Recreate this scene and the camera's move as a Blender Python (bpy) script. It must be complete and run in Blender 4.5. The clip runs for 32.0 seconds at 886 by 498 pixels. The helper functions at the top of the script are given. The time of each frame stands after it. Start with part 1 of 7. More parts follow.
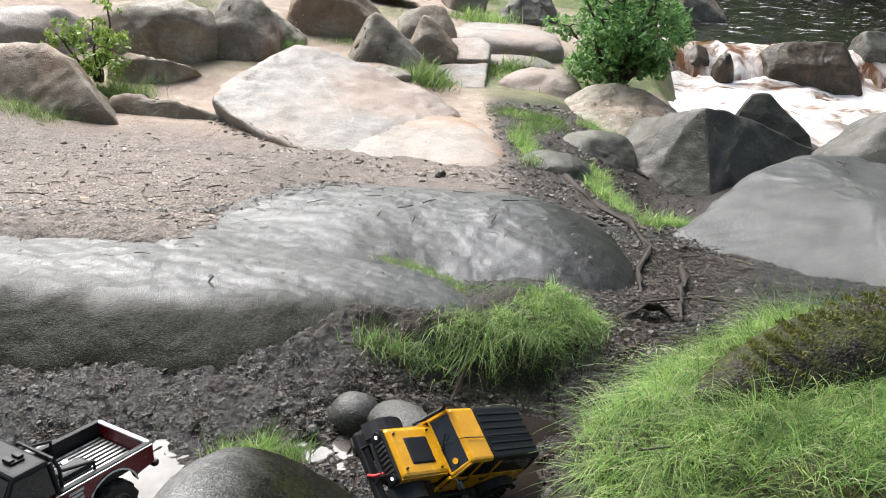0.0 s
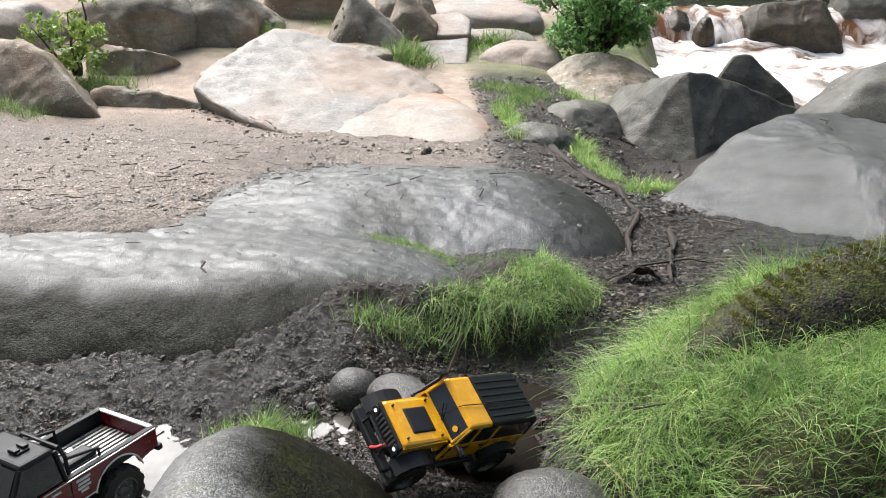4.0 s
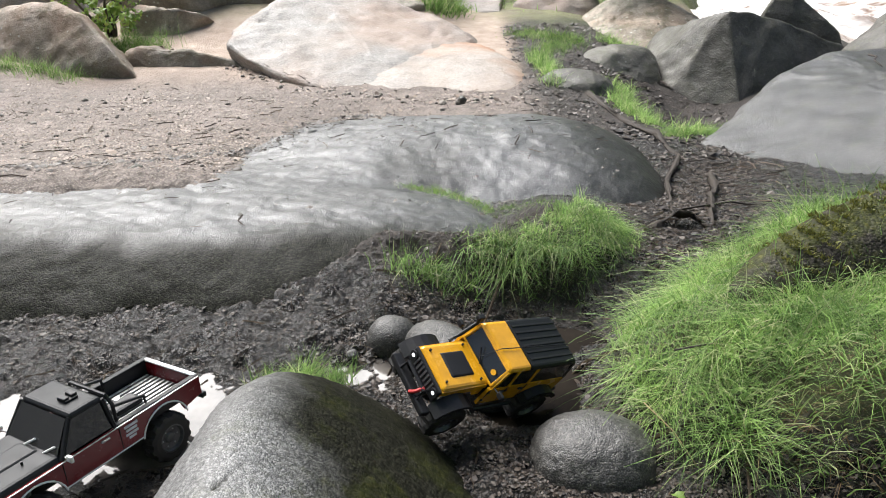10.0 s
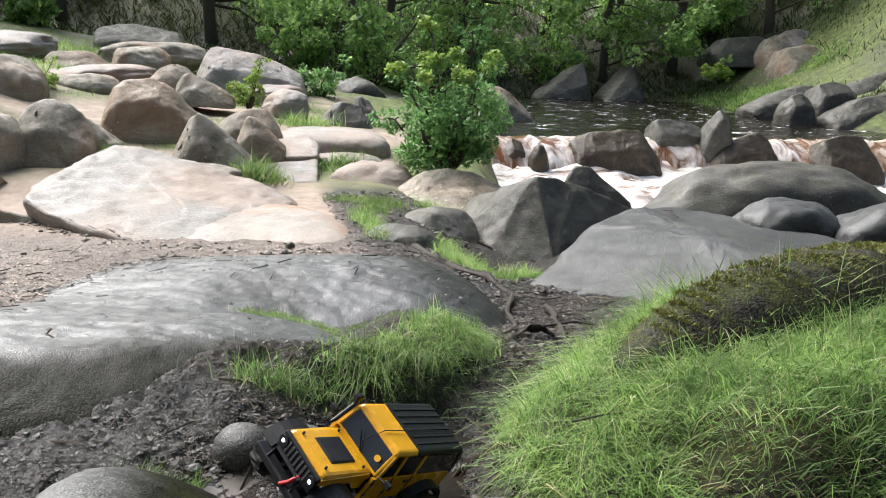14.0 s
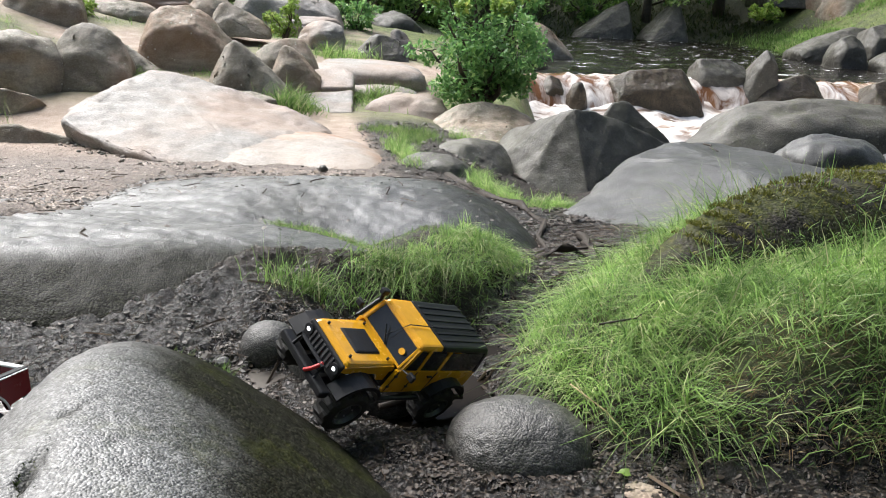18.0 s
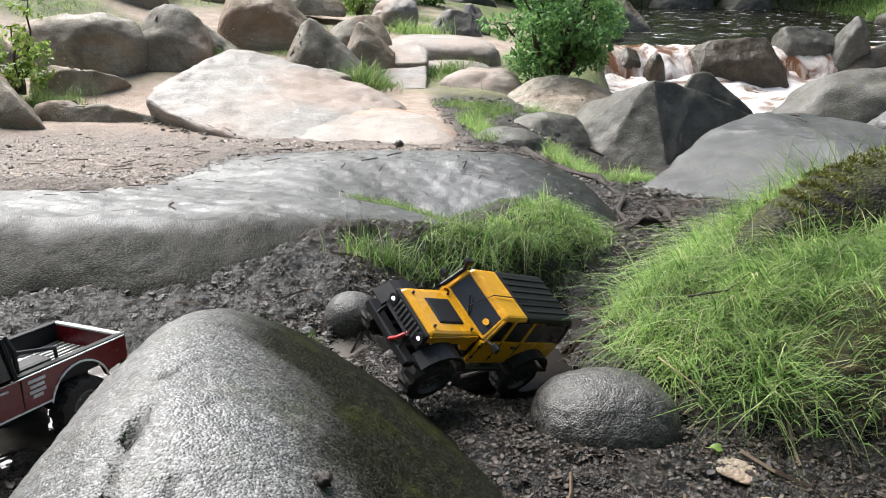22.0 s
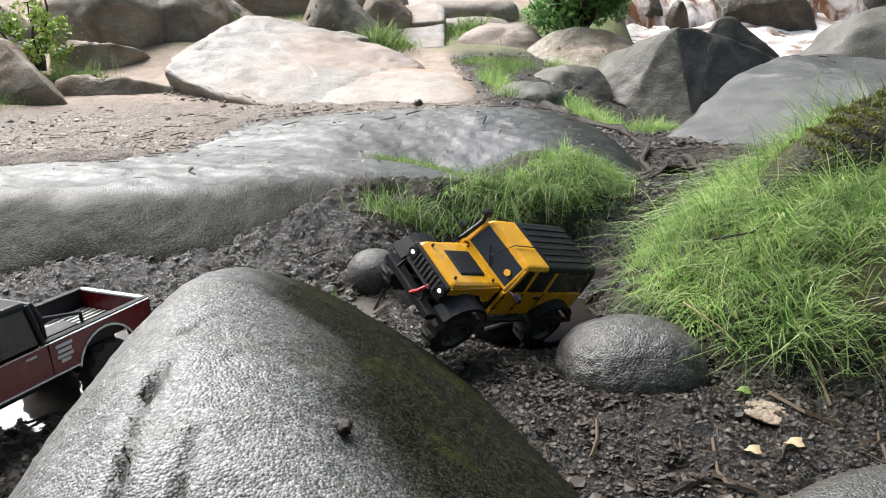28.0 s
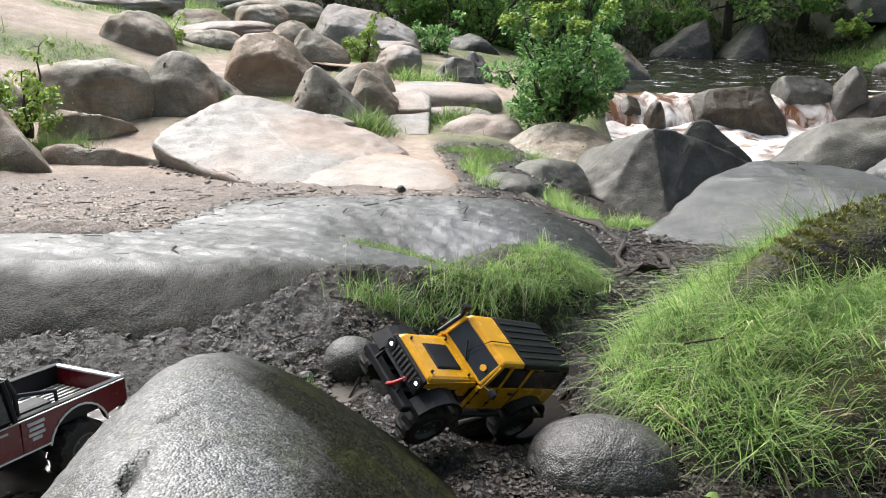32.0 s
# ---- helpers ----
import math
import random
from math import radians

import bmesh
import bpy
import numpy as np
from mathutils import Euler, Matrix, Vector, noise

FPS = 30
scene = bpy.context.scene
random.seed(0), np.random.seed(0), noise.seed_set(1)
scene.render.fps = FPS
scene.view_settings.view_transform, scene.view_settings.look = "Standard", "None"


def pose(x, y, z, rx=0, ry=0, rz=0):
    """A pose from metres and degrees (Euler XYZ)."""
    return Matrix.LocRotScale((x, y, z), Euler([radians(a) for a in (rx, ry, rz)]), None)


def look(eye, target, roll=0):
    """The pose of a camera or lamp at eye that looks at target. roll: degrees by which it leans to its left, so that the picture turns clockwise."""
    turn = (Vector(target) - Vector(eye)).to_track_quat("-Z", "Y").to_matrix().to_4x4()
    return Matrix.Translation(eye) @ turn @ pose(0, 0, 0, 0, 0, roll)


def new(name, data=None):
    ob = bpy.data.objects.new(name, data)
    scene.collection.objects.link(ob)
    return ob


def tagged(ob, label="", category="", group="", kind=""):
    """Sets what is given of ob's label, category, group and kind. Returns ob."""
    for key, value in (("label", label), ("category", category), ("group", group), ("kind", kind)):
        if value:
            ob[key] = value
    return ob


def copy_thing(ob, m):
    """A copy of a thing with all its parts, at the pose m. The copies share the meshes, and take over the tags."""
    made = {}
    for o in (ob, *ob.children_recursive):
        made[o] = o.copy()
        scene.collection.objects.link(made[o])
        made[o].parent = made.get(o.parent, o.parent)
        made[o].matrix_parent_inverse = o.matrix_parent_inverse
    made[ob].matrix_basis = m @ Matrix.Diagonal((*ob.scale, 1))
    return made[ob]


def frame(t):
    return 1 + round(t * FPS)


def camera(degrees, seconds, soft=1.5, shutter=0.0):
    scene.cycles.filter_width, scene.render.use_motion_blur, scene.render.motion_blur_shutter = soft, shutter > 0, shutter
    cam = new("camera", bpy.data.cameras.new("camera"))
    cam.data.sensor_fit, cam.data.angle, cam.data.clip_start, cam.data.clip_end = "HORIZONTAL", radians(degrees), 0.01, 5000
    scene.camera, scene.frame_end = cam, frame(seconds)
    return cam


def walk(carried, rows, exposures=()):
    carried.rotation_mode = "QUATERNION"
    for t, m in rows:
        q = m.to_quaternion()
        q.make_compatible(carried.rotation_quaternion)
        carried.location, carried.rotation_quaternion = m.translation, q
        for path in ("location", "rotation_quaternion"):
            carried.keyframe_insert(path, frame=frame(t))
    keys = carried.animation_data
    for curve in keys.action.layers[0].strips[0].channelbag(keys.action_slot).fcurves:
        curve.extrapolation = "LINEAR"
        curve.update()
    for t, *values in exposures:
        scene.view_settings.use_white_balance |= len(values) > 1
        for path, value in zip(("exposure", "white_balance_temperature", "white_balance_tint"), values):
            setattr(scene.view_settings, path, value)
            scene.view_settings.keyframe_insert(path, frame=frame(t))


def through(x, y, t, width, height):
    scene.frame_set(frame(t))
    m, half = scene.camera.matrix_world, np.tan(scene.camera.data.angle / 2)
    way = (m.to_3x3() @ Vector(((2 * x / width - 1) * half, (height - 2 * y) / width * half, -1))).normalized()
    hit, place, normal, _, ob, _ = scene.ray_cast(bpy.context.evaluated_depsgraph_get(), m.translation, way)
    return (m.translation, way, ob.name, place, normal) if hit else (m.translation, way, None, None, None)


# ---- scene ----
cam = camera(57.2, 32.0, 1.0)
METRES, EYE, TILT, LEAN, TURN = 1.15, 1.5, -23.0, -3.5, 0.0
ROWS = [
    (0.0, 0.0, 0.0, 0.0, 0.0, 0.0, -0.0),
    (0.5, -0.0002, 0.0007, 0.0003, 0.1, -0.11, 0.52),
    (1.0, 0.0028, -0.0038, -0.0043, -0.29, -0.26, 0.98),
    (1.5, 0.0036, -0.0059, -0.0069, -0.83, -0.6, 1.3),
    (2.0, 0.0005, -0.0063, -0.0115, -1.14, -1.1, 1.46),
    (2.5, -0.0015, -0.0113, -0.0115, -1.28, -1.47, 1.73),
    (4.5, 0.0049, -0.0201, -0.0194, -0.62, -1.54, 3.73),
    (5.0, 0.0102, -0.0217, -0.0227, -0.78, -1.79, 4.64),
    (5.5, 0.0141, -0.0207, -0.0224, -0.83, -1.83, 4.82),
    (6.0, 0.014, -0.0179, -0.0191, -0.38, -2.02, 4.35),
    (6.5, 0.0163, -0.0133, -0.0244, 0.02, -2.7, 4.0),
    (7.0, 0.0095, -0.0105, -0.026, 1.01, -3.07, 4.01),
    (7.5, 0.0017, -0.0078, -0.0303, 2.21, -3.11, 3.84),
    (8.0, 0.0056, -0.0061, -0.033, 2.67, -3.25, 3.9),
    (8.5, 0.0079, -0.0028, -0.0364, 2.43, -3.58, 4.01),
    (9.0, 0.0057, -0.0042, -0.0369, 2.22, -3.93, 4.28),
    (9.5, 0.0106, -0.0026, -0.04, 1.99, -4.2, 4.59),
    (10.0, 0.008, -0.0041, -0.0423, 1.96, -4.48, 4.37),
    (10.5, 0.0067, -0.0033, -0.0454, 2.04, -4.91, 4.12),
    (11.0, 0.0112, -0.0059, -0.0428, 1.85, -4.97, 3.99),
    (11.5, 0.0132, -0.016, -0.0383, 1.09, -4.44, 3.74),
    (12.0, 0.0042, -0.017, -0.0308, -3.23, -1.19, 4.42),
    (12.5, -0.1328, 0.1363, -0.0369, -9.97, 1.78, 5.16),
    (13.0, -0.2073, 0.2012, -0.1235, -12.66, 3.41, 5.4),
    (13.5, -0.1934, 0.196, -0.1883, -12.07, 6.25, 6.27),
    (14.0, -0.1515, 0.1991, -0.303, -11.59, 8.02, 6.42),
    (14.5, -0.1413, 0.195, -0.3557, -10.98, 7.13, 4.78),
    (15.0, -0.1412, 0.2264, -0.3851, -9.18, 5.16, 2.96),
    (15.5, -0.1404, 0.2374, -0.3883, -8.39, 3.71, 2.7),
    (17.5, -0.1493, 0.2311, -0.3902, -9.21, 4.06, 3.87),
    (18.0, -0.1438, 0.2296, -0.3944, -9.36, 4.26, 4.72),
    (18.5, -0.1404, 0.2243, -0.3957, -9.47, 4.51, 5.7),
    (19.0, -0.1356, 0.2264, -0.4013, -9.3, 4.51, 6.19),
    (19.5, -0.1341, 0.2279, -0.4031, -9.14, 4.32, 6.59),
    (20.0, -0.1342, 0.2278, -0.4046, -8.77, 4.32, 6.35),
    (20.5, -0.1509, 0.2347, -0.4025, -7.22, 4.22, 5.07),
    (21.0, -0.1623, 0.2406, -0.4024, -5.47, 3.83, 4.03),
    (21.5, -0.1636, 0.2447, -0.4045, -4.61, 3.42, 3.98),
    (22.0, -0.1661, 0.2482, -0.4055, -4.3, 3.06, 4.41),
    (22.5, -0.1634, 0.2503, -0.4081, -4.16, 2.87, 4.79),
    (23.0, -0.1624, 0.2477, -0.4095, -4.23, 2.76, 5.09),
    (23.5, -0.1599, 0.2466, -0.4131, -4.27, 2.61, 5.58),
    (24.0, -0.1576, 0.2487, -0.4136, -4.31, 2.58, 5.8),
    (24.5, -0.159, 0.2502, -0.4138, -4.17, 2.67, 5.7),
    (25.0, -0.1675, 0.2523, -0.4117, -3.76, 2.63, 5.17),
    (25.5, -0.1662, 0.253, -0.4157, -3.25, 2.31, 4.91),
    (27.5, -0.1527, 0.2595, -0.4245, -2.31, 0.82, 6.36),
    (28.0, -0.1525, 0.2617, -0.4251, -2.34, 0.58, 6.51),
    (28.5, -0.1502, 0.2601, -0.4255, -2.47, 0.53, 6.86),
    (29.0, -0.1473, 0.2606, -0.4274, -2.65, 0.59, 7.15),
    (29.5, -0.1456, 0.26, -0.4266, -2.8, 0.7, 7.06),
    (30.0, -0.1587, 0.2538, -0.4195, -1.76, 1.3, 4.41),
    (30.5, -0.1748, 0.26, -0.4176, 0.23, 1.59, 1.69),
    (31.0, -0.1742, 0.2602, -0.4179, 1.23, 1.5, 1.96),
    (31.5, -0.1716, 0.2581, -0.4172, 0.25, 2.35, 2.64),
    (32.0, -0.1598, 0.2258, -0.4035, -4.17, 6.17, 4.01),
]
walk(cam, [(t, pose(0, 0, EYE, TILT, LEAN, TURN) @ pose(METRES * x, METRES * y, METRES * z, 90 + pitch, roll, yaw)) for t, x, y, z, yaw, pitch, roll in ROWS])

# ---- world, sun, exposure ----
SUN_EL, SUN_AZ = radians(50), radians(-33)
world = bpy.data.worlds.new("sky")
scene.world = world
world.use_nodes = True
wn = world.node_tree
sky = wn.nodes.new("ShaderNodeTexSky")
sky.sky_type = "NISHITA"
sky.sun_disc = False
sky.sun_elevation, sky.sun_rotation = SUN_EL, SUN_AZ
sky.air_density, sky.dust_density = 1.0, 3.0
soft_sky = wn.nodes.new("ShaderNodeHueSaturation")
soft_sky.inputs["Saturation"].default_value = 0.95
wn.links.new(sky.outputs[0], soft_sky.inputs["Color"])
wn.links.new(soft_sky.outputs[0], wn.nodes["Background"].inputs["Color"])
wn.nodes["Background"].inputs["Strength"].default_value = 0.08
sun_data = bpy.data.lights.new("sun", "SUN")
sun_data.energy, sun_data.angle, sun_data.color = 4.3, radians(50), (1.0, 0.99, 0.985)
sun = new("sun", sun_data)
sun_way = Vector((math.sin(SUN_AZ) * math.cos(SUN_EL), math.cos(SUN_AZ) * math.cos(SUN_EL), math.sin(SUN_EL)))
sun.matrix_world = look(sun_way * 30, (0, 0, 0))
scene.view_settings.exposure = 1.1

# ---- materials ----
def material(name):
    m = bpy.data.materials.new(name)
    m.use_nodes = True
    return m, m.node_tree, m.node_tree.nodes["Principled BSDF"]


def put(nt, value, socket):
    if hasattr(value, "is_output"):
        nt.links.new(value, socket)
    elif isinstance(value, (tuple, list)) and len(value) == 3 and socket.type == "RGBA":
        socket.default_value = (*value, 1)
    else:
        socket.default_value = value


def place_node(nt, stretch=None):
    out = nt.nodes.new("ShaderNodeNewGeometry").outputs["Position"]
    if stretch:
        mp = nt.nodes.new("ShaderNodeMapping")
        mp.inputs["Scale"].default_value = stretch
        nt.links.new(out, mp.inputs["Vector"])
        out = mp.outputs[0]
    return out


def noise_node(nt, vec, scale, detail=5.0, rough=0.6, warp=0.0):
    n = nt.nodes.new("ShaderNodeTexNoise")
    put(nt, vec, n.inputs["Vector"])
    n.inputs["Scale"].default_value, n.inputs["Detail"].default_value = scale, detail
    n.inputs["Roughness"].default_value, n.inputs["Distortion"].default_value = rough, warp
    return n.outputs["Fac"]


def cells_node(nt, vec, scale, feature="F1"):
    n = nt.nodes.new("ShaderNodeTexVoronoi")
    n.feature = feature
    put(nt, vec, n.inputs["Vector"])
    n.inputs["Scale"].default_value = scale
    return n.outputs["Distance"]


def grains_node(nt, vec, scale):
    """Mineral grains: a random tone for each, and a height that swells towards its middle."""
    n = nt.nodes.new("ShaderNodeTexVoronoi")
    put(nt, vec, n.inputs["Vector"])
    n.inputs["Scale"].default_value = scale
    sep = nt.nodes.new("ShaderNodeSeparateColor")
    nt.links.new(n.outputs["Color"], sep.inputs[0])
    return sep.outputs[0], math_node(nt, "SUBTRACT", 1.0, n.outputs["Distance"])


def ramp_node(nt, fac, *stops):
    n = nt.nodes.new("ShaderNodeValToRGB")
    put(nt, fac, n.inputs[0])
    el = n.color_ramp.elements
    while len(el) < len(stops):
        el.new(0.5)
    for e, (pos, c) in zip(el, stops):
        e.position = pos
        e.color = (*c, 1) if isinstance(c, tuple) else (c, c, c, 1)
    return n.outputs[0]


def mix_node(nt, fac, a, b, blend="MIX"):
    n = nt.nodes.new("ShaderNodeMix")
    n.data_type, n.blend_type = "RGBA", blend
    put(nt, fac, n.inputs[0])
    put(nt, a, n.inputs[6])
    put(nt, b, n.inputs[7])
    return n.outputs[2]


def math_node(nt, op, a, b=0.0, clamp=False):
    n = nt.nodes.new("ShaderNodeMath")
    n.operation, n.use_clamp = op, clamp
    put(nt, a, n.inputs[0])
    put(nt, b, n.inputs[1])
    return n.outputs[0]


def bump_node(nt, height, strength, distance, under=None):
    n = nt.nodes.new("ShaderNodeBump")
    n.inputs["Strength"].default_value, n.inputs["Distance"].default_value = strength, distance
    put(nt, height, n.inputs["Height"])
    if under:
        nt.links.new(under, n.inputs["Normal"])
    return n.outputs[0]


def up_node(nt):
    sep = nt.nodes.new("ShaderNodeSeparateXYZ")
    nt.links.new(nt.nodes.new("ShaderNodeNewGeometry").outputs["Normal"], sep.inputs[0])
    return sep.outputs["Z"]


def random_node(nt):
    return nt.nodes.new("ShaderNodeObjectInfo").outputs["Random"]


def rock_material(name, dark, mid, light, rough=(0.3, 0.6), algae_shade=False, wet=0.0, speckle=0.55, moss=0.0, grain=1.0, lichen=0.0, sand=0.0, rust=0.0, spec=0.5, gritty=1.0, dull=1.0):
    """Gritstone: blotches, grit, pits, moss on what faces up, pale lichen spots, trodden sand."""
    m, nt, b = material(name)
    pos = place_node(nt)
    blotch = noise_node(nt, pos, 2.2, 7, 0.66, 0.8)
    col = ramp_node(nt, blotch, (0.3, dark), (0.5, mid), (0.72, light))
    streak = noise_node(nt, place_node(nt, (1.2, 1.2, 5.0)), 5.0, 4, 0.6)
    col = mix_node(nt, ramp_node(nt, streak, (0.4, 0.0), (0.75, 0.45)), col, dark)
    grit = noise_node(nt, pos, 150 / grain, 2, 0.7)
    knobs = noise_node(nt, pos, 34 / grain, 1.5, 0.5)
    speck, swell = grains_node(nt, pos, 105 / grain)
    coarse = ramp_node(nt, speck, (0.0, tuple(0.2 * c for c in mid)), (0.5, mid), (1.0, tuple(min(1, 1.5 * c) for c in light)))
    col = mix_node(nt, speckle, col, coarse)
    col = mix_node(nt, ramp_node(nt, grit, (0.55, 0.0), (0.68, 0.6 * gritty)), col, tuple(min(1, 1.9 * c) for c in light))
    col = mix_node(nt, ramp_node(nt, grit, (0.33, 0.75 * gritty), (0.46, 0.0)), col, tuple(0.3 * c for c in dark))
    col = mix_node(nt, ramp_node(nt, knobs, (0.32, 0.7 * speckle), (0.5, 0.0)), col, tuple(0.3 * c for c in dark))
    if rust:
        col = mix_node(nt, ramp_node(nt, noise_node(nt, pos, 0.9, 3, 0.5), (0.46, 0.0), (0.62, rust)), col, (0.30, 0.14, 0.06))
    if sand:
        col = mix_node(nt, ramp_node(nt, noise_node(nt, pos, 1.7, 5, 0.6), (0.42, 0.0), (0.62, sand)), col, (0.34, 0.26, 0.20))
    if lichen:
        spots = cells_node(nt, pos, 17)
        gate = math_node(nt, "MULTIPLY", ramp_node(nt, spots, (0.1, 1.0), (0.2, 0.0)), ramp_node(nt, noise_node(nt, pos, 3.5, 2), (0.52, 0.0), (0.6, lichen)))
        col = mix_node(nt, gate, col, (0.5, 0.5, 0.44))
    if algae_shade:
        # near-black tint: algae film, and on the slab also the front's painted shade
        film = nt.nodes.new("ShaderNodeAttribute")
        film.attribute_name = "algae_shade"
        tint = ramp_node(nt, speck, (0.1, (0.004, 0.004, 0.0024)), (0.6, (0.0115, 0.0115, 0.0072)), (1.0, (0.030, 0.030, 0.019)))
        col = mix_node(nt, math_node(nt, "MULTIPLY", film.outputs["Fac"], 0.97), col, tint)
    if moss:
        up = ramp_node(nt, up_node(nt), (0.2, 0.0), (0.75, 1.0))
        patch = ramp_node(nt, noise_node(nt, pos, 7, 7, 0.7), (0.58 - 0.22 * moss, 0.0), (0.66 - 0.14 * moss, 1.0))
        gate = math_node(nt, "MULTIPLY", math_node(nt, "MULTIPLY", up, patch), moss)
        green = ramp_node(nt, noise_node(nt, pos, 60, 4), (0.3, (0.010, 0.014, 0.003)), (0.55, (0.042, 0.050, 0.009)), (0.75, (0.115, 0.11, 0.017)))
        col = mix_node(nt, gate, col, green)
    tone = ramp_node(nt, random_node(nt), (0.0, 0.85), (1.0, 1.12))
    col = mix_node(nt, 1.0, col, tone, "MULTIPLY")
    put(nt, col, b.inputs["Base Color"])
    rg = ramp_node(nt, noise_node(nt, pos, 6, 4), (0.3, rough[0]), (0.7, rough[1]))
    put(nt, rg, b.inputs["Roughness"])
    b.inputs["Specular IOR Level"].default_value = spec
    n1 = bump_node(nt, noise_node(nt, pos, 9 / grain, 3, 0.5), 0.12 if wet else 0.4, 0.015 if wet else 0.02 * grain)
    n2 = bump_node(nt, swell, 0.7, 0.005 * grain, bump_node(nt, knobs, 0.4, 0.010 * grain, n1))
    n3 = bump_node(nt, grit, 0.6, 0.0018 * grain, n2)
    put(nt, n3, b.inputs["Normal"])
    if wet:
        put(nt, ramp_node(nt, noise_node(nt, pos, 4, 4, 0.6), (0.35, 0.2 * wet), (0.6, 0.55 * wet)), b.inputs["Coat Weight"])
        if algae_shade:
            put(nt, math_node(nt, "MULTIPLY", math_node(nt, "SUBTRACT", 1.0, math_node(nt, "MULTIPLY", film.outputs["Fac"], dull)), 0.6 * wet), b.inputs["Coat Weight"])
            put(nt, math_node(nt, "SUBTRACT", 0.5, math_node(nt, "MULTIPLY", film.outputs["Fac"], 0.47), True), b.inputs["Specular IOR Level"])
        b.inputs["Coat Roughness"].default_value = 0.36
        b.inputs["Coat IOR"].default_value = 1.4
        put(nt, bump_node(nt, swell, 0.45, 0.004 * grain, bump_node(nt, knobs, 0.45, 0.010 * grain)), b.inputs["Coat Normal"])
    return m


ROCK_NEAR = rock_material("wet gritstone with moss", (0.045, 0.044, 0.041), (0.105, 0.105, 0.101), (0.21, 0.209, 0.203), (0.48, 0.68), wet=0.5, dull=1.0, speckle=0.8, algae_shade=True, moss=0.3, grain=0.4, lichen=0.3)
ROCK_STONE = rock_material("dark wet stone", (0.016, 0.015, 0.013), (0.036, 0.034, 0.030), (0.08, 0.076, 0.068), (0.42, 0.62), wet=0.45, speckle=0.75, grain=0.45)
ROCK_SLAB = rock_material("worn gritstone slab", (0.019, 0.018, 0.016), (0.044, 0.043, 0.040), (0.094, 0.093, 0.089), (0.38, 0.55), moss=0.25, wet=0.4, gritty=0.5, grain=0.55)
ROCK_ALGAE_SHADE = rock_material("worn gritstone slab with algae and painted shade", (0.020, 0.020, 0.019), (0.044, 0.044, 0.043), (0.095, 0.095, 0.094), (0.36, 0.5), algae_shade=True, wet=0.75, speckle=0.7, grain=0.55)
ROCK_PALE = rock_material("pale dry gritstone", (0.115, 0.106, 0.092), (0.225, 0.21, 0.19), (0.345, 0.327, 0.303), (0.5, 0.8), speckle=0.24, gritty=0.4, lichen=0.4, sand=0.28, grain=0.95, rust=0.3)
ROCK_ORANGE = rock_material("pale gritstone stained orange", (0.14, 0.12, 0.10), (0.27, 0.235, 0.20), (0.37, 0.335, 0.30), (0.5, 0.8), speckle=0.2, gritty=0.4, sand=0.4, grain=0.95, rust=0.75)
ROCK_TAN = rock_material("weathered gritstone boulder", (0.085, 0.070, 0.050), (0.225, 0.195, 0.15), (0.43, 0.39, 0.325), (0.55, 0.85), speckle=0.12, gritty=0.15, moss=0.5, grain=1.0, lichen=1.0, rust=0.35)
ROCK_DARK = rock_material("dark gritstone", (0.020, 0.018, 0.013), (0.062, 0.057, 0.045), (0.15, 0.138, 0.112), (0.4, 0.7), moss=0.4, speckle=0.2, gritty=0.25, lichen=0.3, grain=0.95)
ROCK_MOSS = rock_material("mossy gritstone", (0.009, 0.008, 0.006), (0.022, 0.019, 0.015), (0.055, 0.05, 0.04), (0.6, 0.85), spec=0.15, moss=0.7, grain=0.9)
ROCK_RIVER = rock_material("river-washed rock", (0.010, 0.0075, 0.005), (0.042, 0.031, 0.018), (0.13, 0.10, 0.064), (0.28, 0.48), moss=0.3, speckle=0.2, gritty=0.3, spec=0.35, grain=1.5)


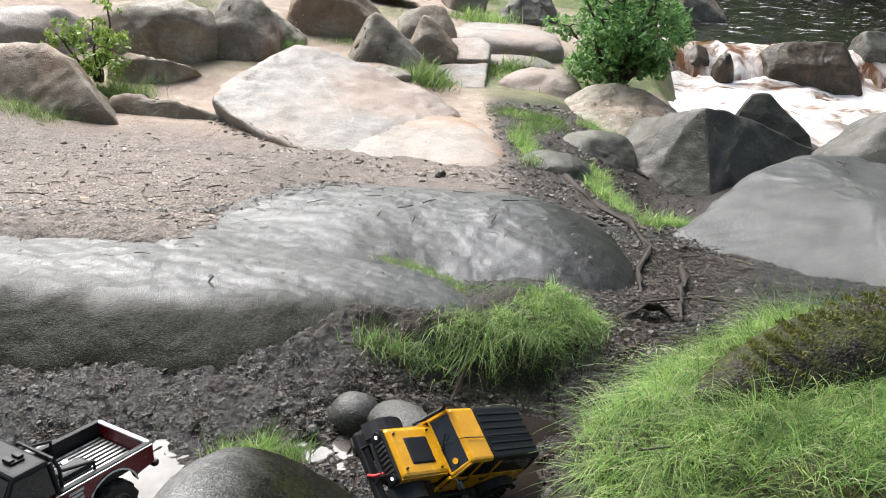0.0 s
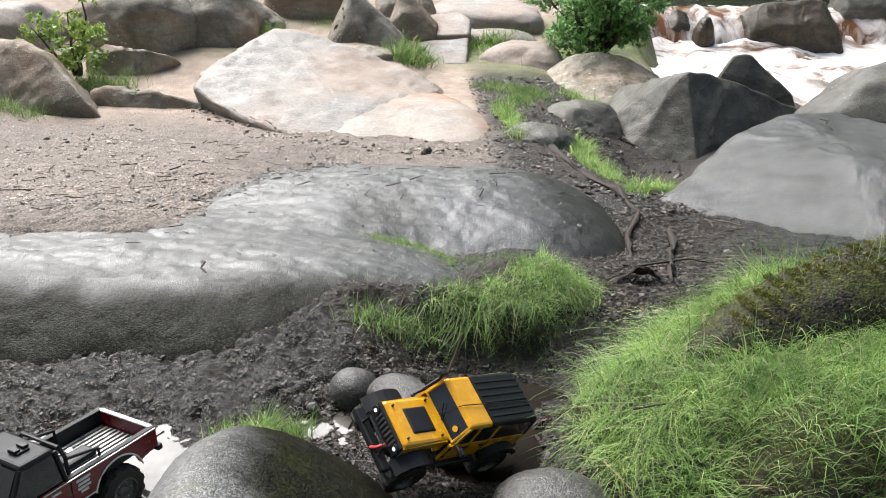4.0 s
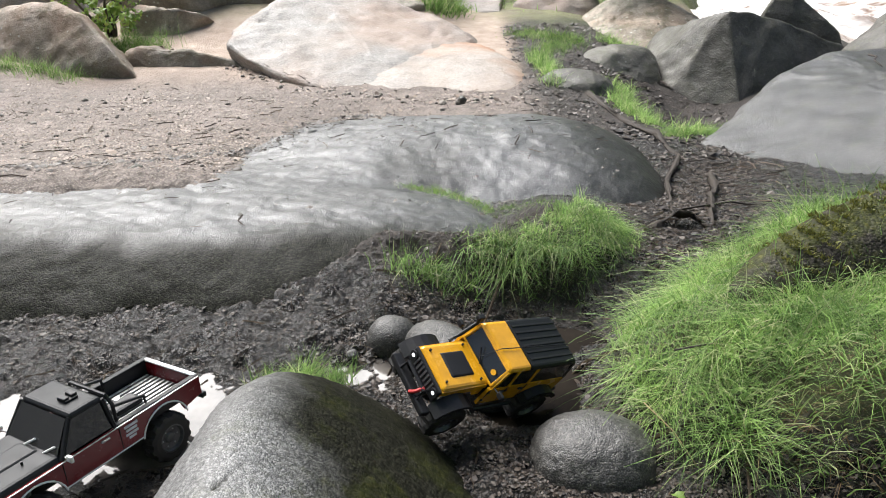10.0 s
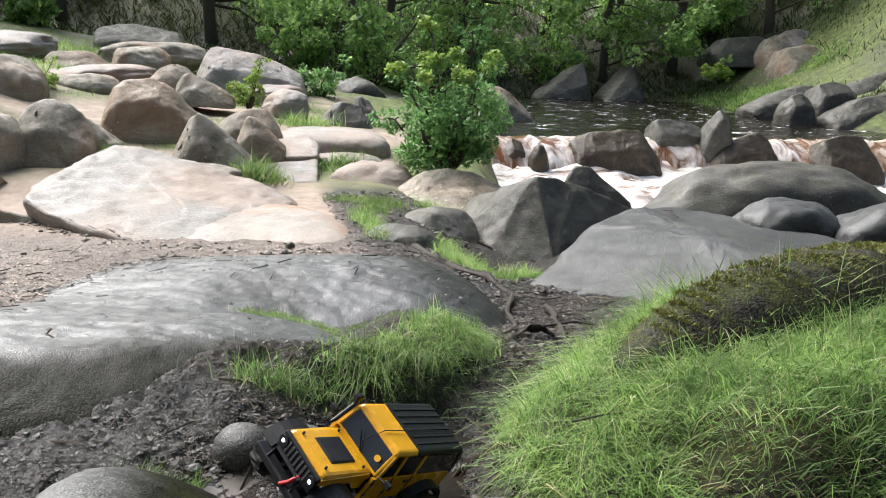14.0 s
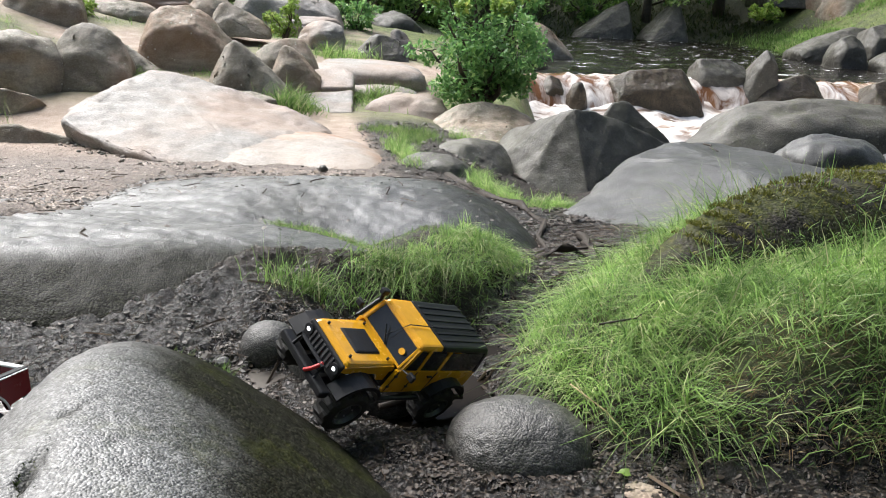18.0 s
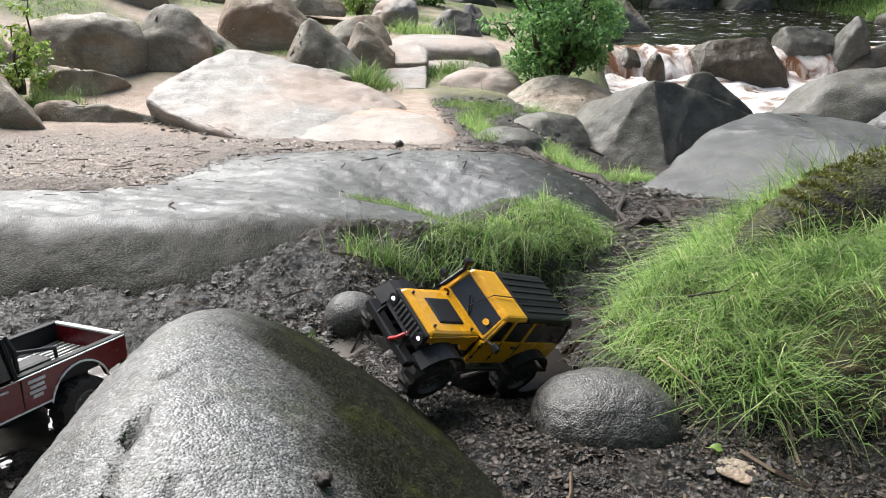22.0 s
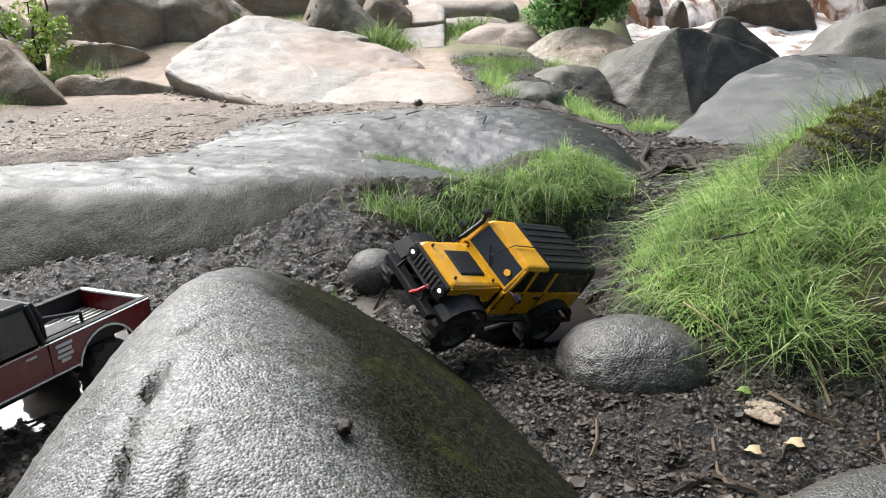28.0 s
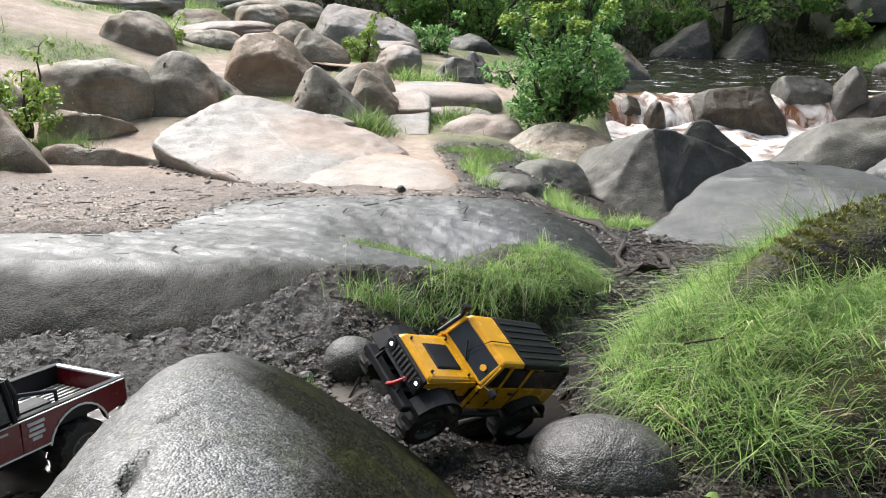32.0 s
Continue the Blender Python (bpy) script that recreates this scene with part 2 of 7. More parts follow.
def ground_material():
    m, nt, b = material("mud, litter and turf")
    pos = place_node(nt)

    def zone(name):
        n = nt.nodes.new("ShaderNodeAttribute")
        n.attribute_name = name
        return n.outputs["Fac"]
    fine = noise_node(nt, pos, 70, 6, 0.7)
    coarse = noise_node(nt, pos, 9, 5, 0.65, 0.4)
    mud = ramp_node(nt, coarse, (0.3, (0.012, 0.0105, 0.009)), (0.55, (0.038, 0.033, 0.029)), (0.75, (0.095, 0.085, 0.076)))
    mud = mix_node(nt, 0.5, mud, ramp_node(nt, fine, (0.35, (0.006, 0.005, 0.004)), (0.6, (0.028, 0.023, 0.018)), (0.72, (0.085, 0.072, 0.06))))
    chips = cells_node(nt, place_node(nt, (1.0, 1.5, 1.0)), 90)
    mud = mix_node(nt, ramp_node(nt, chips, (0.42, 0.0), (0.6, 0.9)), mud, (0.003, 0.0025, 0.002))
    gravel = ramp_node(nt, chips, (0.05, (0.42, 0.355, 0.305)), (0.3, (0.27, 0.222, 0.186)), (0.55, (0.10, 0.08, 0.066)))
    gravel = mix_node(nt, ramp_node(nt, coarse, (0.35, 0.0), (0.65, 0.6)), gravel, (0.36, 0.30, 0.26))
    gravel = mix_node(nt, ramp_node(nt, noise_node(nt, pos, 1.5, 4), (0.45, 0.0), (0.6, 0.5)), gravel, (0.14, 0.115, 0.097))
    sand = ramp_node(nt, noise_node(nt, pos, 5, 8, 0.7), (0.3, (0.27, 0.20, 0.15)), (0.6, (0.43, 0.335, 0.265)), (0.75, (0.54, 0.45, 0.38)))
    turf = ramp_node(nt, noise_node(nt, pos, 4, 8, 0.75), (0.3, (0.032, 0.036, 0.011)), (0.5, (0.10, 0.13, 0.03)), (0.7, (0.22, 0.25, 0.065)))
    earth = ramp_node(nt, coarse, (0.3, (0.014, 0.011, 0.008)), (0.6, (0.042, 0.033, 0.026)), (0.8, (0.095, 0.076, 0.06)))
    col = mix_node(nt, zone("gravel"), mud, gravel)
    col = mix_node(nt, zone("sand"), col, sand)
    col = mix_node(nt, zone("earth"), col, earth)
    col = mix_node(nt, zone("turf"), col, turf)
    put(nt, col, b.inputs["Base Color"])
    wet = ramp_node(nt, noise_node(nt, pos, 13, 4, 0.6), (0.35, 0.16), (0.65, 0.46))
    dry = math_node(nt, "ADD", zone("gravel"), math_node(nt, "ADD", zone("sand"), math_node(nt, "ADD", zone("turf"), zone("earth"))), True)
    rg = mix_node(nt, dry, wet, (0.75, 0.75, 0.75))
    put(nt, rg, b.inputs["Roughness"])
    b.inputs["Specular IOR Level"].default_value = 0.45
    n1 = bump_node(nt, noise_node(nt, pos, 28, 7, 0.7, 0.8), 0.8, 0.03)
    n2 = bump_node(nt, noise_node(nt, place_node(nt, (1.0, 1.6, 1.0)), 120, 3, 0.6, 0.6), 0.8, 0.007, n1)
    n3 = bump_node(nt, fine, 0.8, 0.012, n2)
    put(nt, n3, b.inputs["Normal"])
    return m


GROUND = ground_material()


def blade_material(name, low, high, straw, through=0.45):
    m, nt, b = material(name)
    pick = nt.nodes.new("ShaderNodeNewGeometry").outputs["Random Per Island"]
    col = ramp_node(nt, pick, (0.0, low), (0.5, high), (0.78, high), (0.95, straw))
    col = mix_node(nt, ramp_node(nt, noise_node(nt, place_node(nt), 5, 3), (0.35, 0.0), (0.7, 0.6)), col, low)
    put(nt, col, b.inputs["Base Color"])
    b.inputs["Roughness"].default_value = 0.45
    b.inputs["Specular IOR Level"].default_value = 0.35
    tr = nt.nodes.new("ShaderNodeBsdfTranslucent")
    put(nt, col, tr.inputs["Color"])
    mx = nt.nodes.new("ShaderNodeMixShader")
    mx.inputs[0].default_value = through
    nt.links.new(b.outputs[0], mx.inputs[1])
    nt.links.new(tr.outputs[0], mx.inputs[2])
    nt.links.new(mx.outputs[0], nt.nodes["Material Output"].inputs["Surface"])
    return m


GRASS = blade_material("grass blades", (0.065, 0.14, 0.04), (0.41, 0.61, 0.185), (0.74, 0.72, 0.42), 0.53)
THATCH = blade_material("dead brown grass", (0.07, 0.05, 0.025), (0.22, 0.15, 0.07), (0.42, 0.33, 0.17), 0.3)
# the shade under the far trees is put into these blade colours
GRASS_WOOD_SHADE = blade_material("woodland floor grass with tree shade in its colour", (0.02, 0.032, 0.010), (0.07, 0.10, 0.028), (0.16, 0.15, 0.06), 0.3)
GRASS_DARK = blade_material("shaded grass blades", (0.05, 0.105, 0.03), (0.26, 0.41, 0.11), (0.55, 0.52, 0.32))
MOSS_OLIVE = blade_material("olive moss", (0.045, 0.052, 0.010), (0.15, 0.155, 0.03), (0.28, 0.26, 0.06), 0.25)
MOSS = blade_material("dark moss", (0.012, 0.022, 0.006), (0.04, 0.06, 0.014), (0.09, 0.10, 0.02), 0.2)
LEAF = blade_material("rowan leaves", (0.07, 0.17, 0.055), (0.23, 0.43, 0.14), (0.42, 0.60, 0.20), 0.5)
LEAF_YOUNG = blade_material("young leaves", (0.13, 0.22, 0.045), (0.30, 0.43, 0.09), (0.46, 0.50, 0.13))
LEAF_FAR = blade_material("woodland leaves", (0.09, 0.19, 0.06), (0.38, 0.58, 0.18), (0.52, 0.64, 0.22), 0.66)


def plain_material(name, color, rough=0.5, metal=0.0, scatter=0.25, scale=40.0, bump=0.0, spec=0.5):
    """A paint, plastic, wood or metal with slight uneven tone and gloss."""
    m, nt, b = material(name)
    pos = nt.nodes.new("ShaderNodeTexCoord").outputs["Object"]
    n = noise_node(nt, pos, scale, 5, 0.65)
    col = ramp_node(nt, n, (0.3, tuple(c * (1 - scatter) for c in color)), (0.7, tuple(min(1, c * (1 + scatter)) for c in color)))
    put(nt, col, b.inputs["Base Color"])
    put(nt, ramp_node(nt, n, (0.3, max(0.03, rough * 0.8)), (0.7, min(1.0, rough * 1.2))), b.inputs["Roughness"])
    b.inputs["Metallic"].default_value = metal
    b.inputs["Specular IOR Level"].default_value = spec
    if bump:
        put(nt, bump_node(nt, n, 0.6, bump), b.inputs["Normal"])
    return m


BARK = plain_material("bark", (0.07, 0.055, 0.04), 0.8, scale=14, scatter=0.5, bump=0.02)
TWIG = plain_material("wet twig", (0.028, 0.020, 0.014), 0.7, scale=60, scatter=0.4, bump=0.002)
ROOT = plain_material("wet root bark", (0.03, 0.023, 0.017), 0.75, scale=50, scatter=0.5, bump=0.006, spec=0.3)
STRAW = plain_material("dry stalk", (0.36, 0.27, 0.15), 0.6, scale=60)


def puddle_material(name, deep, silt, gloss=0.28):
    m, nt, b = material(name)
    pos = place_node(nt)
    put(nt, ramp_node(nt, noise_node(nt, pos, 7, 4), (0.35, deep), (0.7, silt)), b.inputs["Base Color"])
    b.inputs["Roughness"].default_value = 0.07
    b.inputs["Specular IOR Level"].default_value = gloss
    b.inputs["IOR"].default_value = 1.33
    put(nt, bump_node(nt, noise_node(nt, pos, 25, 2), 0.06, 0.01), b.inputs["Normal"])
    return m


PUDDLE = puddle_material("muddy puddle", (0.05, 0.045, 0.04), (0.13, 0.118, 0.105), 0.5)
# near-black and dull: the shade under the truck is painted into this water
PUDDLE_SHADE = puddle_material("muddy water with shade in its colour", (0.008, 0.0065, 0.005), (0.02, 0.016, 0.012), 0.06)


def water_material(name, flecks, deep, streak=(1.0, 1.0, 1.0), amber=0.0, low=0.56, high=0.64):
    """Peaty moving water with white foam."""
    m, nt, b = material(name)
    pos = place_node(nt, streak)
    foam = ramp_node(nt, noise_node(nt, pos, flecks, 6, 0.62, 0.7), (low, 0.0), (high, 1.0))
    broad = ramp_node(nt, noise_node(nt, pos, flecks * 0.23, 4, 0.55, 0.5), (0.35, 0.0), (0.65, 1.0))
    body = mix_node(nt, broad, deep, (0.18, 0.095, 0.045)) if amber else deep
    froth = mix_node(nt, math_node(nt, "MULTIPLY", broad, amber), (0.85, 0.84, 0.82), (0.68, 0.54, 0.42))
    put(nt, mix_node(nt, foam, body, froth), b.inputs["Base Color"])
    put(nt, ramp_node(nt, foam, (0.0, 0.08), (1.0, 0.55)), b.inputs["Roughness"])
    b.inputs["IOR"].default_value = 1.33
    n1 = bump_node(nt, noise_node(nt, pos, flecks * 0.8, 4, 0.6, 0.5), 0.7, 0.08)
    n2 = bump_node(nt, foam, 0.3, 0.03, n1)
    put(nt, n2, b.inputs["Normal"])
    return m


WATER_POOL = water_material("dark pool water", 3.0, (0.012, 0.010, 0.008), (0.7, 1.6, 1.0), 0.0, 0.60, 0.68)
WATER_RAPID = water_material("white rapid water", 1.6, (0.10, 0.05, 0.025), (0.7, 1.5, 1.0), 0.5, 0.355, 0.54)
WATER_FALL = water_material("falling peaty water", 2.2, (0.13, 0.05, 0.018), (1.3, 1.0, 0.25), 0.9, 0.42, 0.66)

# ---- shape helpers ----
def S(a, b, v):
    t = np.clip((np.asarray(v, float) - a) / (b - a), 0, 1)
    return t * t * (3 - 2 * t)


def lattice(i, j, k, seed):
    h = (i.astype(np.int64) * 374761393 + j.astype(np.int64) * 668265263 + k.astype(np.int64) * 2147483647 + seed * 974711) & 0xFFFFFFFF
    h = ((h ^ (h >> 13)) * 1274126177) & 0xFFFFFFFF
    return ((h ^ (h >> 16)) & 0xFFFF) / 65535.0


def field(x, y, z, seed=0):
    """Smooth noise between -1 and 1."""
    x, y, z = (np.asarray(v, float) for v in np.broadcast_arrays(x, y, z))
    i, j, k = np.floor(x), np.floor(y), np.floor(z)
    u, v, w = x - i, y - j, z - k
    u, v, w = u * u * (3 - 2 * u), v * v * (3 - 2 * v), w * w * (3 - 2 * w)
    out = 0
    for a in (0, 1):
        for b in (0, 1):
            for c in (0, 1):
                out = out + (u if a else 1 - u) * (v if b else 1 - v) * (w if c else 1 - w) * lattice(i + a, j + b, k + c, seed)
    return out * 2 - 1


def fractal(x, y, z=0.0, octaves=4, seed=0):
    total, amp, norm = 0, 1.0, 0.0
    for o in range(octaves):
        f = 2.03 ** o
        total = total + amp * field(np.asarray(x) * f + 13.7 * o, np.asarray(y) * f + 7.1 * o, np.asarray(z) * f, seed + o)
        norm += amp
        amp *= 0.5
    return total / norm


def mesh_of(name, verts, faces, mat, smooth=True):
    me = bpy.data.meshes.new(name)
    me.from_pydata([tuple(v) for v in verts] if not isinstance(verts, list) else verts, [], faces)
    me.polygons.foreach_set("use_smooth", [smooth] * len(me.polygons))
    if mat:
        me.materials.append(mat)
    me.update()
    return me


def from_bm(name, bm, mat, smooth=False):
    me = bpy.data.meshes.new(name)
    bm.to_mesh(me)
    bm.free()
    me.polygons.foreach_set("use_smooth", [smooth] * len(me.polygons))
    if mat:
        me.materials.append(mat)
    return me


def part(name, bm, mat, parent, label="", smooth=False):
    """One mesh object under a thing or under a part."""
    ob = new(name, from_bm(name, bm, mat, smooth))
    ob.parent = parent
    return tagged(ob, label)


def grid_faces(nx, ny):
    a = (np.arange(ny - 1)[:, None] * nx + np.arange(nx - 1)[None, :]).ravel()
    return np.stack([a, a + 1, a + nx + 1, a + nx], 1).tolist()


def spread(lo, hi, step, far_lo, far_hi, growth=1.13):
    mid = list(np.arange(lo, hi + step / 2, step))
    up, s = [], step
    v = mid[-1]
    while v < far_hi:
        s *= growth
        v += s
        up.append(v)
    down, s, v = [], step, mid[0]
    while v > far_lo:
        s *= growth
        v -= s
        down.append(v)
    return np.array(down[::-1] + mid + up)


# ---- the ground: muddy hollow, litter path, banks, stream bed, wooded slopes ----
POOL_Z, RAPID_Z = -0.35, -0.92


def near_bank(y):
    return np.interp(y, [0, 6, 8.6, 9.4, 11, 13.3, 17, 24, 30], [12, 8.0, 5.4, 3.3, 3.2, 3.8, 4.4, 7.0, 11])


def far_bank(y):
    return np.interp(y, [0, 9, 13, 17, 24, 27], [24, 22, 15, 12.4, 14.2, 13.5])


def mound(x, y):
    d = ((x - 1.29 - 0.25 * (y - 1.9)) / 0.93) ** 2 + ((y - 1.96) / 0.63) ** 2 + 0.14 * fractal(x * 4, y * 4, 0, 3, 5)
    return 1 - S(0.3, 1.0, d)


def channel(x, y):
    return S(-0.3, 0.5, x - near_bank(y)) * S(8.3, 9.4, y) * (1 - S(-0.3, 0.8, x - far_bank(y))) * (1 - S(25.0, 27.5, y))


def ground_z(x, y, fine=True):
    x, y = np.asarray(x, float), np.asarray(y, float)
    z = 0.03 - 0.36 * S(2.5, 4.7, y) - 0.08 * S(5.5, 9, y)
    z = z + 0.185 * (1 - S(4.0, 6.4, y)) * S(2.8, 3.4, y) * S(-0.4, -1.3, x)
    z = z - 0.13 * np.exp(-((x - 0.42) / 0.42) ** 2 - ((y - 2.35) / 0.30) ** 2)
    z = z - 0.06 * np.exp(-((x - 1.2) / 0.5) ** 2 - ((y - 3.6) / 0.6) ** 2)
    z = z - 0.075 * np.exp(-((x + 0.95) / 0.5) ** 2 - ((y - 1.72) / 0.22) ** 2)
    z = z - 0.15 * np.exp(-((x - 0.22) / 0.20) ** 2 - ((y - 1.90) / 0.17) ** 2)
    z = z - 0.07 * np.exp(-(((x - 0.95) / 0.09) ** 2 + ((y - 3.02) / 0.07) ** 2) ** 2)
    z = z - 0.035 * np.exp(-((x + 0.27) / 0.16) ** 2 - ((y - 1.97) / 0.12) ** 2)
    ledge = S(2.40, 2.62, y + 0.1 * fractal(x * 5, y * 5, 0, 2, 9)) * S(-0.5, -0.2, x) * (1 - S(0.5, 0.74, x)) * (1 - S(3.0, 3.5, y)) * (1 - S(2.62, 2.86, y) * (1 - S(0.15, 0.4, x)))
    z = z + 0.115 * ledge
    z = z + 0.035 * np.exp(-((x + 0.28) / 0.4) ** 2 - ((y - 2.48) / 0.14) ** 2) * (1 + 0.5 * fractal(x * 6, y * 6, 0, 3, 45))
    z = z + 0.028 * S(2.0, 2.3, y) * (1 - S(2.36, 2.56, y)) * S(-1.5, -0.8, x) * (1 - S(-0.2, 0.1, x)) * (0.6 + 0.9 * fractal(x * 4, y * 4, 0, 3, 49))
    z = z + 0.05 * S(0.0, 0.6, fractal(x * 2.3, y * 2.3, 0, 2, 47)) * np.exp(-((y - 2.32) / 0.16) ** 2) * S(0.6, -0.4, x)
    z = z + 0.30 * mound(x, y) * (0.72 + 0.28 * S(0.6, 1.3, x))
    z = z + 0.06 * S(1.5, 2.6, x) * (1 - S(2.4, 3.4, y)) * S(0.4, 1.4, y)
    z = z + 0.05 * np.clip(y - 9.5, 0, 17) * (1 - S(2.0, 5.5, x))
    z = z + 0.2 * S(7.4, 9.0, y) * (1 - S(-0.7, 0.5, x)) + 0.12 * S(11.0, 12.5, y) * S(-0.7, 0.5, x) * (1 - S(1.0, 2.4, x))
    z = z + 0.15 * np.clip(-x - 0.7, 0, 8) * S(9.5, 13, y)
    z = z - 0.42 * np.exp(-((x - 1.95) / 0.6) ** 2 - ((y - 6.1) / 0.8) ** 2)
    z = z - 0.32 * S(1.1, 2.6, x) * S(5.6, 7.5, y) * (1 - S(10, 12, y))
    z = z + 0.14 * np.maximum(0, -x - 2.9) * S(4.5, 6.0, y) * (1 - S(12, 18, y))
    z = z + 0.34 * np.clip(x - far_bank(y), 0, 12) * S(13, 17, y)
    z = z + 0.10 * fractal(x * 0.6, y * 0.6, 0, 3, 21) * S(6.5, 11, y)
    c = channel(x, y)
    bed = np.where(y < 13.4, -1.35, -0.8)
    z = z * (1 - c) + bed * c
    z = z + 0.4 * np.minimum(np.maximum(0, y - 26.5 - 0.05 * x), 26)
    # unseen rise behind the camera, added to keep rear skylight off front faces
    z = z + 0.45 * np.minimum(np.maximum(0, -0.7 - y), 14) * S(0, 3, -0.7 - y)
    z = z + 0.45 * np.minimum(np.maximum(0, np.abs(x) - 16), 20)
    if fine:
        near = 1 - S(3.2, 4.5, y)
        rut = fractal(x * 7, y * 7, 0, 4, 31)
        clod = 0.5 - np.abs(fractal(x * 15 + 0.4 * rut, y * 19, 0, 4, 41)) * 1.6
        crumb = 0.4 - np.abs(fractal(x * 46, y * 46, 0, 2, 43))
        z = z + near * (0.014 * rut + (0.020 * clod + 0.008 * crumb) * (1 - 0.6 * mound(x, y))) + (1 - near) * 0.012 * fractal(x * 9, y * 9, 0, 4, 51)
    return z


gx = spread(-1.75, 1.9, 0.0105, -90, 90)
gy = spread(0.85, 3.3, 0.0105, -40, 130, 1.03)
GX, GY = np.meshgrid(gx, gy)
GZ = ground_z(GX, GY)
ground = new("ground", mesh_of("ground", np.stack([GX.ravel(), GY.ravel(), GZ.ravel()], 1).tolist(), grid_faces(len(gx), len(gy)), GROUND))
tagged(ground, "wet brown mud with leaf litter, trodden path and turf", "ground", kind="structure")


def zone(name, values):
    at = ground.data.attributes.new(name, "FLOAT", "POINT")
    at.data.foreach_set("value", np.clip(values, 0, 1).astype(np.float32).ravel())


edge = 0.25 * fractal(GX * 3, GY * 3, 0, 4, 61)
zone("gravel", S(2.7, 3.1, GY + 0.5 * edge) * (1 - S(-0.6, -0.2, GX) * (1 - S(3.3, 3.7, GY))) * (1 - S(0.6, 1.0, GX + edge)) * (1 - S(6.0, 7.2, GY + edge)))
zone("sand", S(6.0, 7.0, GY + edge) * (1 - S(0.55, 0.8, GX + edge - 2.6 * S(8.6, 9.6, GY))) * (1 - S(15, 22, GY)))
# past y 26 dark earth replaces most turf, painting the wood's shade
zone("earth", np.maximum(S(-0.85, -0.45, GX + edge) * (1 - S(0.3, 0.6, GX)) * S(2.40, 2.52, GY + edge * 0.3) * (1 - S(2.9, 3.1, GY)), np.maximum(S(0.35, 0.7, mound(GX, GY)) * 0.9, np.maximum(S(0.5, 0.8, GX) * S(4.6, 5.2, GY) * (1 - S(8.6, 9.6, GY)), np.maximum(S(26, 28, GY), S(-0.7, -1.5, GY))))))
zone("turf", np.maximum(0.2 * S(26.5, 28, GY), np.maximum(S(0.45, 0.85, mound(GX, GY)) * 0.5, S(-0.1, 0.5, fractal(GX * 0.8, GY * 0.8, 0, 4, 71) + 0.12 + 0.2 * S(9, 20, GY) + 0.25 * S(-1, 2, GX - far_bank(GY))) * S(8.0, 10.0, GY) * (1 - 0.7 * S(25, 27, GY)))))


# ---- rocks ----
BALLS = {}


def ball(sub):
    if sub not in BALLS:
        bm = bmesh.new()
        bmesh.ops.create_icosphere(bm, subdivisions=sub, radius=1)
        BALLS[sub] = (np.array([v.co for v in bm.verts]), [[v.index for v in f.verts] for f in bm.faces])
        bm.free()
    return BALLS[sub]


ROCK_COUNT = [0]


def rock(label, at, size, mat, turn=0, tip=0, roll=0, planes=(), facets=0, p=2.2, k=10, lump=0.07, freq=1.3, sub=4, rough=0.012, grooves=(), grain_geo=None, stain=None, name="boulder", category="boulder", group=""):
    """A boulder: a rounded block cut by planes (nx, ny, nz, distance in half sizes), with lumps and a rough skin."""
    ROCK_COUNT[0] += 1
    seed = 100 + ROCK_COUNT[0] * 7
    d, faces = ball(sub)
    inv = (np.abs(d) ** p).sum(1) ** (k / p)
    chance = random.Random(seed)
    extra = [(chance.gauss(0, 1), chance.gauss(0, 1), chance.gauss(0.55, 0.6), chance.uniform(0.68, 0.95)) for _ in range(facets)]
    for nx, ny, nz, dist in (*planes, *extra):
        n = np.array((nx, ny, nz), float)
        inv = inv + np.maximum(0, d @ (n / np.linalg.norm(n)) / dist) ** k
    r = inv ** (-1.0 / k)
    r = r * (1 + lump * fractal(d[:, 0] * freq, d[:, 1] * freq, d[:, 2] * freq, 4, seed) + rough * fractal(d[:, 0] * 9, d[:, 1] * 9, d[:, 2] * 9, 3, seed + 3))
    co = d * r[:, None] * np.array(size)
    crack_shade = np.zeros(len(co))
    for ax, ay, bx, by, wide, deep in grooves:
        t = np.clip(((co[:, 0] - ax) * (bx - ax) + (co[:, 1] - ay) * (by - ay)) / ((bx - ax) ** 2 + (by - ay) ** 2), 0, 1)
        off = np.hypot(co[:, 0] - ax - t * (bx - ax), co[:, 1] - ay - t * (by - ay)) + 0.006 * fractal(co[:, 0] * 25, co[:, 1] * 25, 0, 2, seed)
        co[:, 2] -= deep * np.exp(-(off / wide) ** 2) * (co[:, 2] > 0) * (0.35 + 0.65 * t)
        # shade of the crack, painted as a dark band a little wider than it
        crack_shade = np.maximum(crack_shade, np.exp(-(off / (1.3 * wide)) ** 2) * (co[:, 2] > 0) * (0.5 + 0.5 * t))
    if grain_geo:
        co = co * (1 + grain_geo[1] * fractal(co[:, 0] / grain_geo[0], co[:, 1] / grain_geo[0], co[:, 2] / grain_geo[0], 2, seed + 5) / np.linalg.norm(co, axis=1))[:, None]
    ob = new(name, mesh_of(name, co.tolist(), faces, mat))
    ob.matrix_world = pose(*at, tip, roll, turn)
    if stain:
        film = ob.data.attributes.new("algae_shade", "FLOAT", "POINT")
        film.data.foreach_set("value", np.clip(np.maximum(crack_shade, stain(co[:, 0], co[:, 1], co[:, 2])), 0, 1).astype(np.float32))
    return tagged(ob, label, category, group)


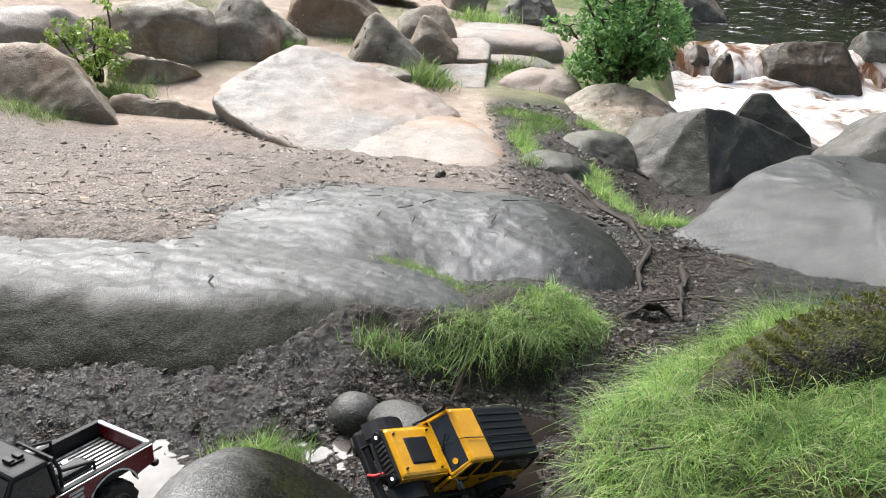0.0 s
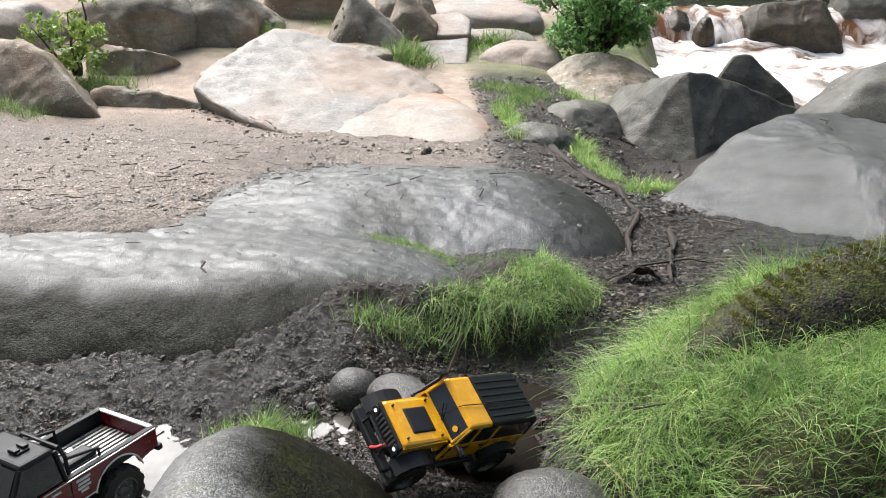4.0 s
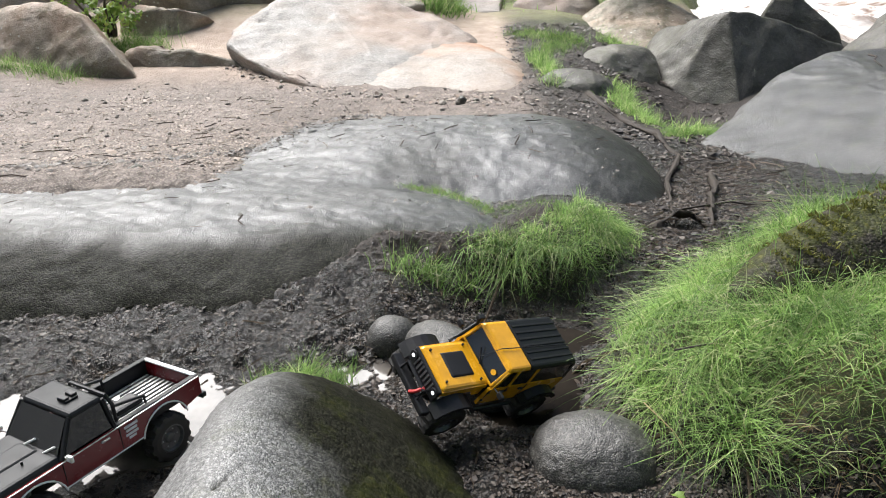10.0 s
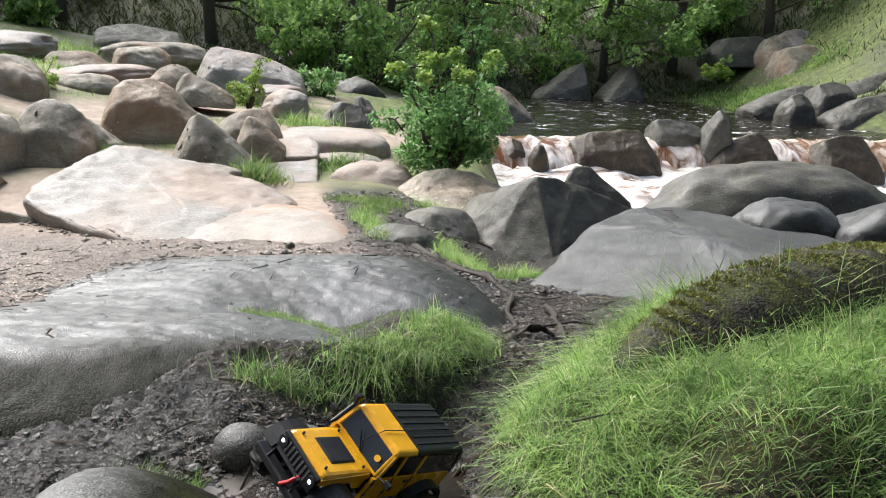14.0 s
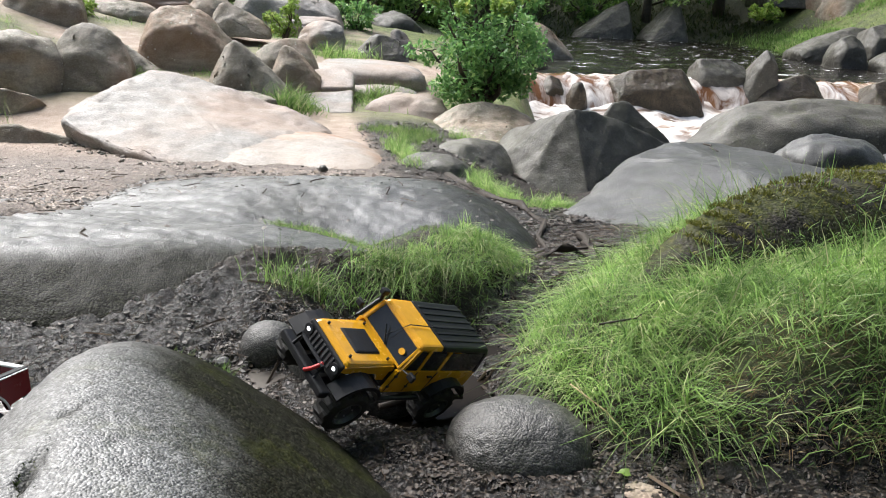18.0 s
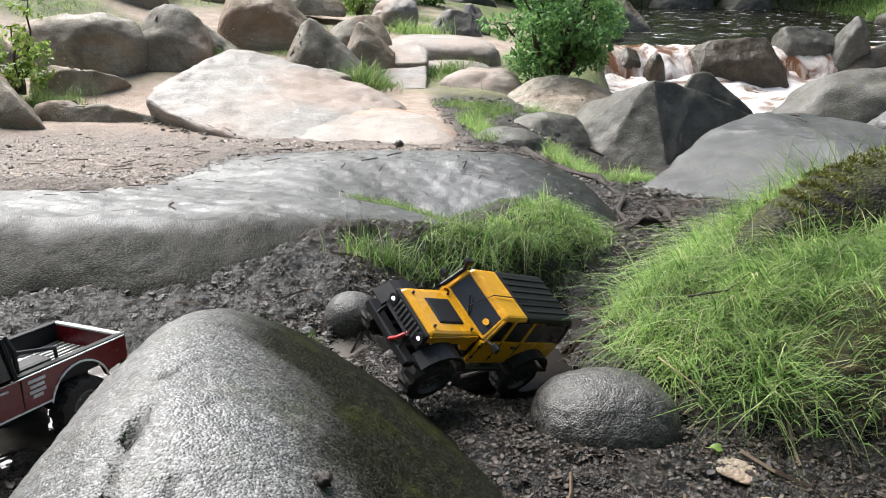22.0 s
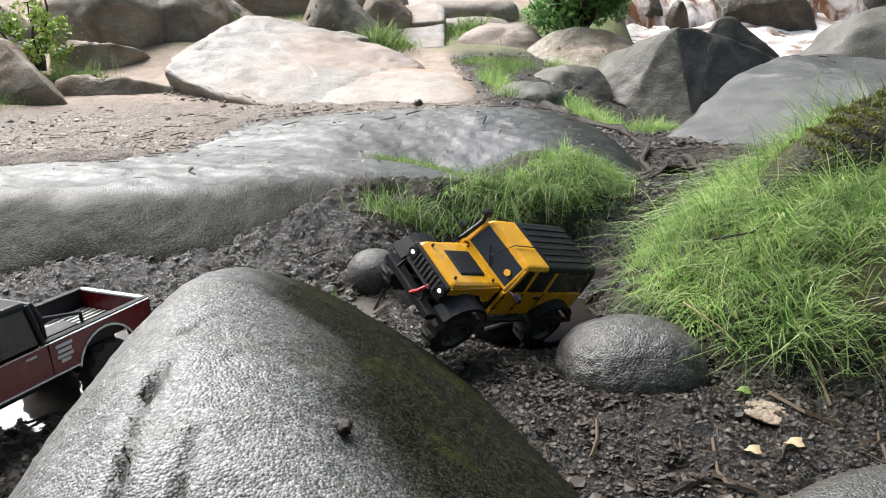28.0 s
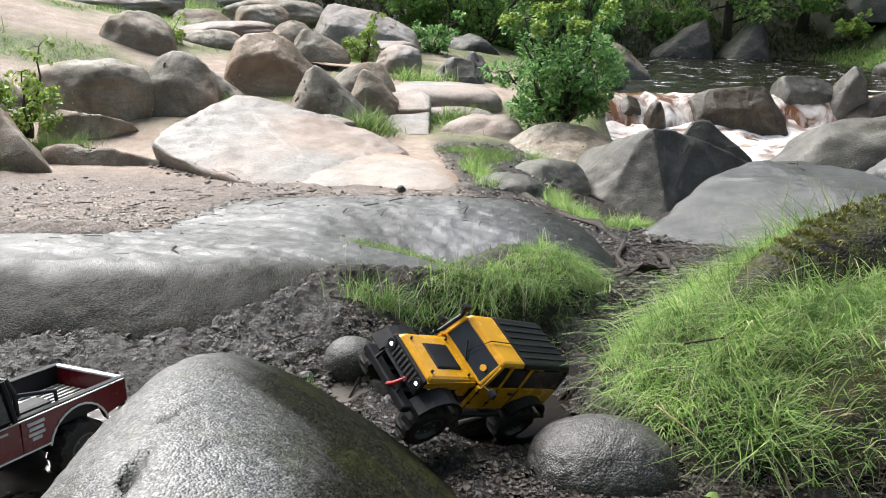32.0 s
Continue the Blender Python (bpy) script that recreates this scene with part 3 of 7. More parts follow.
def hump(x, y, cx, cy, ax, ay, turn, base, height, px=4.0, py=2.0, lean=0.0):
    """A rounded hump; with a lean its back falls away that many metres per metre."""
    c, s = math.cos(radians(turn)), math.sin(radians(turn))
    u, v = ((x - cx) * c + (y - cy) * s) / ax, (-(x - cx) * s + (y - cy) * c) / ay
    q = 1 - np.abs(u) ** px - np.abs(v) ** py
    return base + height * np.where(q > 0, np.sqrt(np.maximum(q, 0)), q * 1.5) - lean * np.maximum(0, y - (cy - 0.6 * ay))


def whaleback(label, box, step, humps, mat, blend=0.03, lump=0.02, freq=1.3, rough=0.004, seed=0, dents=(), stain=None, name="rock_slab"):
    """A low worn slab whose top is a smooth union of humps; its skirt runs down into the ground."""
    xs, ys = np.arange(box[0], box[2], step), np.arange(box[1], box[3], step)
    X, Y = np.meshgrid(xs, ys)
    hs = np.stack([hump(X, Y, *h) for h in humps])
    top = hs.max(0)
    Z = top + blend * np.log(np.exp((hs - top) / blend).sum(0)) - blend * 0.3
    for cx, cy, ax, ay, turn, depth in dents:
        c, s = math.cos(radians(turn)), math.sin(radians(turn))
        u, v = ((X - cx) * c + (Y - cy) * s) / ax, (-(X - cx) * s + (Y - cy) * c) / ay
        Z = Z - depth * np.exp(-u * u - v * v)
    Z = Z + lump * fractal(X * freq, Y * freq, 0, 4, seed) + rough * fractal(X * 12, Y * 12, 0, 3, seed + 9) + 0.0032 * fractal(X * 34, Y * 34, 0, 2, seed + 11)
    keep = Z > humps[0][5] - 0.25
    Z = np.maximum(Z, humps[0][5] - 0.4)
    idx = np.array(grid_faces(len(xs), len(ys)))
    faces = idx[keep.ravel()[idx].any(1)]
    used = np.unique(faces)
    remap = np.full(X.size, -1)
    remap[used] = np.arange(len(used))
    verts = np.stack([X.ravel(), Y.ravel(), Z.ravel()], 1)[used]
    ob = new(name, mesh_of(name, verts.tolist(), remap[faces].tolist(), mat))
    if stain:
        at = ob.data.attributes.new("algae_shade", "FLOAT", "POINT")
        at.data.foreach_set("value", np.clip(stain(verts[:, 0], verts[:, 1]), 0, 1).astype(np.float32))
    return tagged(ob, label, "rock slab")


def facet_rock(label, corners, mat, round_off=0.03, lump=0.03, cuts=4, name="boulder", category="boulder"):
    """An angular block: the hull of a few corners, with worn edges and an uneven skin."""
    ROCK_COUNT[0] += 1
    seed = 100 + ROCK_COUNT[0] * 7
    bm = bmesh.new()
    for c in corners:
        bm.verts.new(c)
    bmesh.ops.convex_hull(bm, input=bm.verts)
    bmesh.ops.delete(bm, geom=[v for v in bm.verts if not v.link_faces], context="VERTS")
    bmesh.ops.dissolve_limit(bm, angle_limit=radians(4), verts=bm.verts, edges=bm.edges)
    bmesh.ops.bevel(bm, geom=list(bm.edges), offset=round_off, segments=3, profile=0.6, affect="EDGES", clamp_overlap=True)
    bmesh.ops.triangulate(bm, faces=bm.faces)
    for _ in range(cuts):
        long = [e for e in bm.edges if e.calc_length() > 0.05]
        if len(bm.verts) < 14000:
            bmesh.ops.subdivide_edges(bm, edges=long, cuts=1)
            bmesh.ops.triangulate(bm, faces=bm.faces)
    bm.normal_update()
    co = np.array([v.co for v in bm.verts])
    no = np.array([v.normal for v in bm.verts])
    off = lump * fractal(co[:, 0] * 2.5, co[:, 1] * 2.5, co[:, 2] * 2.5, 4, seed) + lump * 0.25 * fractal(co[:, 0] * 14, co[:, 1] * 14, co[:, 2] * 14, 3, seed + 5)
    co = co + no * off[:, None]
    for v, c in zip(bm.verts, co):
        v.co = c
    ob = new(name, from_bm(name, bm, mat, True))
    return tagged(ob, label, category)

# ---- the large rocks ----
def slab_algae_shade(x, y):
    """Dark algae along the slab's wet lower edge, deepened to paint its shaded front, and a brown stain where the ledge
    drains.
    """
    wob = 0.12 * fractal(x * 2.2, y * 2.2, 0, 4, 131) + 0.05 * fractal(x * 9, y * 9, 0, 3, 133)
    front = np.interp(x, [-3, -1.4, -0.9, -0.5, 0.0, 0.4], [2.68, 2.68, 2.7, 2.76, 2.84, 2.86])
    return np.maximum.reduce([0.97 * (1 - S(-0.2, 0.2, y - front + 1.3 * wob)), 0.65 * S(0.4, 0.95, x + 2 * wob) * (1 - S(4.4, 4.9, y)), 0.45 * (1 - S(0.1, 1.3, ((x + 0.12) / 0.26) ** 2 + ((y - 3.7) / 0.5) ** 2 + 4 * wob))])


SLAB = [(-1.45, 3.35, 1.82, 1.2, 2, -0.12, 0.34, 3.4, 3.5, 0.205), (-0.05, 4.10, 1.28, 1.05, 0, -0.48, 0.48)]
whaleback("long wet grey gritstone slab, worn smooth, above the mud", (-3.6, 1.9, 1.5, 5.4), 0.013, SLAB, ROCK_ALGAE_SHADE, 0.05, 0.024, 1.8, 0.009, 3, [(-0.1, 3.42, 0.28, 0.10, 0, 0.05)], slab_algae_shade)
facet_rock("broad pale gritstone slab with a sloping crest beside the path", [(-1.9, 6.98, -0.17), (-1.95, 7.4, -0.13), (-1.62, 6.62, -0.24), (-1.1, 6.2, -0.33), (-0.62, 6.02, -0.36), (-1.47, 8.55, 0.09), (-1.15, 8.6, 0.04), (-0.62, 8.4, -0.08), (-0.15, 8.2, -0.2), (0.25, 7.85, -0.34), (-0.3, 6.1, -0.37), (-1.85, 7.2, -0.62), (-1.5, 6.78, -0.62), (-1.0, 6.3, -0.7), (-1.5, 9.4, -0.55), (0.3, 8.5, -0.75), (0.6, 7.7, -0.76), (-0.2, 6.05, -0.7)], ROCK_PALE, 0.16, 0.05, 6, "rock_slab", "rock slab")
whaleback("low pale gritstone slab stained orange, worn by feet", (-1.1, 5.2, 1.1, 8.6), 0.026, [
    (-0.16, 6.9, 0.84, 1.2, 8, -0.46, 0.185, 2.2, 2.0),
    (0.22, 6.6, 0.44, 0.8, 10, -0.46, 0.2, 2.6, 2.0),
], ROCK_ORANGE, 0.04, 0.02, 1.4, 0.006, 23)
facet_rock("long brown boulder sloping down to the path", [(-2.56, 6.6, -0.36), (-2.66, 6.6, -0.18), (-3.09, 6.95, 0.13), (-3.41, 7.15, 0.21), (-3.73, 7.1, 0.1), (-3.71, 6.95, -0.2), (-4.13, 7.3, 0.1), (-3.85, 6.69, -0.5), (-3.0, 6.63, -0.6), (-2.56, 6.85, -0.56), (-3.09, 7.75, -0.47), (-3.73, 8.0, -0.5)], ROCK_TAN, 0.12, 0.06, 5)
facet_rock("low brown ledge of rock across the path", [(-2.85, 7.11, -0.22), (-2.59, 7.2, -0.2), (-2.14, 7.03, -0.23), (-1.68, 6.94, -0.34), (-2.79, 7.03, -0.56), (-2.21, 6.93, -0.56), (-1.65, 6.91, -0.56), (-2.62, 7.79, -0.52), (-2.16, 7.51, -0.55)], ROCK_TAN, 0.05, 0.07, 5)
facet_rock("low rounded grey slab beside the path", [(-3.22, 8.1, -0.12), (-3.05, 8.25, -0.05), (-2.63, 8.2, -0.07), (-2.42, 8.3, -0.18), (-2.32, 8.48, -0.28), (-2.91, 7.97, -0.54), (-3.26, 8.09, -0.5), (-2.57, 8.3, -0.5), (-3.05, 8.85, -0.55), (-2.29, 8.6, -0.56)], ROCK_TAN, 0.08, 0.06, 5)
facet_rock("pale lichened rock with a broken edge under the bush", [(1.5, 9.1, -0.47), (1.82, 9.3, -0.28), (2.07, 9.2, -0.23), (2.38, 9.1, -0.24), (2.7, 8.8, -0.42), (2.0, 7.95, -0.56), (1.42, 8.4, -0.5), (1.3, 8.2, -0.95), (2.0, 7.7, -1.0), (2.8, 8.5, -1.0), (2.5, 9.6, -0.7), (1.5, 9.6, -0.7)], ROCK_TAN, 0.05, 0.06, 6)
facet_rock("pointed dark rock at the water's edge", [(3.33, 8.4, -0.08), (3.51, 8.4, -0.09), (3.93, 8.2, -0.44), (3.18, 8.3, -0.24), (3.0, 8.1, -0.95), (4.1, 8.1, -1.0), (3.9, 8.8, -1.0), (3.2, 8.9, -0.9)], ROCK_DARK, 0.04, 0.04, 5)
facet_rock("large flat grey gritstone slab beside the gully", [(1.50, 4.79, -0.38), (1.60, 4.35, -0.37), (1.94, 3.87, -0.31), (2.4, 3.45, -0.22), (1.89, 5.18, -0.26), (2.38, 5.75, -0.16), (2.94, 6.14, -0.11), (3.4, 6.3, -0.13), (3.9, 5.9, -0.17), (4.4, 4.2, -0.2), (3.4, 3.4, -0.14), (2.9, 4.9, -0.07), (1.3, 4.7, -0.9), (1.5, 4.0, -0.9), (2.3, 3.1, -0.9), (4.6, 3.8, -0.9), (4.1, 6.1, -0.9), (3.4, 6.5, -0.9), (2.2, 6.0, -0.9)], ROCK_SLAB, 0.09, 0.045, 7, "rock_slab", "rock slab")
facet_rock("dark angular gritstone block with a sharp ridge", [(2.39, 7.05, 0.02), (2.81, 7.15, -0.06), (3.63, 7.3, -0.40), (2.45, 6.55, -0.75), (2.46, 6.48, -1.0), (1.80, 7.5, -0.58), (1.80, 6.95, -0.86), (1.75, 6.9, -1.1), (3.8, 7.1, -1.05), (2.1, 8.1, -0.4), (3.2, 8.1, -0.6), (1.7, 8.0, -1.0)], ROCK_DARK, 0.03, 0.045, 6)
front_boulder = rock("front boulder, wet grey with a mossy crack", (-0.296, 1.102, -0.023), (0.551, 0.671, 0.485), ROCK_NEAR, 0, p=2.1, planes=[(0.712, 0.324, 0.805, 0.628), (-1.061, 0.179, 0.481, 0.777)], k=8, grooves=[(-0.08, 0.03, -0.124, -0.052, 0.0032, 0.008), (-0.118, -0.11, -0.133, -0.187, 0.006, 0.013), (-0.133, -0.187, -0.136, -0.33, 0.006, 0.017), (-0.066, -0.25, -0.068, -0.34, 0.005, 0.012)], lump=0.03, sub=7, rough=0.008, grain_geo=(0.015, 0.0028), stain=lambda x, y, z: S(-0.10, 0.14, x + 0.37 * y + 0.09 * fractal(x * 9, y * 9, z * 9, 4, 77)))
rock("rounded wet stone half sunk in mud", (-0.185, 2.12, 0.02), (0.078, 0.08, 0.075), ROCK_STONE, -20, lump=0.06, sub=5, grain_geo=(0.014, 0.001), name="stone", category="stone")
rock("long wet stone half sunk in mud", (0.02, 1.99, -0.005), (0.20, 0.105, 0.105), ROCK_STONE, -40, roll=16, lump=0.06, sub=5, grain_geo=(0.014, 0.001), name="stone", category="stone")
rock("round wet grey stone in the mud by the grass", (0.355, 1.565, 0.02), (0.160, 0.142, 0.105), ROCK_STONE, 0, lump=0.10, sub=6, grain_geo=(0.014, 0.0012), name="stone", category="stone")
rock("low wet stone at the mud's edge", (0.62, 0.98, 0.02), (0.24, 0.15, 0.11), ROCK_STONE, 10, lump=0.06, sub=4, name="stone", category="stone")
mossy_boulder = rock("long boulder covered in green moss behind the grass", (1.65, 2.28, 0.05), (1.0, 0.25, 0.44), ROCK_MOSS, 22, p=2.3, lump=0.06, sub=5)

# boulders beside the path
for label, at, size, mat, turn, tip in [
    ("big dark brown boulder by the path", (-3.05, 9.3, 0.0), (0.70, 0.6, 0.42), ROCK_TAN, -8, 0),
    ("pale flat-topped boulder beside the path", (-4.2, 8.6, -0.05), (0.62, 0.6, 0.36), ROCK_PALE, 0, 0),
    ("small flat stone in grass", (-0.47, 8.9, -0.26), (0.22, 0.18, 0.12), ROCK_TAN, 0, 0),
    ("low grey boulder under the trees", (-3.15, 16.4, 0.5), (0.65, 0.5, 0.36), ROCK_TAN, 0, 0),
    ("low grey boulder under the trees", (-2.61, 13.9, 0.3), (0.52, 0.45, 0.3), ROCK_TAN, 0, 0),
    ("dark brown boulder in rough grass", (-3.35, 12.4, 0.3), (0.5, 0.5, 0.55), ROCK_TAN, 0, 0),
    ("low grey boulder under the trees", (-2.3, 17.5, 0.6), (0.6, 0.5, 0.38), ROCK_TAN, 0, 0),
    ("dark boulder by the upper stream", (2.3, 19.5, -0.1), (0.65, 0.6, 0.5), ROCK_DARK, 0, 0),
    ("long grey boulder beside the rapids", (4.9, 7.1, -0.55), (1.35, 0.6, 0.68), ROCK_DARK, -6, 0),
    ("small grey boulder on the slab", (4.0, 5.65, -0.25), (0.40, 0.32, 0.27), ROCK_SLAB, 0, 0),
    ("grey boulder beside the slab", (4.75, 5.4, -0.3), (0.5, 0.4, 0.36), ROCK_SLAB, 0, 0),
    ("small grey rock in the grass", (1.02, 6.35, -0.44), (0.28, 0.32, 0.17), ROCK_DARK, 0, 0),
    ("dark earth-stained rock in the gully", (1.5, 7.2, -0.55), (0.36, 0.4, 0.22), ROCK_DARK, 0, 0),
    ("small brown rock in the chute", (4.62, 13.1, -0.72), (0.17, 0.2, 0.34), ROCK_RIVER, 0, 0),
    ("low tan rock plate", (1.35, 9.8, -0.58), (0.6, 0.5, 0.34), ROCK_PALE, 0, 0),
]:
    low = (at[0], at[1], at[2] - 0.10 * size[2])
    rock(label, low, (size[0] * 1.08, size[1] * 1.08, size[2] * 1.12), mat, turn, tip, sub=5, lump=0.17, freq=1.5, p=2.3, facets=5 if mat == ROCK_RIVER else 3, k=10, rough=0.028, group="boulders along the path and stream")
for label, at, size, mat, turn, tilt in [
    ("pale flat slab by the stream", (0.44, 14.0, 0.12), (0.34, 0.42, 0.2), ROCK_PALE, 8, 0),
    ("pale flat slab in the grass", (0.3, 15.3, 0.2), (0.5, 0.5, 0.16), ROCK_PALE, -12, 0),
    ("pale flat slab among boulders", (-2.6, 14.9, 0.52), (0.8, 0.5, 0.14), ROCK_PALE, 4, 0),
    ("pale flat slab under the trees", (-5.2, 17.5, 0.95), (1.2, 0.7, 0.2), ROCK_PALE, -6, 0),
    ("low grey slab at the wood's edge", (-2.2, 19.2, 0.75), (1.0, 0.6, 0.25), ROCK_TAN, 8, 0),
]:
    rock(label, (at[0], at[1], at[2] - 0.04), (size[0] * 1.15, size[1] * 1.15, size[2] * 1.4), mat, turn, tilt, sub=5, p=3.0, lump=0.25, facets=3, k=12, rough=0.02)
def block(label, x, y, low, half, deep, top, mat, profile, turn=0, back=0.55, front=0.5, wear=0.1, lump=0.05, cuts=5):
    """A weathered block: a front profile of (across, height) from -1 to 1, rounded down to front and back."""
    tall = top - low
    c, s = math.cos(radians(turn)), math.sin(radians(turn))
    pts = []
    for u, h in profile:
        pts += [(u * half, 0.0, h * tall), (u * half * 0.96, -deep * 0.7, h * tall * front), (u * half * 0.9, deep, h * tall * back)]
    for u in (-1, 1):
        pts += [(u * half * 0.97, -deep, -0.25 * tall), (u * half * 0.97, deep, -0.25 * tall)]
    corners = [(x + px * c - py * s, y + px * s + py * c, low + pz) for px, py, pz in pts]
    ob = facet_rock(label, corners, mat, wear * min(half, tall), lump, cuts)
    return tagged(ob, label, "boulder", "boulders along the path and stream")


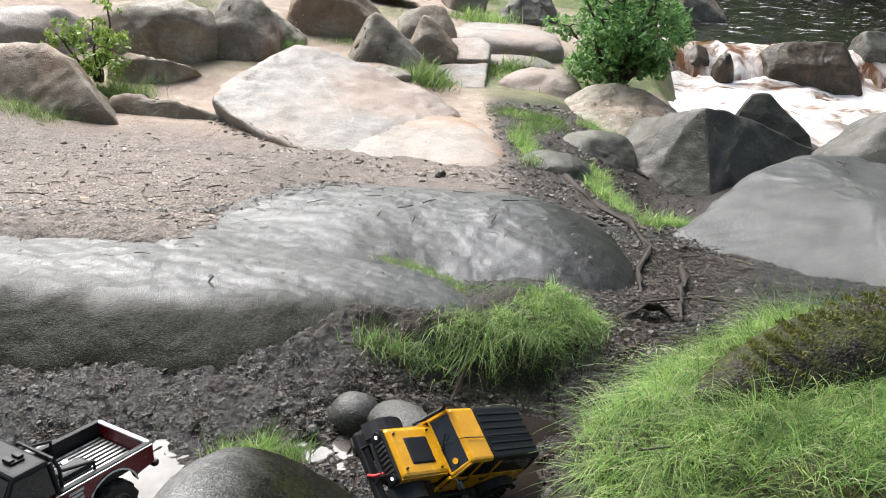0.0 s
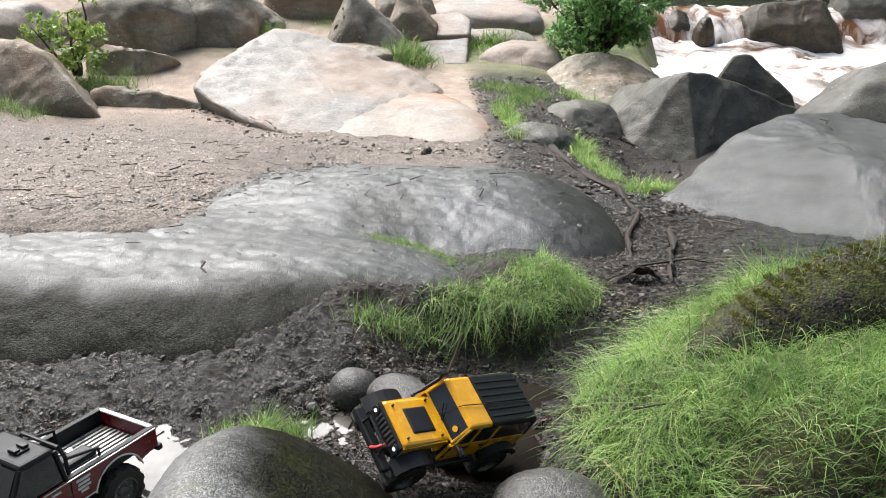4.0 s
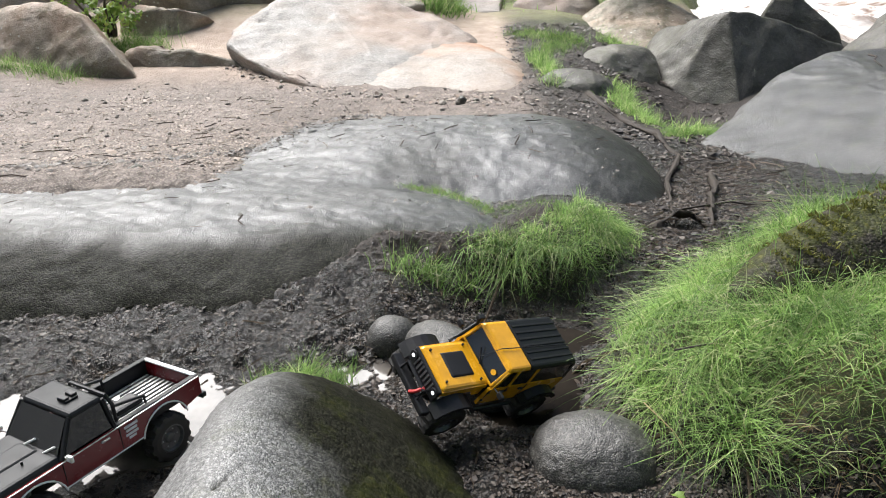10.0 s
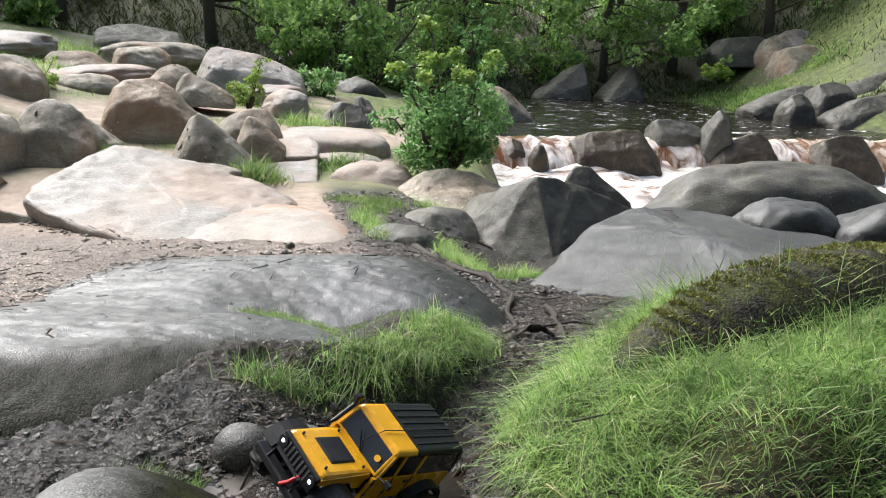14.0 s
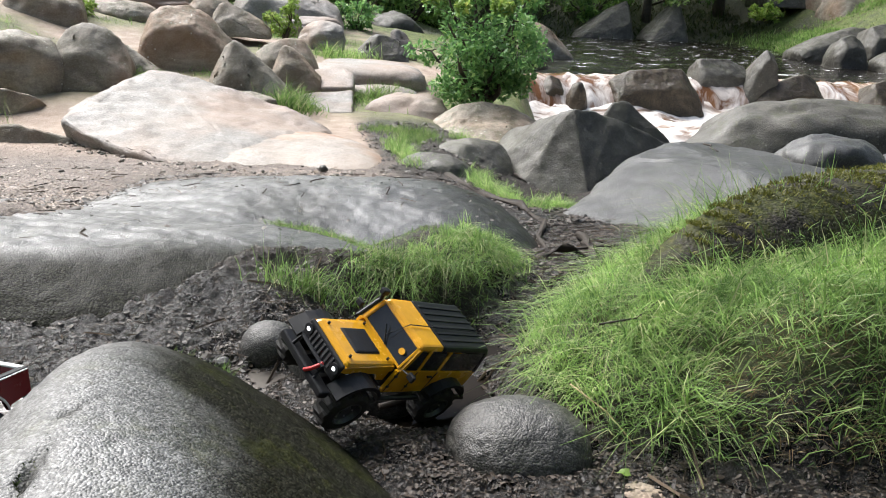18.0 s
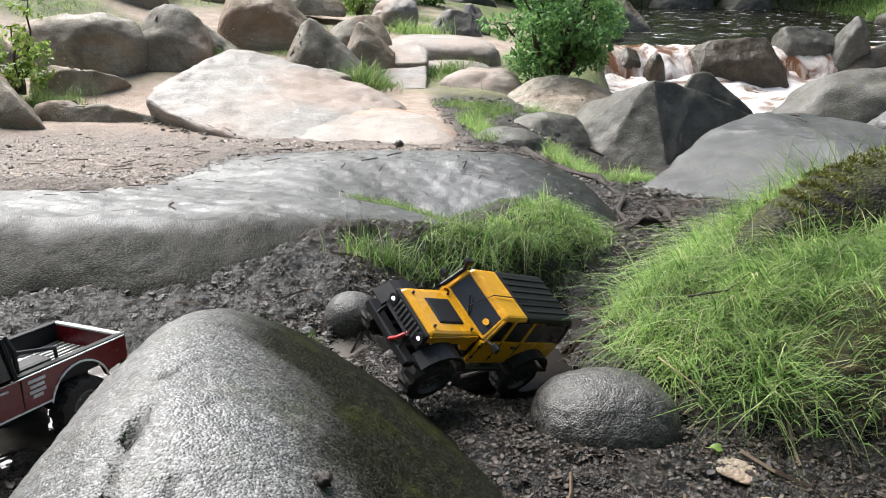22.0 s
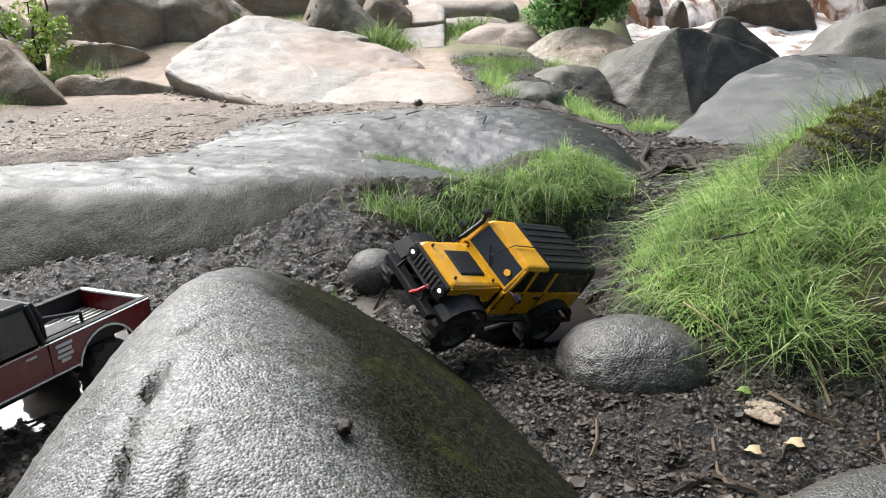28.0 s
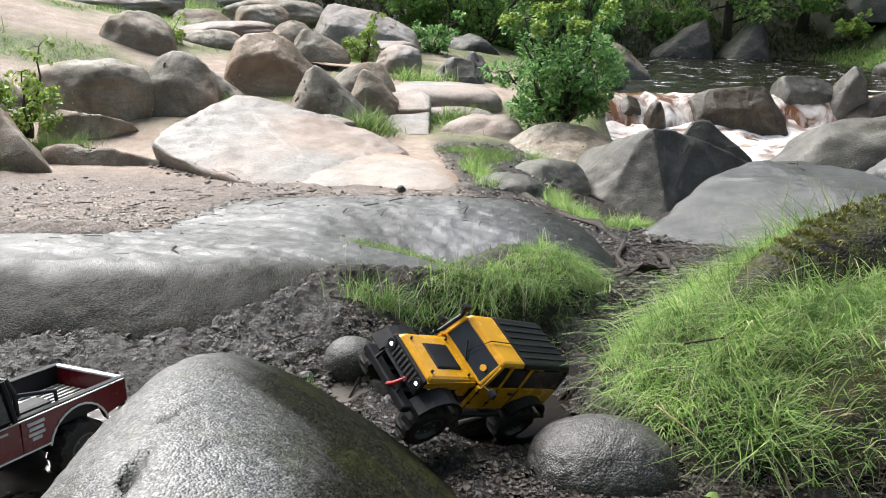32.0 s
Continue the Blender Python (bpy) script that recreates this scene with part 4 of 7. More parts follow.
for row in [
    ("large tan boulder with lichen and a long sloping side", -1.26, 11.0, -0.32, 0.74, 0.55, 0.62, ROCK_TAN, [(-1, 0.2), (-0.8, 0.75), (-0.6, 0.97), (0.0, 1.0), (0.3, 0.86), (0.72, 0.48), (1, 0.1)], 0, 0.7, 0.72),
    ("brown boulder with sloping sides", -0.57, 9.7, -0.34, 0.46, 0.4, 0.33, ROCK_TAN, [(-1, 0.1), (-0.75, 0.6), (-0.42, 1.0), (-0.05, 0.92), (0.5, 0.6), (1, 0.2)], 0, 0.6, 0.5),
    ("flat-topped brown boulder behind the path", -0.11, 11.2, -0.16, 0.40, 0.35, 0.28, ROCK_TAN, [(-1, 0.5), (-0.6, 0.8), (0.1, 1.0), (0.55, 0.94), (0.95, 0.2)], 0, 0.7, 0.4),
    ("small brown wedge of rock behind the path", -0.02, 10.4, -0.2, 0.32, 0.3, 0.21, ROCK_TAN, [(-1, 0.3), (-0.5, 0.94), (-0.3, 1.0), (0.3, 0.65), (1, 0.15)], 0, 0.6, 0.5),
    ("rounded dark brown boulder by the path", -2.14, 9.4, -0.14, 0.42, 0.42, 0.47, ROCK_TAN, [(-1, 0.45), (-0.72, 0.85), (-0.3, 1.0), (0.2, 0.97), (0.7, 0.7), (1, 0.3)], 0, 0.7, 0.5),
    ("low brown boulder beside a grass tuft", -1.80, 9.95, -0.1, 0.24, 0.25, 0.23, ROCK_TAN, [(-1, 0.9), (-0.5, 1.0), (0.2, 0.6), (1, 0.1)], 0, 0.6, 0.5),
    ("dark brown wedge of rock near the stream", 1.35, 13.3, -0.2, 0.45, 0.38, 0.25, ROCK_DARK, [(-1, 0.15), (-0.5, 0.8), (-0.2, 1.0), (0.6, 0.85), (1, 0.3)], 0, 0.7, 0.35),
    ("pale upright stone by the stream", 1.77, 13.9, -0.1, 0.23, 0.22, 0.33, ROCK_PALE, [(-0.9, 0.8), (-0.5, 1.0), (0.3, 0.8), (1, 0.2)], 0, 0.6, 0.5),
    ("arched tan boulder among far rocks", -1.33, 14.4, 0.36, 0.42, 0.4, 0.77, ROCK_TAN, [(-1, 0.2), (-0.5, 0.75), (0.0, 1.0), (0.5, 0.75), (1, 0.2)], 0, 0.5, 0.4),
    ("arched brown boulder among far rocks", -0.80, 13.4, 0.22, 0.45, 0.38, 0.63, ROCK_TAN, [(-1, 0.5), (-0.6, 1.0), (-0.2, 0.9), (0.5, 0.45), (1, 0.1)], 0, 0.5, 0.4),
    ("huge pale grey wedge-shaped boulder near the trees", -0.07, 16.8, 0.0, 1.06, 0.9, 1.05, ROCK_PALE, [(-1, 0.4), (-0.78, 0.94), (-0.55, 1.0), (-0.2, 0.87), (0.5, 0.74), (0.9, 0.52), (1, 0.15)], 0, 0.7, 0.6),
    ("long dark outcrop with an undercut end under the trees", -2.75, 22.8, 0.7, 1.15, 0.9, 1.5, ROCK_DARK, [(-1, 0.8), (-0.4, 1.0), (0.3, 0.9), (0.8, 0.75), (1, 0.3)], 0, 0.8, 0.5),
    ("tan boulder in the pool", 5.27, 17.5, -0.5, 0.68, 0.6, 0.47, ROCK_TAN, [(-1, 0.4), (-0.5, 0.9), (-0.15, 1.0), (0.4, 0.75), (1, 0.3)], 0, 0.6, 0.6),
    ("low brown boulder at the waterfall's edge", 4.25, 14.8, -0.55, 0.42, 0.4, 0.0, ROCK_RIVER, [(-1, 0.7), (-0.3, 1.0), (0.4, 0.9), (1, 0.3)], 0, 0.7, 0.7),
    ("tan rock at the waterfall's lip", 4.28, 13.45, -1.0, 0.28, 0.35, -0.31, ROCK_RIVER, [(-1, 0.6), (-0.2, 1.0), (0.5, 0.9), (1, 0.4)], 0, 0.8, 0.7),
    ("broad brown dome of rock in the waterfall", 6.1, 13.3, -1.0, 0.83, 0.5, -0.14, ROCK_RIVER, [(-1, 0.72), (-0.6, 0.93), (0.1, 1.0), (0.55, 0.98), (0.9, 0.6), (1, 0.15)], 0, 0.8, 0.62),
    ("black flat-topped boulder in the waterfall", 7.5, 13.75, -0.9, 0.55, 0.4, 0.04, ROCK_DARK, [(-1, 0.6), (-0.8, 0.95), (0.2, 1.0), (0.9, 0.85), (1, 0.2)], 0, 0.8, 0.7),
    ("wet grey rock with water spilling past it", 8.57, 13.3, -1.0, 0.70, 0.45, -0.15, ROCK_RIVER, [(-1, 0.35), (-0.6, 0.75), (0.1, 0.92), (0.5, 1.0), (0.85, 0.85), (1, 0.2)], 0, 0.8, 0.6),
    ("large dark wet rock in the falls", 10.6, 13.0, -1.2, 0.72, 0.5, -0.15, ROCK_RIVER, [(-1, 0.55), (-0.75, 0.9), (-0.2, 1.0), (0.4, 0.95), (0.85, 0.65), (1, 0.1)], 0, 0.8, 0.6),
    ("dark round boulder on the far bank", 12.63, 17.3, -0.5, 0.39, 0.4, 0.41, ROCK_DARK, [(-1, 0.5), (-0.6, 0.92), (0.1, 1.0), (0.7, 0.85), (1, 0.4)], 0, 0.8, 0.7),
    ("dark upright boulder on the far bank", 13.68, 17.6, -0.3, 0.52, 0.5, 0.71, ROCK_DARK, [(-1, 0.5), (-0.7, 0.9), (0.2, 1.0), (1, 0.9)], 0, 0.8, 0.7),
    ("large dark boulder on the far bank", 14.1, 16.8, -0.5, 1.1, 0.6, 0.5, ROCK_DARK, [(-1, 0.35), (-0.3, 0.8), (0.4, 1.0), (1, 0.9)], 0, 0.8, 0.6),
    ("long dark rock sloping down the far bank", 13.7, 19.5, -0.2, 1.08, 0.5, 0.54, ROCK_DARK, [(-1, 0.1), (-0.2, 0.65), (0.5, 1.0), (1, 0.95)], 0, 0.8, 0.6),
    ("dark hump of rock on the far bank", 15.75, 18.6, 0.0, 1.1, 0.6, 1.05, ROCK_DARK, [(-1, 0.35), (-0.4, 0.7), (0.3, 0.95), (1, 1.0)], 0, 0.8, 0.6),
    ("flat grey slab with an undercut end on the wooded bank", 16.48, 26.0, 1.1, 1.22, 0.8, 1.95, ROCK_DARK, [(-1, 0.3), (-0.4, 0.9), (0.6, 1.0), (1, 0.8)], 0, 0.9, 0.4),
    ("grey block on the wooded bank", 17.25, 25.0, 1.0, 0.65, 0.7, 2.05, ROCK_TAN, [(-1, 0.3), (-0.2, 0.9), (0.5, 1.0), (1, 0.9)], 0, 0.9, 0.5),
    ("pale lichened block on the wooded bank", 18.45, 25.0, 1.2, 0.95, 0.7, 2.27, ROCK_PALE, [(-1, 0.8), (-0.6, 1.0), (0.3, 0.85), (1, 0.4)], 0, 0.9, 0.5),
    ("large grey outcrop on the wooded bank", 17.9, 23.5, 0.2, 1.6, 0.9, 1.7, ROCK_TAN, [(-1, 0.5), (-0.85, 0.9), (-0.3, 1.0), (0.4, 0.75), (1, 0.4)], 0, 0.9, 0.5),
    ("grey boulder on the wooded bank", 19.3, 22.0, 0.6, 1.3, 0.8, 1.66, ROCK_DARK, [(-1, 0.3), (-0.5, 0.8), (0.2, 1.0), (1, 0.95)], 0, 0.9, 0.6),
    ("dark wedge of rock at the pool's far side", 10.33, 27.0, -0.6, 1.0, 0.8, 0.9, ROCK_DARK, [(-1, 0.2), (0.3, 0.8), (0.85, 1.0), (1, 0.5)], 0, 0.9, 0.5),
    ("dark rock at the pool's far side", 12.3, 26.5, -0.6, 0.7, 0.8, 0.92, ROCK_DARK, [(-1, 0.2), (0.0, 0.6), (0.7, 1.0), (1, 0.7)], 0, 0.9, 0.5),
    ("leaning grey rock in the waterfall", 8.05, 13.45, -0.9, 0.37, 0.3, 0.24, ROCK_DARK, [(-1, 0.1), (-0.2, 0.8), (0.3, 1.0), (0.8, 0.9), (1, 0.5), (0.6, 0.1)], 0, 0.8, 0.85),
]:
    block(*row)
facet_rock("pale split block, its far half", [(0.07, 10.8, -0.12), (0.62, 10.85, -0.05), (0.72, 10.6, -0.12), (0.04, 10.14, -0.26), (0.68, 10.14, -0.22), (0.04, 10.1, -0.8), (0.7, 10.1, -0.8), (0.07, 10.9, -0.8), (0.74, 10.8, -0.8)], ROCK_PALE, 0.035, 0.035, 4)
facet_rock("pale split block, its near half beside the seam", [(0.03, 10.06, -0.29), (0.66, 10.06, -0.25), (-0.01, 9.35, -0.44), (0.61, 9.35, -0.41), (0.02, 10.06, -0.85), (0.67, 10.06, -0.85), (-0.02, 9.25, -0.85), (0.63, 9.25, -0.85)], ROCK_PALE, 0.035, 0.035, 4)
rock("pale flat slab bleached by light", (1.0, 12.0, -0.36), (0.84, 0.9, 0.27), ROCK_PALE, -4, p=4, k=12, lump=0.16, sub=5)
rock("low flat ledge of pale rock", (1.1, 10.8, -0.58), (0.55, 0.4, 0.3), ROCK_PALE, 0, p=3)

# ---- the stream ----
def water_sheet(name, label, box, step, level, mat, wave, freq, seed):
    xs, ys = np.arange(box[0], box[2], step), np.arange(box[1], box[3], step)
    X, Y = np.meshgrid(xs, ys)
    Z = level(X, Y) + wave * fractal(X * freq, Y * freq * 1.6, 0, 4, seed)
    ob = new(name, mesh_of(name, np.stack([X.ravel(), Y.ravel(), Z.ravel()], 1).tolist(), grid_faces(len(xs), len(ys)), mat))
    return tagged(ob, label, "water", kind="structure")


water_sheet("water_pool", "dark peaty pool with white flecks of foam", (1.5, 13.6, 20, 28), 0.12, lambda x, y: POOL_Z - 0.05 * S(14.2, 13.6, y), WATER_POOL, 0.04, 1.3, 3)
water_sheet("water_rapids", "white foaming rapids of brown peaty water", (2.6, 8.2, 24, 13.7), 0.10, lambda x, y: RAPID_Z + 0.18 * S(12.3, 13.4, y) - 0.12 * S(11, 9, y) - 0.04 * (x - 6) * 0.3, WATER_RAPID, 0.17, 1.7, 5)
fx, fs = np.arange(3.6, 14.5, 0.05), np.linspace(0, 1, 22)
FX, FS = np.meshgrid(fx, fs)
bulge = 0.10 * fractal(FX * 2.2, FS * 0.6, 0, 3, 8) + 0.04 * fractal(FX * 9, FS * 1.2, 0, 2, 12)
FY = 13.85 - 0.42 * FS ** 0.6 - 0.45 * FS + 2.0 * bulge * FS + 0.12 * fractal(FX * 0.8, 0 * FS, 0, 2, 17) * FS
FZ = POOL_Z + 0.015 + (RAPID_Z + 0.06 - POOL_Z) * FS ** (1.6 + 0.7 * fractal(FX * 1.1, 0 * FS, 0, 2, 15)) + 0.03 * fractal(FX * 6, FS * 3, 0, 2, 19)
falls = new("waterfall", mesh_of("waterfall", np.stack([FX.ravel(), FY.ravel(), FZ.ravel()], 1).tolist(), grid_faces(len(fx), len(fs)), WATER_FALL))
tagged(falls, "low waterfall of white and amber peaty water", "waterfall", kind="structure")

# ---- puddles in the mud ----
def puddle(label, cx, cy, ax, ay, z, seed, mat=PUDDLE):
    n = 64
    verts = [(cx, cy, z)]
    for i in range(n):
        a = i / n * math.tau
        r = 1 + 0.35 * float(fractal(math.cos(a) * 1.5, math.sin(a) * 1.5, 0, 3, seed))
        verts.append((cx + ax * r * math.cos(a), cy + ay * r * math.sin(a), z))
    ob = new("puddle", mesh_of("puddle", verts, [(0, 1 + i, 1 + (i + 1) % n) for i in range(n)], mat))
    return tagged(ob, label, "puddle", kind="structure")


puddle("shallow puddle reflecting the sky in brown mud", -1.0, 1.66, 0.62, 0.34, 0.004, 3)
puddle("small bright puddle beside the sunken stones", -0.27, 1.97, 0.18, 0.12, 0.0, 5)
puddle("muddy water in the hollow, coloured black for the truck's shade", 0.29, 1.99, 0.33, 0.33, -0.05, 7, PUDDLE_SHADE)

# ---- grass ----
rng = np.random.default_rng(7)


def blades(name, label, xy, z, length, width, mat, lean=(0.0, 0.0), wild=0.6, droop=0.5, parent=None, category="grass"):
    """One mesh of bent, tapered blades standing at xy, z."""
    n = len(xy)
    a = rng.uniform(0, math.tau, n)
    dirs = np.stack([np.cos(a) * wild + lean[0], np.sin(a) * wild + lean[1]], 1) * rng.uniform(0.4, 1.2, n)[:, None]
    clump = field(xy[:, 0] * 1.6 / length, xy[:, 1] * 1.6 / length, 0, 301)
    drift = field(xy[:, 0] * 0.9 / length, xy[:, 1] * 0.9 / length, 5, 303) * 3.0
    dirs = dirs + 0.35 * np.stack([np.cos(drift), np.sin(drift)], 1)
    L = length * rng.uniform(0.45, 1.25, n) * np.maximum(0.2, 1 + 0.7 * clump)
    W = width * rng.uniform(0.6, 1.3, n)
    side = np.stack([-np.sin(a + 1.2), np.cos(a + 1.2), np.zeros(n)], 1)
    base = np.column_stack([xy, z - 0.01])
    out = np.zeros((n, 7, 3))
    for i, s in enumerate((0.0, 0.4, 0.75, 1.0)):
        rise = L * (s - droop * s * s * np.minimum(1.3, np.hypot(dirs[:, 0], dirs[:, 1])))
        c = base + np.column_stack([dirs * (L * s ** 1.5)[:, None], rise])
        w = (W * (1 - 0.75 * s) * 0.5)[:, None] * side
        if i < 3:
            out[:, 2 * i], out[:, 2 * i + 1] = c - w, c + w
        else:
            out[:, 6] = c
    f = np.array([[0, 1, 3, 2], [2, 3, 5, 4]])
    tri = np.array([[4, 5, 6]])
    k = (np.arange(n) * 7)[:, None, None]
    faces = (k + f).reshape(-1, 4).tolist() + (k + tri).reshape(-1, 3).tolist()
    ob = new(name, mesh_of(name, out.reshape(-1, 3).tolist(), faces, mat))
    return tagged(ob, label, category, kind="stuff")


def sample(box, n, density):
    """Points in a box, kept by a density between 0 and 1."""
    pts = np.zeros((0, 2))
    while len(pts) < n:
        c = np.column_stack([rng.uniform(box[0], box[2], n * 2), rng.uniform(box[1], box[3], n * 2)])
        pts = np.vstack([pts, c[rng.uniform(0, 1, len(c)) < density(c[:, 0], c[:, 1])]])
    return pts[:n]


def band(line, width):
    """Density round a broken line."""
    def d(x, y):
        best = np.full(len(x), 9.0)
        for (ax, ay), (bx, by) in zip(line, line[1:]):
            t = np.clip(((x - ax) * (bx - ax) + (y - ay) * (by - ay)) / ((bx - ax) ** 2 + (by - ay) ** 2), 0, 1)
            best = np.minimum(best, np.hypot(x - ax - t * (bx - ax), y - ay - t * (by - ay)))
        return np.exp(-(best / width) ** 2)
    return d


def mound_density(x, y):
    bare = S(0.15, 0.4, fractal(x * 3.3, y * 3.3, 0, 3, 77))
    return S(0.05, 0.3, mound(x, y)) * (1 - 0.75 * bare)


def slab_z(x, y):
    return np.maximum(ground_z(x, y), np.stack([hump(np.asarray(x, float), np.asarray(y, float), *h) for h in SLAB]).max(0))


xy = sample((0.2, 1.1, 2.6, 2.7), 38000, mound_density)
blades("mound_grass", "lush bright green grass on the earth mound", xy, ground_z(xy[:, 0], xy[:, 1]), 0.105, 0.0038, GRASS, (-0.15, -0.25), 1.25, 0.7)
xy = sample((0.2, 1.1, 2.6, 2.7), 3500, lambda x, y: S(0.05, 0.3, mound(x, y)) * S(0.1, 0.35, fractal(x * 3.3, y * 3.3, 0, 3, 77)))
blades("dead_grass", "brown dead grass matted between the green", xy, ground_z(xy[:, 0], xy[:, 1]), 0.06, 0.003, THATCH, (0, 0), 1.4, 0.8)
xy = sample((0.35, 1.2, 2.4, 2.6), 5200, mound_density)
blades("long_grass", "long pale grass blades arching over the mound", xy, ground_z(xy[:, 0], xy[:, 1]), 0.165, 0.0042, GRASS_DARK, (-0.2, -0.3), 1.2, 0.75)
xy = sample((0.9, 1.95, 1.9, 2.5), 350, band([(0.85, 2.02), (1.8, 2.3)], 0.1))
blades("bank_grass", "tall grass stems against the mossy boulder", xy, ground_z(xy[:, 0], xy[:, 1]) + 0.0, 0.2, 0.004, GRASS, (-0.1, -0.1), 0.5, 0.45)
ledge_line = [(0.15, 2.57), (0.24, 2.57), (0.40, 2.61), (0.56, 2.72)]
xy = sample((-0.3, 2.35, 0.9, 3.05), 3000, lambda x, y: band(ledge_line, 0.085)(x, y) * S(-0.45, 0.15, fractal(x * 7, y * 7, 0, 2, 211)))
blades("ledge_grass", "thick grass hanging over the muddy ledge", xy, ground_z(xy[:, 0], xy[:, 1]) + 0.01, 0.095, 0.0032, GRASS_DARK, (0.15, -0.7), 1.0, 1.05)
xy = sample((0.1, 2.6, 0.85, 3.1), 2200, lambda x, y: band([(0.30, 2.76), (0.46, 2.80), (0.60, 2.84)], 0.09)(x, y) * S(-0.15, 0.25, fractal(x * 7, y * 7, 0, 2, 213)))
blades("ledge_grass", "bright green grass on the ledge above the gully", xy, ground_z(xy[:, 0], xy[:, 1]) + 0.01, 0.07, 0.0032, GRASS, (0.3, -0.4), 1.1, 0.8)
xy = sample((-0.4, 2.3, 0.1, 2.7), 450, band([(-0.16, 2.46), (-0.05, 2.44), (0.06, 2.46)], 0.05))
blades("grass_tuft", "dark drooping grass tuft on the mud bank", xy, ground_z(xy[:, 0], xy[:, 1]), 0.13, 0.0036, GRASS_DARK, (0, -0.5), 0.7, 0.7)
xy = sample((-0.3, 2.7, 0.7, 3.6), 2400, band([(-0.15, 3.36), (0.12, 3.32), (0.30, 3.06), (0.45, 2.86)], 0.045))
blades("seam_grass", "short yellow-green grass in the seam of the slab", xy, slab_z(xy[:, 0], xy[:, 1]), 0.034, 0.0028, GRASS_DARK, (0.1, -0.2), 0.9, 0.6)
xy = sample((-0.7, 1.75, -0.2, 2.05), 900, band([(-0.54, 1.885), (-0.34, 1.92)], 0.035))
blades("grass_tuft", "small bright grass tuft behind the front boulder", xy, ground_z(xy[:, 0], xy[:, 1]), 0.085, 0.0032, GRASS, (0, 0), 0.8, 0.4)
for label, line, width, n, length, mat in [
    ("green grass on the bank beside the orange slab", [(0.75, 8.1), (1.15, 7.8), (0.9, 7.3)], 0.14, 3000, 0.085, GRASS_DARK),
    ("long grass hanging into the gully", [(0.78, 7.0), (0.82, 6.5), (0.84, 6.2)], 0.07, 1300, 0.13, GRASS),
    ("long grass beside the gully rocks", [(1.4, 6.5), (1.3, 5.95), (1.42, 5.4)], 0.09, 2200, 0.12, GRASS),
    ("green grass at the foot of the slab", [(1.45, 5.0), (1.75, 5.2), (2.1, 5.6)], 0.08, 2600, 0.09, GRASS),
    ("small grass tuft between rocks", [(1.62, 7.9), (1.75, 7.95)], 0.12, 500, 0.14, GRASS),
    ("grass tuft between boulders", [(-0.1, 9.0), (0.05, 9.3)], 0.16, 900, 0.22, GRASS_DARK),
    ("grass tuft beside the boulders", [(-1.75, 9.4), (-1.6, 9.5)], 0.14, 600, 0.2, GRASS_DARK),
    ("grass beside the split block", [(0.75, 10.3), (1.3, 10.7)], 0.2, 900, 0.16, GRASS_DARK),
    ("grass at the brown boulder's foot", [(-3.9, 6.6), (-3.4, 6.62), (-3.1, 6.55)], 0.12, 1100, 0.12, GRASS_DARK),
    ("grass under the sapling", [(-3.1, 7.8), (-2.9, 7.7)], 0.18, 1100, 0.18, GRASS_DARK),
    ("grass between far boulders", [(0.5, 12.9), (0.9, 13.0)], 0.25, 900, 0.2, GRASS),
    ("rough grass among far boulders", [(-3.5, 14.9), (-2, 15.4), (-0.6, 15.0)], 0.45, 2600, 0.2, GRASS),
    ("rough grass under the trees", [(-7, 19.5), (-3, 19.2), (0, 19.5)], 0.9, 3500, 0.25, GRASS),
]:
    xs = [p[0] for p in line]
    ys = [p[1] for p in line]
    xy = sample((min(xs) - 3 * width, min(ys) - 3 * width, max(xs) + 3 * width, max(ys) + 3 * width), n, band(line, width))
    blades("grass_patch", label, xy, ground_z(xy[:, 0], xy[:, 1]), length, 0.0045 if ys[0] < 9 else 0.010, mat, (-0.1, -0.2), 0.7, 0.45)
xy = sample((-5, 9.2, 1.6, 20), 9000, lambda x, y: S(0.05, 0.35, fractal(x * 0.8, y * 0.8, 0, 4, 71) + 0.02) * S(9.2, 10, y))
blades("rough_turf", "patchy green grass between the boulders", xy, ground_z(xy[:, 0], xy[:, 1]), 0.10, 0.010, GRASS_DARK, (-0.1, -0.2), 0.8, 0.5)
# bright blades kept to one patch, standing in for sunlight on the bank
xy = sample((12, 19, 19, 26), 12000, lambda x, y: S(0.2, 0.8, x - far_bank(y)) * band([(12.6, 25.0), (14.2, 23.6), (16.0, 22.8)], 1.0)(x, y))
blades("bank_turf", "sunlit rough grass on the far bank", xy, ground_z(xy[:, 0], xy[:, 1]), 0.2, 0.03, GRASS, (-0.2, -0.3), 0.7, 0.5)
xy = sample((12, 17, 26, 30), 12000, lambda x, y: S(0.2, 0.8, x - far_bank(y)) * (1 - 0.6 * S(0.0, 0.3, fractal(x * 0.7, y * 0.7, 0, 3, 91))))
blades("bank_turf", "mossy grass on the far bank, coloured dark for tree shade", xy, ground_z(xy[:, 0], xy[:, 1]), 0.18, 0.03, GRASS_WOOD_SHADE, (-0.2, -0.3), 0.7, 0.5)
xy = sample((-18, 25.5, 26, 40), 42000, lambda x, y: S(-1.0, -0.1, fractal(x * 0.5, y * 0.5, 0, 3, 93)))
blades("bank_turf", "grass on the wooded slope, coloured dark for tree shade", xy, ground_z(xy[:, 0], xy[:, 1]), 0.3, 0.05, GRASS_WOOD_SHADE, (-0.1, -0.4), 0.8, 0.6)


